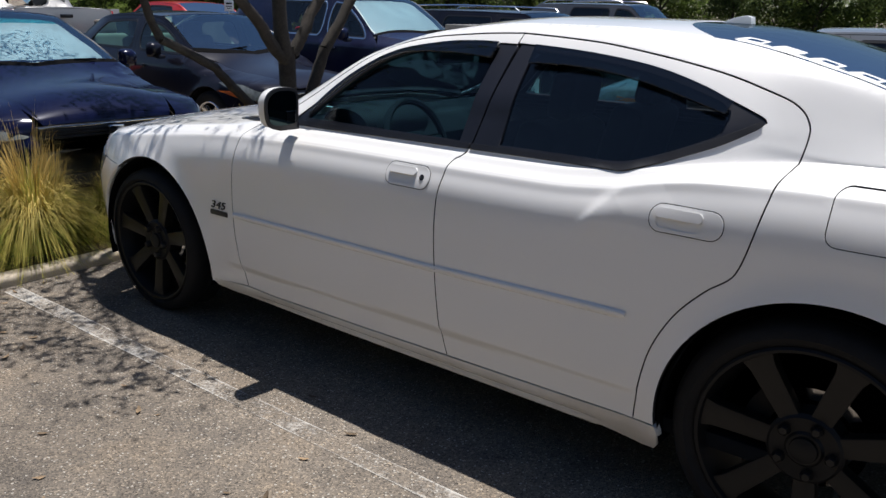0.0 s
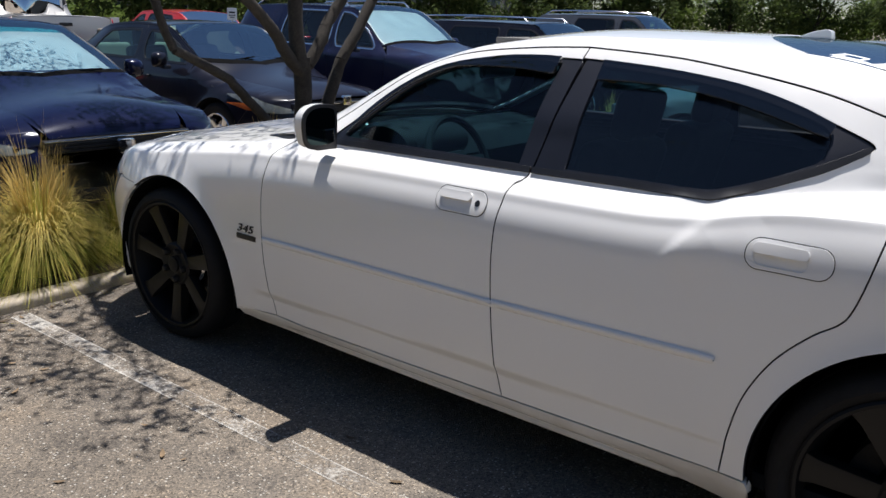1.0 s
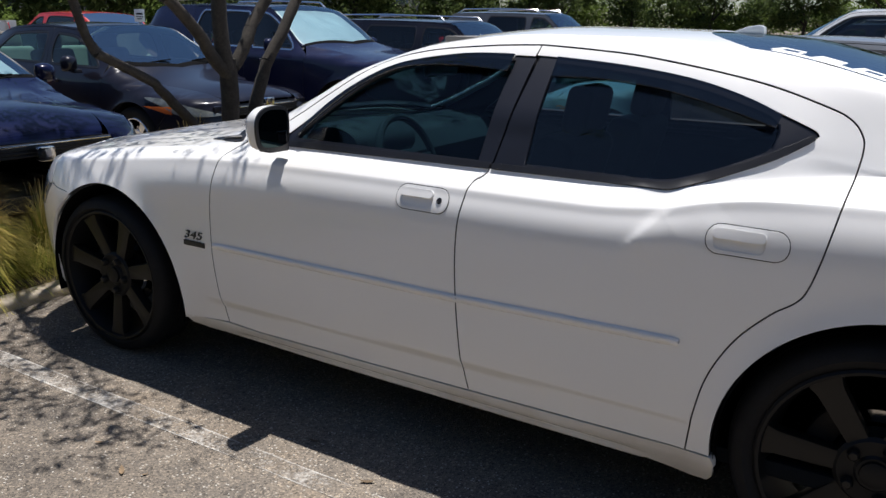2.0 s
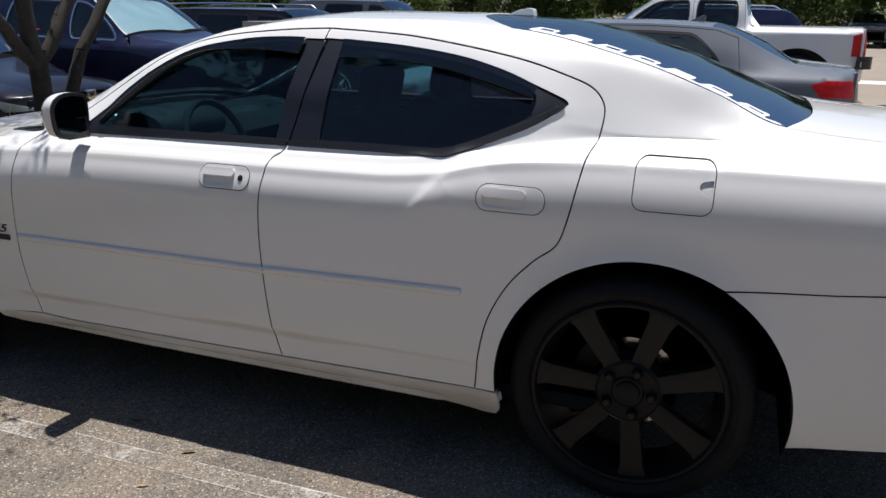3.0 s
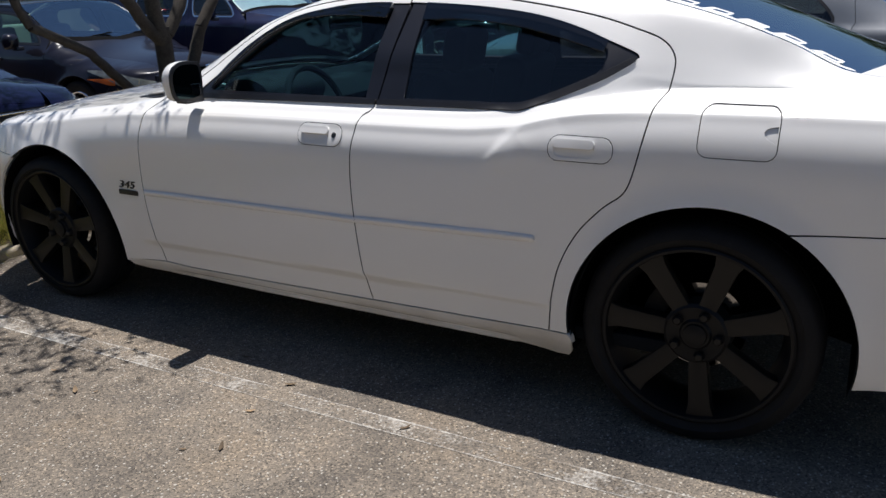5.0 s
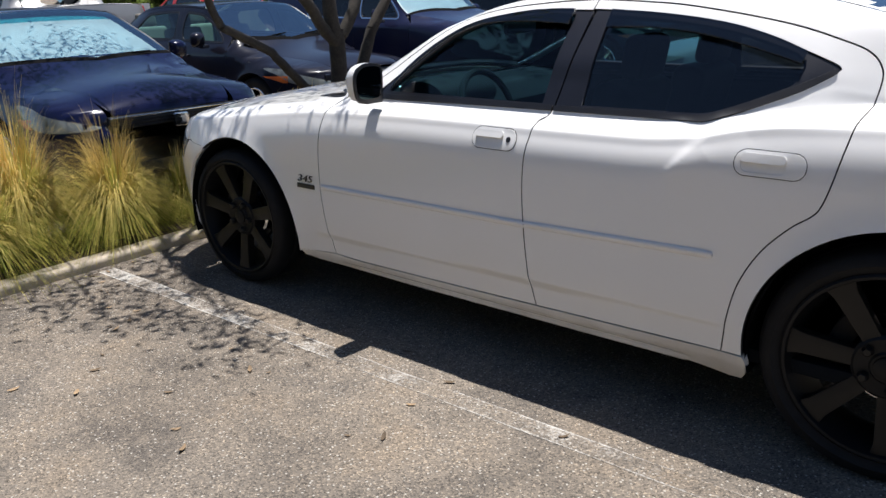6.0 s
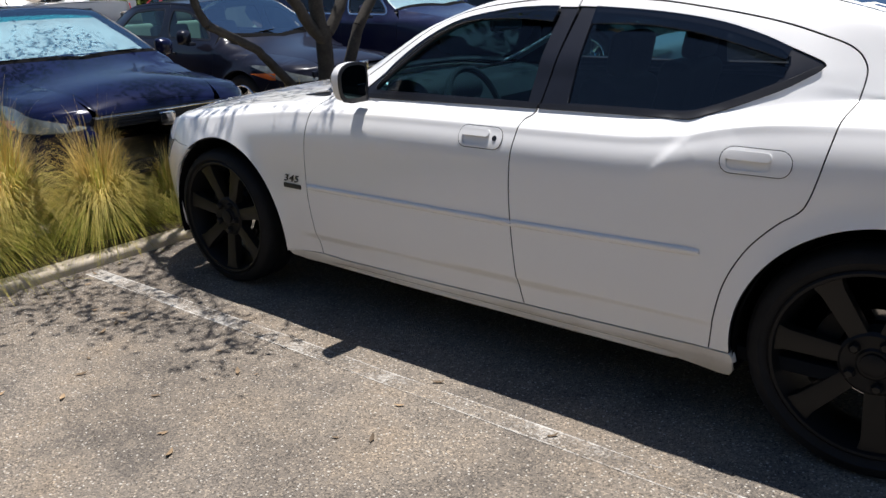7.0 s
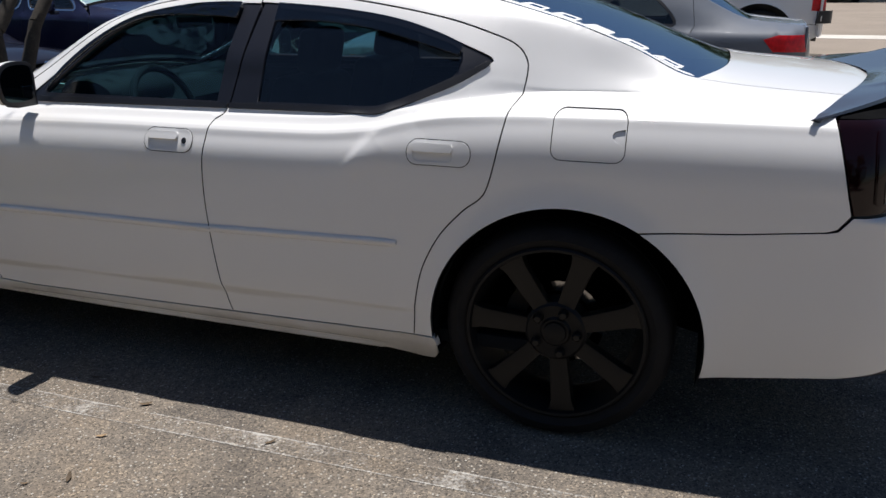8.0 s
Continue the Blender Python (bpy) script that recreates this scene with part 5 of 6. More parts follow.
        wing = [(xA, low)] + bx[1:] + gut + [(nl, p["lampz"][1]), (nl + 0.1, p["lampz"][0]), (-R * 0.92, hub + R * 0.39)] + arc(0, hub, R, 157, -8, 24)[1:] + [(R + 0.04, low)]
        sheet("front_wing", side, wing, paint, car, mirror=m, **kw)
        un = nose + p["rn"] - 1.571 * p["rn"]
        fb = arc(0, hub, R, 195, 158, 8) + [(nl + 0.1, p["lampz"][0] - 0.003), (un, p["lampz"][0] - 0.003), (un, zb), (nl + 0.1, zb - 0.02)]
        sheet("front_bumper", side, fb, paint, car, mirror=m, **soft)
        z0, z1 = p["lampz"]
        lamp = sheet("headlamp", side, rounded([(nl + p["lampback"], z1 - 0.01), (nl + 0.13, z0 + 0.45 * (z1 - z0)), (nl - 0.04, z0 + 0.012), (0.5 * (un + nl), z0), (un + p["lampin"], z0 + 0.015), (un + p["lampin"] + 0.16, z0 + 0.36 * (z1 - z0)), (nl - 0.10, z0 + 0.68 * (z1 - z0)), (nl + 0.08, z0 + 0.92 * (z1 - z0))], 4, True), CLEAR, car, mirror=m, gap=0.002, lift=0.007, depth=0.015, da=0.06, db=0.04, label="clear headlamp")
        sheet("indicator", side, [(nl + p["lampback"] - 0.02, p["lampz"][0] + 0.065), (nl + 0.09, p["lampz"][0] + 0.015), (nl + 0.02, p["lampz"][0] + 0.015), (nl + 0.03, p["lampz"][0] + 0.08)], AMBER, lamp, mirror=m, gap=0, lift=0.007, depth=0.004, da=0.05, db=0.04, label="amber indicator")
        gh = p.get("grille", 0.09)
        gi = max(p["lampin"] - 0.02, 0.04)
        sheet("nose_face", side, [(un, z0 - 0.003), (nl + 0.10, z0 - 0.003), (nl, z1), (nl, lv(nl, n) + 0.006)] + [(u, lv(u, n) + 0.006) for u in np.linspace(nl - 0.05, un, 8)], paint, car, mirror=m, gap=0, depth=0, da=0.06, db=0.03)
        sheet("grille", side, [(un + gi, p["lampz"][0] - 0.002), (un + gi, p["lampz"][0] + gh), (un, p["lampz"][0] + gh), (un, p["lampz"][0] - 0.002)], TRIM, car, mirror=m, gap=0, lift=0.003, depth=0.004, da=0.06, db=0.04)
        for k in range(3):
            z = p["lampz"][0] + 0.008 + k * (gh - 0.02) / 2
            sheet("grille_bar", side, [(un, z), (un + gi, z), (un + gi, z + 0.014), (un, z + 0.014)], CHROME if k == 2 else TRIM, car, mirror=m, gap=0, lift=0.006, depth=0.008, da=0.08, db=0.05)
        sheet("lower_grille", side, [(un, zb + 0.06), (un + p["lampin"] + 0.10, zb + 0.06), (un + p["lampin"] + 0.06, zb + 0.18), (un, zb + 0.18)], TRIM, car, mirror=m, gap=0, lift=0.003, depth=0.004, da=0.08, db=0.05)
        ut = tail - p["rt"] + 1.571 * p["rt"]
        g_r = [(u, lv(u, n) + 0.006) for u in np.concatenate([np.linspace(tl, xC, 8), np.linspace(xC - 0.1, a, 16)])]
        qt = [(a + 0.05, lv(a + 0.05, n) - 0.021)] + tops[1:-1] + tops_r + rd[1 + len(tops_r):] + [(wb - R, low)] + arc(wb, hub, R, 186, 32, 24) + [(tl - 0.04, seam_t), (tl - 0.02, p["tailz2"][1])] + g_r
        sheet("rear_quarter", side, qt, paint, car, mirror=m, **kw)
        rb = arc(wb, hub, R, 31, -8, 8) + [(tl, zb), (ut, zb + 0.02), (ut, seam_t), (tl - 0.04, seam_t - 0.004)]
        sheet("rear_bumper", side, rb, paint, car, mirror=m, **soft)
        ti = p["tailin"]
        sheet("tail_lamp", side, [(tl - p["tailfwd"], p["tailz2"][1] - 0.04), (tl - p["tailfwd"] * p.get("lampbox", 0.3), p["tailz2"][0]), (tl + ti, p["tailz2"][0] - 0.005), (tl + ti, p["tailz2"][1]), (tl, p["tailz2"][1])], REDLAMP, car, mirror=m, gap=0.002, lift=0.006, depth=0.02, da=0.06, db=0.04, label="red tail lamp")
        sheet("tail_panel", side, [(tl - 0.03, seam_t), (ut, seam_t), (ut, p["tailz"] - 0.008), (tl + 0.1, p["tailz"] - 0.008), (tl - 0.02, lv(tl, n) + 0.004)], paint, car, mirror=m, gap=0, depth=0, da=0.09, db=0.06)
        if zb > 0.4:
            sheet("bumper_bar", side, [(tl - 0.05, zb + 0.20), (ut, zb + 0.20), (ut, zb + 0.37), (tl - 0.02, zb + 0.37)], TRIM, car, mirror=m, gap=0, lift=0.10, depth=0.10, da=0.08, db=0.06, label="black step bumper")
        sheet("sill", side, [(R + 0.03, sill + 0.005), (wb - R - 0.03, sill + 0.005), (wb - R - 0.03, low - 0.003), (R + 0.03, low - 0.003)], p.get("sillmat", paint), car, mirror=m, **soft)
        lin = [(-R, hub + R + 0.05)] + arc(0, hub, R + 0.012, 120, -4, 14) + arc(wb, hub, R + 0.012, 184, 5, 18) + [(tl, hub), (tl, lv(tl, 4) - 0.02)] + [(u, lv(u, n) - 0.012) for u in np.linspace(tl, a, 24)] + [(a, belt - 0.05), (0, lv(0, 4) - 0.03)]
        # black sheet added behind the panels to keep their gaps dark
        sheet("gap_shade_sheet", side, lin, TRIM, car, holes=[wf, wr], mirror=m, gap=0, lift=-0.018, depth=0, da=0.12, db=0.1, step=0.08)
        sg = 1 if m else -1
        for x in (0, wb):
            wheel_parts(car, (x, sg * (w - 0.135), hub), hub, p["rim"], 0.21, sg, spokes=5, mat=p.get("rimmat", CHROME), lugs=False, spin=13 * x)
            bm = lathe([(0.0, sg * (w - 0.30)), (R - 0.004, sg * (w - 0.30)), (R - 0.004, sg * (w - 0.02))], 40)
            bmesh.ops.translate(bm, vec=(x, 0, hub), verts=bm.verts)
            part("wheel_house", bm, TRIM, car)
        door_mirror(car, (a + 0.30, sg * (w + 0.085), belt + 0.075), p.get("mirrormat", paint), sg, 10 * sg)
    c0 = p["cowl"][0]
    hood = [(u, -0.997) for u in np.linspace(nl - 0.2, a - 0.02, 8)] + [(c0 + 0.02, -0.6), (c0 - 0.06, 0), (c0 + 0.02, 0.6)] + [(u, 0.997) for u in np.linspace(a - 0.02, nl - 0.2, 8)] + [(un + 0.05, 0.9), (un + 0.02, 0), (un + 0.05, -0.9)]
    big = dict(gap=0.002, step=0.12, da=0.11, db=0.13)
    sheet("hood", top, hood, paint, car, **big)
    sheet("cowl", top, [(a - 0.018, -0.997), (a + 0.04, -0.985), (c0 + 0.09, -0.6), (c0 + 0.01, 0), (c0 + 0.09, 0.6), (a + 0.04, 0.985), (a - 0.018, 0.997), (c0 + 0.022, 0.6), (c0 - 0.058, 0), (c0 + 0.022, -0.6)], ARCH, car, label="black cowl", **big)
    r0, r1, dx = p["roof0"], p["roof1"], p["deck"][0]
    ws = [(a + 0.04, -0.985), (c0 + 0.09, -0.6), (c0 + 0.01, 0), (c0 + 0.09, 0.6), (a + 0.04, 0.985), (0.5 * (a + r0), 0.97), (r0, 0.955), (r0 - 0.06, 0.5), (r0 - 0.08, 0), (r0 - 0.06, -0.5), (r0, -0.955), (0.5 * (a + r0), -0.97)]
    sheet("windscreen", top, ws, p.get("screen", OTHER_SCREEN), car, lift=-0.002, depth=0, **big).visible_shadow = False
    if shade:
        sheet("sunshade", top, shrink(ws, 0.03), DECAL_SHADE, car, lift=-0.05, depth=0, label="white sheet behind the windscreen: sunshade in the sedan, reflected sky in the SUV", **big)
    if p.get("band"):
        band = [(r0, -0.95), (r0 - 0.06, -0.5), (r0 - 0.08, 0), (r0 - 0.06, 0.5), (r0, 0.95), (r0 - 0.24, 0.94), (r0 - 0.30, 0.5), (r0 - 0.32, 0), (r0 - 0.30, -0.5), (r0 - 0.24, -0.94)]
        sheet("tint_band", top, band, BAND_GLASS, car, lift=-0.007, depth=0, label="teal tint along the windscreen's top", **big).visible_shadow = False
    roof = [(r0, -0.985), (r0 - 0.06, -0.5), (r0 - 0.08, 0), (r0 - 0.06, 0.5), (r0, 0.985)] + [(u, 0.995) for u in np.linspace(r0 + 0.05, r1, 7)] + [(r1 + 0.02, 0.5), (r1 + 0.03, 0), (r1 + 0.02, -0.5)] + [(u, -0.995) for u in np.linspace(r1, r0 + 0.05, 7)]
    sheet("roof", top, roof, paint, car, **big)
    rs = [(r1 + 0.005, -0.96), (r1 + 0.025, -0.5), (r1 + 0.035, 0), (r1 + 0.025, 0.5), (r1 + 0.005, 0.96), (dx - 0.05, 0.93), (dx - 0.01, 0.5), (dx, 0), (dx - 0.01, -0.5), (dx - 0.05, -0.93)]
    sheet("rear_screen", top, rs, p.get("back", BACK_GLASS), car, lift=-0.002, **big)
    for sg in (-1, 1):
        sheet("rear_pillar", top, [(r1 + 0.005, sg * 0.962), (dx - 0.05, sg * 0.932), (dx - 0.05, sg * 0.998), (r1 + 0.005, sg * 0.998)][::sg], paint, car, gap=0, step=0.12, da=0.11, db=0.05)
    lid = [(dx - 0.045, -0.997), (dx - 0.045, -0.94), (dx - 0.005, -0.5), (dx + 0.005, 0), (dx - 0.005, 0.5), (dx - 0.045, 0.94), (dx - 0.045, 0.997), (tail - 0.02, 0.997), (ut - 0.02, 0.8), (ut - 0.01, 0), (ut - 0.02, -0.8), (tail - 0.02, -0.997)]
    if tail - dx > 0.12:
        sheet("boot_lid", top, lid, paint, car, **big)
    e = B.raw(np.array([un, ut]), np.array([n, n]))
    for nm, x, yy, z0, z1 in (("nose_panel", e[0, 0], abs(e[0, 1]), p["lampz"][0] + 0.0, min(p["lampz"][1], e[0, 2] - 0.012)), ("tail_panel", e[1, 0], abs(e[1, 1]), zb, e[1, 2])):
        part(nm, box_bm((0.03, 2 * yy + 0.35, z1 - z0), (x + (0.02 if nm[0] == "n" else -0.02), 0, (z0 + z1) / 2), 0.01), paint, car)
    gx, gy, gz = e[0, 0] - 0.004, abs(e[0, 1]) + 0.01, p["lampz"][0]
    part("grille", box_bm((0.03, 2 * gy, gh), (gx, 0, gz + gh / 2 - 0.01), 0.008), TRIM, car, "black grille")
    for k in range(4):
        part("grille_bar", box_bm((0.03, 2 * gy - 0.02, 0.012), (gx - 0.008, 0, gz + k * (gh - 0.02) / 3), 0.004), CHROME if k == 3 else TRIM, car)
    part("underbody", box_bm((tail - nose - 0.6, 2 * w - 0.45, 0.12), (0.5 * (nose + tail), 0, sill + 0.06), 0.03), TRIM, car)
    cabin(car, p["cowl"][0] + 0.35, belt - 0.02, p["roofz"] - p.get("low", 0.0), w - 0.10, rows=p.get("rows", 2), pitch=p.get("pitch", 0.72), seat_mat=p.get("seat", SEAT))
    if p.get("emblem"):
        part("emblem", prism(rect_round(-0.058, 0.058, -0.048, 0.048, 0.022), nose - 0.045, nose - 0.012, "x", 0.004), CHROME, car, "plain chrome emblem").location = (0, 0, p["emblem"])
    if p.get("rails"):
        for sg in (-1, 1):
            y = sg * (p["rw"] - 0.06)
            part("roof_rail", tube([(r0 + 0.1, y, p["roofz"] - 0.045), (r0 + 0.2, y, p["roofz"] + 0.035), (0.5 * (r0 + r1), y, p["roofz"] + 0.05), (r1 - 0.2, y, p["roofz"] + 0.03), (r1 - 0.05, y, p["roofz"] - 0.05)], [0.014] * 5, 8), CHROME, car, "bright roof rail")
    if p.get("fin"):
        part("antenna_fin", prism([(0, 0), (0.15, 0), (0.16, 0.055), (0.13, 0.06)], -0.02, 0.02, "y", 0.008), paint, car).location = (r1 - 0.25, 0, p["roofz"] - 0.015)
    for k in range(2):
        part("wiper", tube([(c0 + 0.06, -0.5 + 0.55 * k, lv(a, n) + 0.03), (c0 + 0.10, 0.05 + 0.5 * k, p["cowl"][1] + 0.045)], [0.008, 0.006], 6), ARCH, car)
    car.matrix_world = at
    return car


DECAL_SHADE = material("sunshade_foil", (0.36, 0.44, 0.45), 0.35, vary=0.15, scale=5, bump=0.3, fine_scale=20)
SEDAN = dict(droop=0.06, wb=2.74, w=0.905, nose=-0.95, tail=3.85, cowl=(0.42, 0.98), roof0=1.22, roof1=2.35, roofz=1.45, rw=0.62, deck=(3.15, 1.06), hood=0.78, tailz=1.03, sill=0.20, belt=0.95,
             hub=0.325, arch=0.37, rim=0.215, rn=0.38, rt=0.30, doors=(0.42, 1.42, 2.55), lampz=(0.60, 0.755), lampback=0.36, lampin=0.26, bumpz=0.22, tailseam=0.70, tailz2=(0.78, 0.95), tailfwd=0.22, tailin=0.30, kick=0.20)
SUV = dict(wb=2.80, w=0.955, nose=-0.92, tail=3.85, cowl=(0.40, 1.15), roof0=1.15, roof1=3.30, roofz=1.70, rw=0.66, deck=(3.78, 1.20), hood=0.98, tailz=1.12, sill=0.28, belt=1.10,
           hub=0.37, arch=0.43, rim=0.25, rn=0.36, rt=0.25, doors=(0.42, 1.45, 2.55), lampz=(0.78, 0.94), lampback=0.30, lampin=0.25, bumpz=0.32, tailseam=0.80, tailz2=(0.92, 1.15), tailfwd=0.15, tailin=0.25, grille=0.15, kick=0.05, rails=True, sillmat=TRIM)
PICKUP = dict(lampbox=1.0, wb=3.93, w=1.0, nose=-1.0, tail=4.85, cowl=(0.55, 1.30), roof0=1.25, roof1=3.38, roofz=1.87, rw=0.74, deck=(3.50, 1.36), hood=1.15, tailz=1.36, sill=0.42, belt=1.26,
              hub=0.47, arch=0.65, rim=0.25, rn=0.22, rt=0.08, doors=(0.62, 1.80, 3.22), grille=0.2, lampz=(0.92, 1.12), lampback=0.12, lampin=0.10, bumpz=0.55, tailseam=0.72, tailz2=(0.94, 1.28), tailfwd=0.12, tailin=0.10, kick=0.03, glass=REAR_GLASS, handle=CHROME, mirrormat=TRIM)


def spec(base, **kw):
    return {**base, **kw}


# the row that faces the white sedan
plain_car("sedan", "dark blue sedan with a sunshade in its windscreen", "car", spec(SEDAN, emblem=0.645, w=0.905, hood=0.83, droop=0.12, cowl=(0.19, 1.0), roof0=1.17, roofz=1.425, doors=(0.36, 1.36, 2.45), lampz=(0.630, 0.80), lampback=0.26, lampin=0.06, band=True, back=SCREEN_GLASS), BLUE, pose(-2.75, 0.03, -0.035, 0, 0, 177), True, "parked cars")
plain_car("sedan", "black compact sedan parked nose to the planter", "car", spec(SEDAN, wb=2.67, tail=3.6, roofz=1.415, w=0.875, cowl=(0.27, 0.96), roof0=1.05, roof1=2.0, deck=(3.1, 1.03), doors=(0.42, 1.36, 2.45), kick=0.34, lampback=0.40, lampin=0.10, emblem=0.70, glass2=SCREEN_GLASS, back=SCREEN_GLASS, seat=PALE_SEAT), BLACK, pose(-3.556, 2.89, -0.03, 0, 0, 181), False, "parked cars")
# the SUV's sunshade sheet is added to stand in for sky mirrored in its windscreen
plain_car("suv", "navy sport utility vehicle with bright window trim", "car", spec(SUV, emblem=0.86, cowl=(0.56, 1.15), roof0=1.38, roofz=1.645, belt=1.08, doors=(0.58, 1.55, 2.6), bright=True), NAVY, pose(-2.805, 5.32, 0, 0, 0, 180), True, "parked cars")
plain_car("suv", "black wagon with bright roof rails facing the planter", "car", spec(SUV, w=0.92, roofz=1.50, cowl=(0.30, 1.02), roof0=0.98, belt=0.99, hood=0.90, lampz=(0.70, 0.86), tailz=1.05, deck=(3.78, 1.12), emblem=0.84), BLACK, pose(-2.25, 8.15, 0, 0, 0, 180), False, "parked cars")
plain_car("suv", "dark grey sport utility vehicle with roof rails", "car", SUV, GREY, pose(-3.0, 13.6, 0, 0, 0, 180), False, "parked cars")
# the row of the white sedan
plain_car("sedan", "silver blue sedan with red tail lamps", "car", spec(SEDAN, fin=True, low=0.10, roofz=1.43, wb=2.81, tail=3.93, roof1=2.62, deck=(3.42, 1.07), doors=(0.42, 1.50, 2.86), kick=0.30, tailfwd=0.13, tailz2=(0.795, 0.94)), SILVER, pose(0.33, 5.45, 0), False, "parked cars")
plain_car("pickup_truck", "white extended-cab pickup truck with a black step bumper", "truck", spec(PICKUP, cowl=(1.10, 1.30), roof0=1.90, roof1=3.12, roofz=1.80, belt=1.24, deck=(3.24, 1.33), tailz=1.33, doors=(1.20, 2.38, 3.12), tailz2=(0.92, 1.25), arch=0.55), TRUCK, pose(0.05, 11.0, 0), False, "parked cars")
plain_car("suv", "navy wagon with red tail lamps", "car", spec(SUV, roofz=1.62), NAVY, pose(0.55, 13.75, 0), False, "parked cars")
plain_car("suv", "silver sport utility vehicle parked by the far hedge", "car", spec(SUV, roofz=1.66), SILVER, pose(8.8, 42.0, 0, 0, 0, 90), False, "parked cars")
# behind the facing row
pale_truck = plain_car("pickup_truck", "pale silver pickup truck with its tailgate to the lot", "truck", spec(PICKUP, tailz=1.34, deck=(3.5, 1.34)), TAN, pose(-15.35, 4.27, 0), False, "parked cars")
part("tailgate_handle", box_bm((0.03, 0.22, 0.06), (4.865, 0, 1.19), 0.008), TRIM, pale_truck, "black tailgate handle")
plain_car("sedan", "red sedan parked in the far row", "car", spec(SEDAN, roofz=1.50), RED, pose(-13.3, 7.4, 0), False, "parked cars")


# ---- planter, grasses and trees ----
def leaf_matter(name, low, high, through=0.35, rough=0.6, along=False):
    """Leaf and blade surface: colour by piece, some light let through."""
    m = bpy.data.materials.new(name)
    m.use_nodes = True
    nt = m.node_tree
    b = nt.nodes["Principled BSDF"]
    b.inputs["Roughness"].default_value = rough
    b.inputs["Specular IOR Level"].default_value = 0.12
    geo = nt.nodes.new("ShaderNodeNewGeometry")
    r = ramp(nt, geo.outputs["Random Per Island"], [(0.0, low), (0.55, tuple((np.array(low) + np.array(high)) / 2)), (1.0, high)])
    big = noise_node(nt, 3.0, 3)
    mx = nt.nodes.new("ShaderNodeMix")
    mx.data_type, mx.blend_type = "RGBA", "MULTIPLY"
    mx.inputs["Factor"].default_value = 0.6
    sh = ramp(nt, big.outputs["Fac"], [(0.3, (0.6, 0.62, 0.55)), (0.7, (1.15, 1.1, 1.0))])
    nt.links.new(r.outputs[0], mx.inputs["A"]), nt.links.new(sh.outputs[0], mx.inputs["B"])
    nt.links.new(mx.outputs["Result"], b.inputs["Base Color"])
    tl = nt.nodes.new("ShaderNodeBsdfTranslucent")
    nt.links.new(mx.outputs["Result"], tl.inputs[0])
    ms = nt.nodes.new("ShaderNodeMixShader")
    ms.inputs[0].default_value = through
    nt.links.new(b.outputs[0], ms.inputs[1]), nt.links.new(tl.outputs[0], ms.inputs[2])
    nt.links.new(ms.outputs[0], nt.nodes["Material Output"].inputs[0])
    return m


SOIL = material("bark_mulch", (0.075, 0.050, 0.034), 0.95, vary=0.4, scale=20, fine=0.5, fine_scale=90, bump=0.8)
CONCRETE = material("kerb_concrete", (0.50, 0.43, 0.335), 0.9, vary=0.15, scale=8, fine=0.25, fine_scale=150, bump=0.4)
LEAF = leaf_matter("tree_leaf", (0.036, 0.062, 0.018), (0.105, 0.140, 0.045), 0.35)
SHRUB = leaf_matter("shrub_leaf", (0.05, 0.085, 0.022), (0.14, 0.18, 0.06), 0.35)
# lighter copy of the shrub leaf with the sunshine put into its colour
SHRUB_LIT = leaf_matter("sunlit_shrub_leaf", (0.09, 0.14, 0.03), (0.22, 0.30, 0.08), 0.4)
BARK = material("tree_bark", (0.038, 0.031, 0.024), 0.9, vary=0.35, scale=14, fine=0.4, fine_scale=70, bump=0.8)


def kerb(x0, x1, y0, y1, step=3.0):
    y = y0
    while y < y1:
        e = min(y + step, y1)
        bm = box_bm((x1 - x0, e - y - 0.006, 0.14), ((x0 + x1) / 2, (y + e) / 2, -0.018), 0.026, 3)
        part("kerbstone", bm, CONCRETE, kerb_run)
        y = e


kerb_run = tagged(new("kerb"), "pale concrete kerb along the planter", "kerb", "", "structure")
kerb(-0.985, -0.86, -12.0, 18.0)
planter = grid_sheet("planter_bed", -1.60, -0.98, -12, 18, 10, 260, SOIL, lambda x, y: 0.045 + 0.02 * noise.noise((x * 6, y * 6, 3)), "brown bark mulch in a planting strip")
kerb(-1.72, -1.59, -12.0, 18.0)
grid_sheet("pavement", -26, -1.70, -30, 60, 20, 60, ASPHALT, lambda x, y: -0.004, "weathered asphalt beyond the planter")


def grass_matter(name, root, tip, z0, z1, through):
    """Blades that ripen from a green root to a straw-coloured tip."""
    m = leaf_matter(name, root[0], root[1], through, 0.55)
    nt = m.node_tree
    geo = nt.nodes.new("ShaderNodeNewGeometry")
    ripe = ramp(nt, geo.outputs["Random Per Island"], [(0.0, tip[0]), (1.0, tip[1])])
    tc, sep = nt.nodes.new("ShaderNodeTexCoord"), nt.nodes.new("ShaderNodeSeparateXYZ")
    nt.links.new(tc.outputs["Object"], sep.inputs[0])
    mr = nt.nodes.new("ShaderNodeMapRange")
    mr.inputs["From Min"].default_value, mr.inputs["From Max"].default_value = z0, z1
    nt.links.new(sep.outputs[2], mr.inputs["Value"])
    mix = nt.nodes.new("ShaderNodeMix")
    mix.data_type = "RGBA"
    old = nt.nodes["Principled BSDF"].inputs["Base Color"].links[0].from_socket
    nt.links.new(mr.outputs[0], mix.inputs["Factor"]), nt.links.new(old, mix.inputs["A"]), nt.links.new(ripe.outputs[0], mix.inputs["B"])
    nt.links.new(mix.outputs["Result"], nt.nodes["Principled BSDF"].inputs["Base Color"])
    nt.links.new(mix.outputs["Result"], nt.nodes["Translucent BSDF"].inputs[0])
    return m


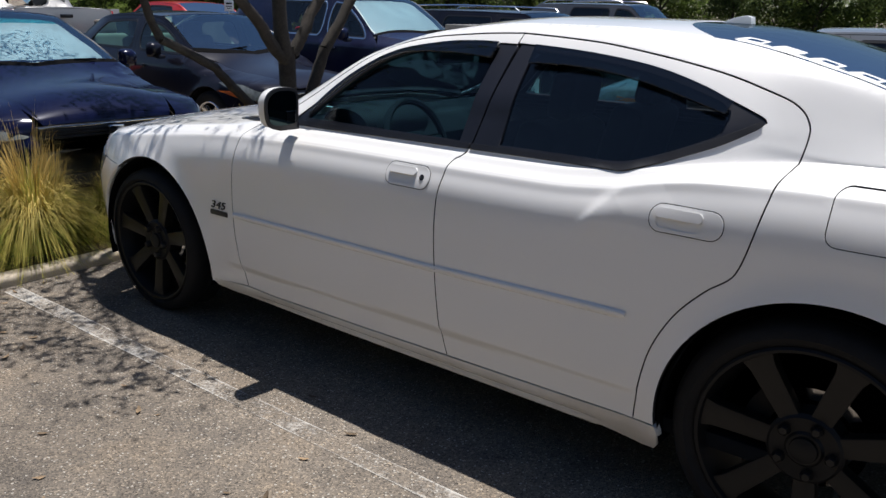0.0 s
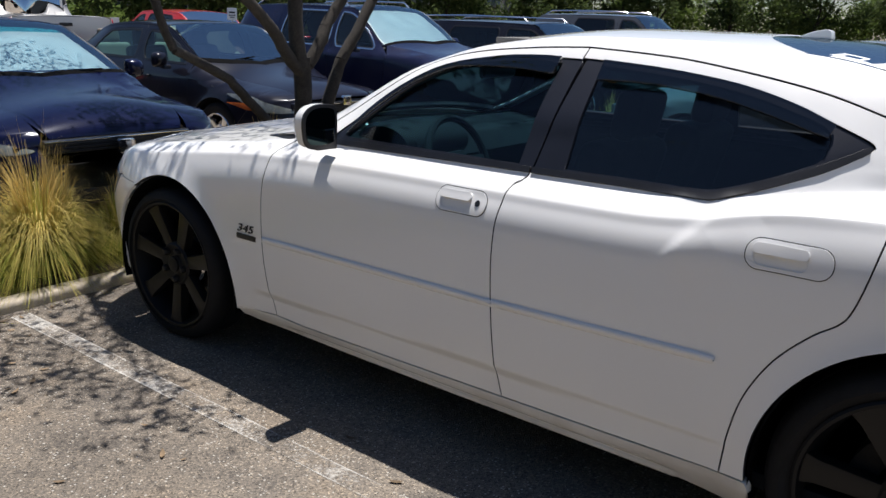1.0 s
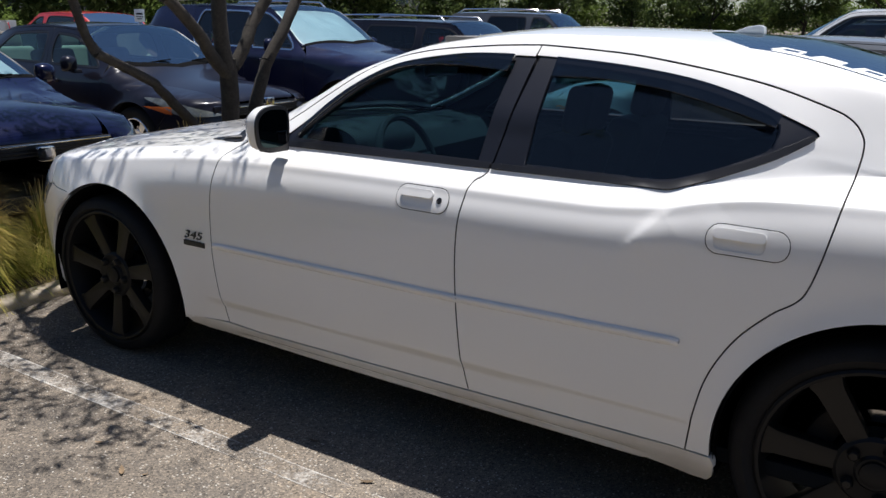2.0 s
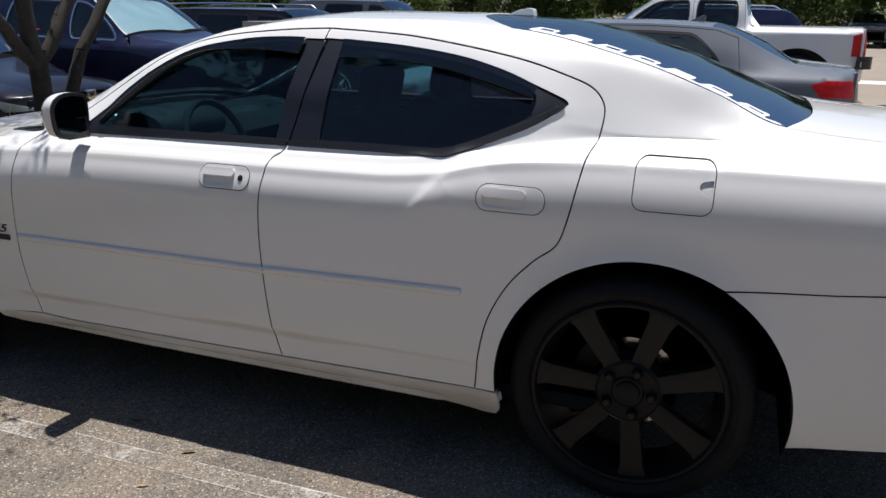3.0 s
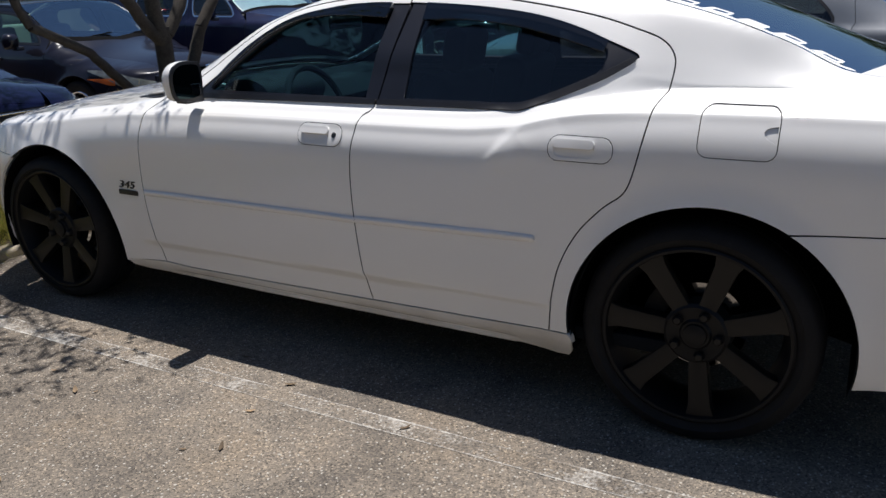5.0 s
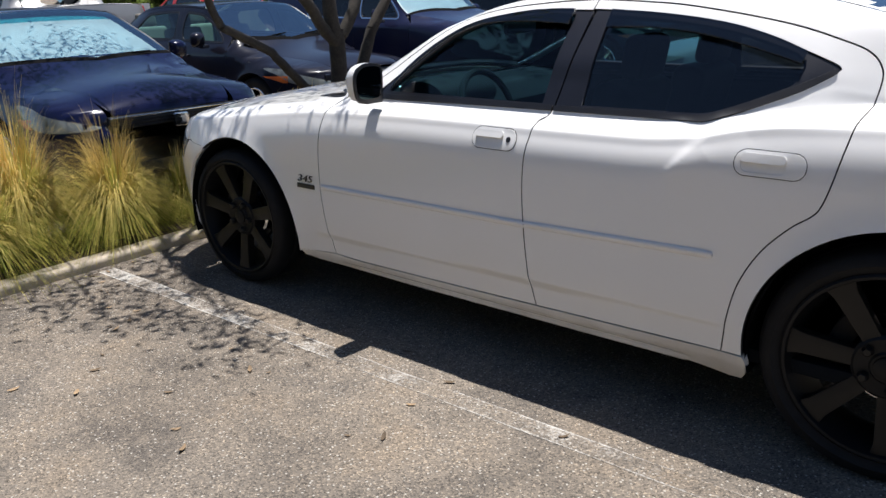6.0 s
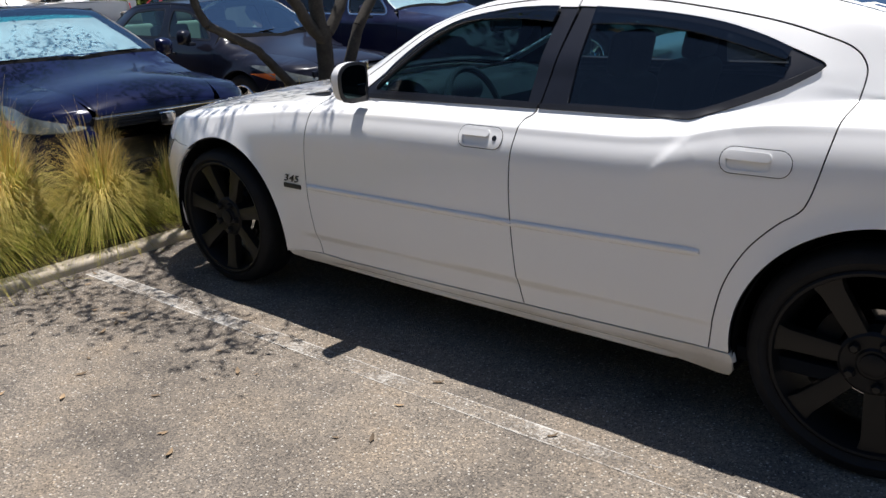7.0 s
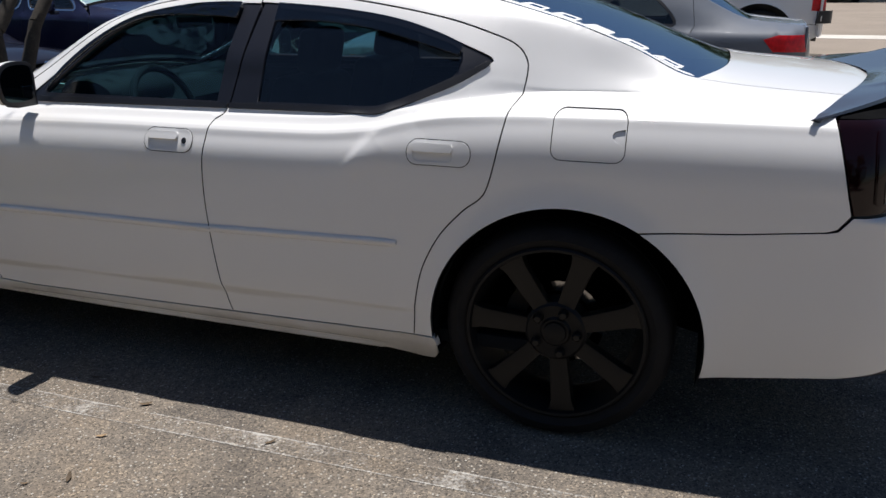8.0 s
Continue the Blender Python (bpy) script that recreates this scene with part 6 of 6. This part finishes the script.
GRASS_GREEN = grass_matter("green_blades", ((0.06, 0.11, 0.010), (0.44, 0.50, 0.07)), ((0.56, 0.52, 0.10), (0.84, 0.72, 0.24)), 0.18, 0.60, 0.36)
GRASS_GOLD = grass_matter("golden_blades", ((0.22, 0.24, 0.04), (0.56, 0.47, 0.12)), ((0.68, 0.46, 0.12), (0.90, 0.70, 0.29)), 0.15, 0.55, 0.36)


def blades(rng, n, base_r, length, spread, width, droop, zbase, per=11, loose=0.28):
    """Thin curved blades from one root, bunched into wisps."""
    verts, faces = [], []
    seg = 6
    for i in range(n):
        if i % per == 0:
            wa, wl, wL, wb = rng.uniform(0, 2 * math.pi), rng.random() ** 0.8, rng.uniform(0.62, 1.08), rng.uniform(-0.5, 0.5)
        a = wa + rng.gauss(0, loose)
        r0 = base_r * math.sqrt(rng.random())
        L = length * wL * rng.uniform(0.78, 1.12)
        lean = min(1.1, max(0.0, wl + rng.gauss(0, 0.10)))
        out = spread * (0.08 + 1.0 * lean)
        d = droop * (0.28 + 0.95 * lean) * rng.uniform(0.85, 1.2)
        c, s = math.cos(a), math.sin(a)
        b = a + wb + rng.gauss(0, 0.10)
        cb, sb = math.cos(b), math.sin(b)
        w = width * rng.uniform(0.6, 1.2)
        i0 = len(verts)
        for k in range(seg + 1):
            t = k / seg
            h = L * (t * (1 - 0.22 * lean) - d * 0.66 * t ** 2.5)
            o = out * L * t ** 1.7
            x, y, z = r0 * c + cb * o, r0 * s + sb * o, zbase + max(-0.03, h)
            ww = w * (1 - t) ** 0.6 + 0.0004
            verts += [(x - sb * ww, y + cb * ww, z), (x + sb * ww, y - cb * ww, z)]
        for k in range(seg):
            q = i0 + 2 * k
            faces.append((q, q + 1, q + 3, q + 2))
    return verts, faces


def feather_grass(x, y, size, seed, gold=0.5):
    rng = random.Random(seed)
    g = thing("grass_clump", "clump of fine golden green feather grass in the planter", "grass", "grass clumps", pose(x, y, 0.05))
    v, f = blades(rng, int(2300 * size), 0.10 * size, 0.78 * size, 0.60, 0.0024, 0.95, 0.0, 14, 0.20)
    v = [(0.62 * a if a > 0 else a, b, c) for a, b, c in v]
    link_mesh("foliage", v, f, GRASS_GREEN, g)
    v, f = blades(rng, int(2100 * size * gold * 2), 0.08 * size, 1.08 * size, 0.60, 0.0016, 1.10, 0.0, 18, 0.16)
    v = [(0.8 * a if a > 0 else a, b, c) for a, b, c in v]
    link_mesh("seed_head", v, f, GRASS_GOLD, g, "golden seed plumes")
    return g


rng = random.Random(11)
for x, y, s, gd in ((-1.18, -0.93, 0.92, 0.7), (-1.15, -1.74, 0.92, 0.4), (-1.46, -1.38, 1.15, 0.45), (-1.17, -2.55, 1.0, 0.5), (-1.42, -2.10, 0.95, 0.6), (-1.16, -3.35, 1.0, 0.5), (-1.42, -2.95, 0.95, 0.5), (-1.14, -4.1, 0.95, 0.5), (-1.16, -4.9, 1.0, 0.5),
                    (-1.24, -0.42, 0.60, 0.5), (-1.45, -0.70, 0.70, 0.6), (-1.50, 0.55, 0.75, 0.9), (-1.48, 0.95, 0.78, 0.9), (-1.45, 1.75, 0.62, 0.5), (-1.30, 2.6, 0.7, 0.5), (-1.32, 3.6, 0.7, 0.5), (-1.28, 5.0, 0.7, 0.5), (-1.3, 6.4, 0.7, 0.5)):
    feather_grass(x, y, s, int(1000 + 100 * (x + y) * 7), gd)


def scatter_leaves(rng, centres, count, spread, size):
    """Many small folded leaves round the twig ends."""
    verts, faces = [], []
    for _ in range(count):
        c = rng.choice(centres)
        p = Vector(c) + Vector((rng.gauss(0, spread), rng.gauss(0, spread), rng.gauss(0, spread * 0.75)))
        e = Euler((rng.uniform(-0.9, 0.9), rng.uniform(-0.9, 0.9), rng.uniform(0, 6.28)))
        s = size * rng.uniform(0.6, 1.3)
        i = len(verts)
        for v in ((-s, 0, 0), (0, -0.32 * s, 0.1 * s), (s, 0, -0.1 * s), (0, 0.32 * s, 0.1 * s)):
            q = Vector(v)
            q.rotate(e)
            verts.append(tuple(p + q))
        faces += [(i, i + 1, i + 2), (i, i + 2, i + 3)]
    return verts, faces


def limb(rng, a, b, r0, r1, bow=0.1, n=7):
    a, b = Vector(a), Vector(b)
    d = b - a
    o = Vector((rng.uniform(-1, 1), rng.uniform(-1, 1), rng.uniform(-0.3, 0.3))) * bow * d.length
    pts = [a + d * t + o * math.sin(math.pi * t) + Vector((rng.gauss(0, 1), rng.gauss(0, 1), 0)) * (0.0025 if bow < 0.07 else 0.012) * (0 < t < 1) for t in [k / n for k in range(n + 1)]]
    return tube(pts, [r0 + (r1 - r0) * k / n for k in range(n + 1)], 10, 0.06, rng)


def tree(name, label, at, stems, tips, leaves, spread, size, seed, mat=LEAF, group="trees"):
    rng = random.Random(seed)
    t = thing(name, label, "tree", group, pose(*at))
    part("trunk", join(*[limb(rng, *s) for s in stems]), BARK, t, angle=60)
    twigs = []
    for c in tips:
        s = min(stems, key=lambda q: (Vector(q[1]) - Vector(c)).length)
        twigs.append(limb(rng, s[1], c, 0.007, 0.003, 0.08, 4))
    part("branches", join(*twigs), BARK, t)
    v, f = scatter_leaves(rng, tips, leaves, spread, size)
    link_mesh("crown", v, f, mat, t, "loose crown of small leaves", smooth=False)
    return t


# the many-stemmed tree in the planter, with the white sedan's hood under its crown
rng = random.Random(5)
near_stems = [((0, 0, -0.05), (-0.01, -0.012, 0.60), 0.085, 0.066, 0.02), ((-0.01, -0.012, 0.60), (-0.01, -0.005, 1.14), 0.066, 0.062, 0.02),
              ((0, -0.02, 1.03), (0.0, -0.25, 1.29), 0.050, 0.042, 0.05), ((0.0, -0.25, 1.29), (0.02, -0.55, 1.54), 0.042, 0.038, 0.05), ((0.02, -0.55, 1.54), (0.05, -0.95, 2.05), 0.038, 0.032, 0.05),
              ((0, -0.03, 1.06), (-0.02, -0.05, 1.55), 0.058, 0.052, 0.03), ((-0.02, -0.05, 1.55), (-0.12, -0.02, 2.1), 0.052, 0.046, 0.05),
              ((0, 0.035, 1.08), (0.0, 0.22, 1.35), 0.050, 0.044, 0.04), ((0.0, 0.22, 1.35), (0.05, 0.46, 1.68), 0.044, 0.040, 0.04), ((0.05, 0.46, 1.68), (0.10, 0.70, 2.15), 0.040, 0.034, 0.05),
              ((0.0, 0.10, -0.05), (0.0, 0.235, 0.78), 0.058, 0.050, 0.03), ((0.0, 0.235, 0.78), (0.0, 0.385, 1.11), 0.050, 0.046, 0.03), ((0.0, 0.385, 1.11), (0.02, 0.70, 1.55), 0.046, 0.042, 0.03), ((0.02, 0.70, 1.55), (0.12, 1.0, 2.1), 0.042, 0.036, 0.05),
              ((0, -0.03, 0.42), (0.0, -0.40, 0.75), 0.040, 0.034, 0.05), ((0.0, -0.40, 0.75), (0.0, -0.66, 1.0), 0.034, 0.032, 0.05), ((0.0, -0.66, 1.0), (0.0, -1.08, 1.20), 0.032, 0.029, 0.06), ((0.0, -1.08, 1.20), (-0.02, -1.17, 1.46), 0.029, 0.027, 0.05), ((-0.02, -1.17, 1.46), (-0.05, -1.25, 2.0), 0.027, 0.022, 0.06),
              ((-0.12, -0.02, 2.1), (-0.7, 0.1, 3.3), 0.046, 0.02), ((0.10, 0.70, 2.15), (0.5, 0.6, 3.4), 0.034, 0.018), ((0.05, -0.95, 2.05), (0.45, -1.5, 3.0), 0.032, 0.015), ((0.12, 1.0, 2.1), (0.3, 1.4, 3.2), 0.036, 0.015), ((-0.05, -1.25, 2.0), (0.1, -2.0, 2.9), 0.022, 0.012)]
tips = []
for k in range(64):
    a, r = rng.uniform(0, 6.28), 1.9 * math.sqrt(rng.random())
    tips.append((0.66 + 0.80 * r * math.cos(a), -0.77 + 0.80 * r * math.sin(a), rng.uniform(2.5, 4.0)))
for k in range(16):
    tips.append((-1.45 + rng.uniform(-0.75, 0.65), -0.95 + rng.uniform(-0.7, 0.6), rng.uniform(2.7, 3.6)))
for k in range(16):
    tips.append((0.02 + rng.uniform(-0.30, 0.30), -1.15 + rng.uniform(-0.38, 0.38), rng.uniform(2.6, 3.4)))
# two low sprays reach out over the parking line
for k in range(0, 9, 3):
    tips.append((0.68 + 0.085 * k + rng.uniform(-0.05, 0.05), -2.30 + 0.032 * k + rng.uniform(-0.05, 0.05), 2.85))
for k in range(0, 4, 2):
    tips.append((1.76 + 0.075 * k, -2.01 + rng.uniform(-0.04, 0.04), 2.85))
tree("tree", "many-stemmed grey-brown tree rising from the planter", (-1.3, 1.15, 0.05), near_stems, tips, 7300, 0.14, 0.034, 3)


# ---- the far side of the lot: shrubs, trees and a building ----
WALL = material("rendered_wall", (0.44, 0.42, 0.39), 0.9, vary=0.1, scale=2, fine=0.1, bump=0.3)
PIER = material("grey_pier", (0.20, 0.20, 0.20), 0.85, vary=0.12, scale=2, fine=0.1, bump=0.3)
DARK_PANE = material("dark_pane", (0.015, 0.02, 0.022), 0.06, vary=0.1)


def shrub(x, y, r, h, seed, mat=SHRUB):
    rng = random.Random(seed)
    t = thing("shrub", "dense green shrub at the edge of the lot", "shrub", "shrubs", pose(x, y, 0))
    stems = [((0, 0, 0), (rng.uniform(-r, r) * 0.5, rng.uniform(-r, r) * 0.5, h * 0.6), 0.03, 0.012) for _ in range(5)]
    part("trunk", join(*[limb(rng, *s) for s in stems]), BARK, t)
    tips = []
    for _ in range(26):
        a, q = rng.uniform(0, 6.28), math.sqrt(rng.random())
        z = rng.uniform(0.12, 1.0)
        k = math.sin(math.pi * min(1, 0.25 + 0.7 * z))
        tips.append((r * q * k * math.cos(a), r * q * k * math.sin(a), h * z))
    v, f = scatter_leaves(rng, tips, 3600, 0.16 * max(r, h) + 0.08, 0.16)
    link_mesh("crown", v, f, mat, t, smooth=False)
    return t


def far_tree(x, y, h, seed, mat=LEAF):
    rng = random.Random(seed)
    lean = rng.uniform(-0.5, 0.5)
    stems = [((0, 0, 0), (lean * 0.3, 0.1, 1.7), 0.11, 0.085), ((lean * 0.3, 0.1, 1.7), (lean + 0.9, 0.5, 3.2), 0.07, 0.04), ((lean * 0.3, 0.1, 1.6), (lean - 0.9, -0.4, 3.1), 0.07, 0.04), ((lean * 0.3, 0.1, 1.7), (lean, -0.2, 3.9), 0.06, 0.03)]
    tips = [(lean + rng.gauss(0, 1.15), rng.gauss(0, 1.15), rng.uniform(1.55, h)) for _ in range(52)]
    return tree("tree", "green shade tree at the edge of the lot", (x, y, 0), stems, tips, 5200, 0.30, 0.17, seed, mat)


def building():
    b = thing("office_building", "low grey rendered office building with tall dark windows", "building")
    x0, y0, L = -30.0, 14.0, 46.0
    part("wall", box_bm((0.4, L, 7.0), (x0, y0 + L / 2, 3.5), 0.02), WALL, b)
    part("roof", box_bm((9.0, L + 0.6, 0.4), (x0 - 3.9, y0 + L / 2, 7.2), 0.05), PIER, b)
    part("end_wall", box_bm((8.0, 0.4, 7.0), (x0 - 4.2, y0 + 0.2, 3.5), 0.02), WALL, b)
    part("end_wall", box_bm((8.0, 0.4, 7.0), (x0 - 4.2, y0 + L - 0.2, 3.5), 0.02), WALL, b)
    n = 11
    for k in range(n):
        y = y0 + 2.2 + k * (L - 4.4) / (n - 1)
        part("pier", box_bm((0.45, 0.7, 7.0), (x0 + 0.30, y - 2.0, 3.5), 0.03), PIER, b)
        wn = part("window", box_bm((0.12, 2.3, 2.6), (x0 + 0.22, y, 1.75), 0.01), PIER, b, "tall window in a grey frame")
        for r in range(2):
            for c in range(2):
                part("pane", box_bm((0.03, 1.05, 1.2), (x0 + 0.285, y - 0.56 + 1.12 * c, 1.13 + 1.24 * r), 0.004), DARK_PANE, wn)
    return b


building()
rng = random.Random(21)
for k in range(15):
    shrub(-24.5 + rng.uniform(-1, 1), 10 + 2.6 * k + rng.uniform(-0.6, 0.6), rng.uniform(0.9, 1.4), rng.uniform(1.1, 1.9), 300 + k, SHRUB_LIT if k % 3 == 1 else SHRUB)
for k in range(9):
    far_tree(-21.5 + rng.uniform(-1.5, 1.5), 7 + 4.4 * k + rng.uniform(-1, 1), 4.6, 400 + k)
for k in range(16):
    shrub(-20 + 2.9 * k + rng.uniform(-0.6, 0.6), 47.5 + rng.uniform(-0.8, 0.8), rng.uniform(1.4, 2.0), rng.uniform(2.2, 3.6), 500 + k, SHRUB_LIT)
for k in range(8):
    far_tree(-20 + 4.2 * k + rng.uniform(-1, 1), 44.5 + rng.uniform(-1.0, 1.0), 6.5, 600 + k)
far_kerb = tagged(new("kerb"), "pale concrete kerb at the far edge of the lot", "kerb", "", "structure")
y_k = 43.0
for k in range(20):
    part("kerbstone", box_bm((3.0, 0.15, 0.16), (-22 + 3.0 * k, y_k, 0.06), 0.012), CONCRETE, far_kerb)

FENCE = material("brown_boards", (0.10, 0.065, 0.045), 0.85, vary=0.2, scale=3, fine=0.2, bump=0.3)
GATE = material("galvanised_sheet", (0.42, 0.43, 0.44), 0.5, metal=0.4, vary=0.12, scale=3)
fence = tagged(new("fence"), "dark brown board fence at the far edge of the lot", "fence")
for k in range(60):
    part("board", box_bm((0.19, 0.03, 2.2), (12.6 + 0.2 * k, 44.2, 1.1), 0.006), FENCE, fence)
gate = tagged(new("metal_gate"), "grey corrugated metal gate at the fence", "gate")
for k in range(10):
    part("slat", box_bm((0.17, 0.05 if k % 2 else 0.09, 2.2), (10.75 + 0.175 * k, 44.1, 1.12), 0.02), GATE, gate)

# trees behind the camera's standpoint, which the windows mirror
for k in range(6):
    far_tree(-7 + 3.6 * k + rng.uniform(-0.8, 0.8), -12.5 + rng.uniform(-1, 1), 6.8, 700 + k)
for k in range(8):
    shrub(-8 + 2.7 * k, -13.5 + rng.uniform(-0.5, 0.5), 1.3, 2.2, 720 + k)


def post_sign(x, y):
    t = thing("parking_sign", "small white sign on a thin grey post", "sign", at=pose(x, y, 0, 0, 0, 52))
    part("post", tube([(0, 0.02, -0.02), (0, 0.02, 1.54)], [0.014, 0.014], 8), GATE, t)
    part("plate", box_bm((0.15, 0.008, 0.19), (0, 0, 1.45), 0.003), DECAL, t, "white sign plate")
    for w, h, z in ((0.09, 0.028, 1.475), (0.10, 0.014, 1.43), (0.07, 0.014, 1.40)):
        part("bar", box_bm((w, 0.004, h), (0, -0.005, z), 0.001), TRIM, t, "black bar of lettering")
    return t


post_sign(-7.7, 5.56)

# ---- fallen leaves ----
DRY_LEAF = material("dry_leaf", (0.22, 0.15, 0.085), 0.8, vary=0.3, scale=40, random_tint=0.6)


def fallen_leaf(x, y, size, seed):
    rng = random.Random(seed)
    verts, faces = [], []
    n = 6
    for i in range(n + 1):
        t = i / n
        w = size * 0.15 * math.sin(math.pi * t) ** 0.7 + 0.0006
        lift = 0.003 + size * 0.16 * (2 * t - 1) ** 2 * rng.uniform(0.7, 1.2)
        for k in (-1, 0, 1):
            verts.append((size * (t - 0.5), k * w, lift + abs(k) * w * 0.35))
    for i in range(n):
        for k in range(2):
            a = 3 * i + k
            faces.append((a, a + 3, a + 4, a + 1))
    ob = link_mesh("fallen_leaf", verts, faces, DRY_LEAF)
    ob.matrix_world = pose(x, y, lot_height(x, y), rng.uniform(-8, 8), rng.uniform(-8, 8), rng.uniform(0, 360))
    return tagged(ob, "small curled dry brown leaf on the asphalt", "leaf", "fallen leaves")


rng = random.Random(77)
for x, y, s in ((2.172, -1.247, 0.045), (1.602, -1.391, 0.04), (1.673, -1.617, 0.05), (0.35, -1.95, 0.05), (-0.25, -1.55, 0.045)):
    fallen_leaf(x, y, s, int(1000 * (x + 5)))
for k in range(44):
    fallen_leaf(-0.80 + 2.8 * rng.random() ** 1.7, rng.uniform(-3.2, -1.0), rng.uniform(0.025, 0.06), 900 + k)
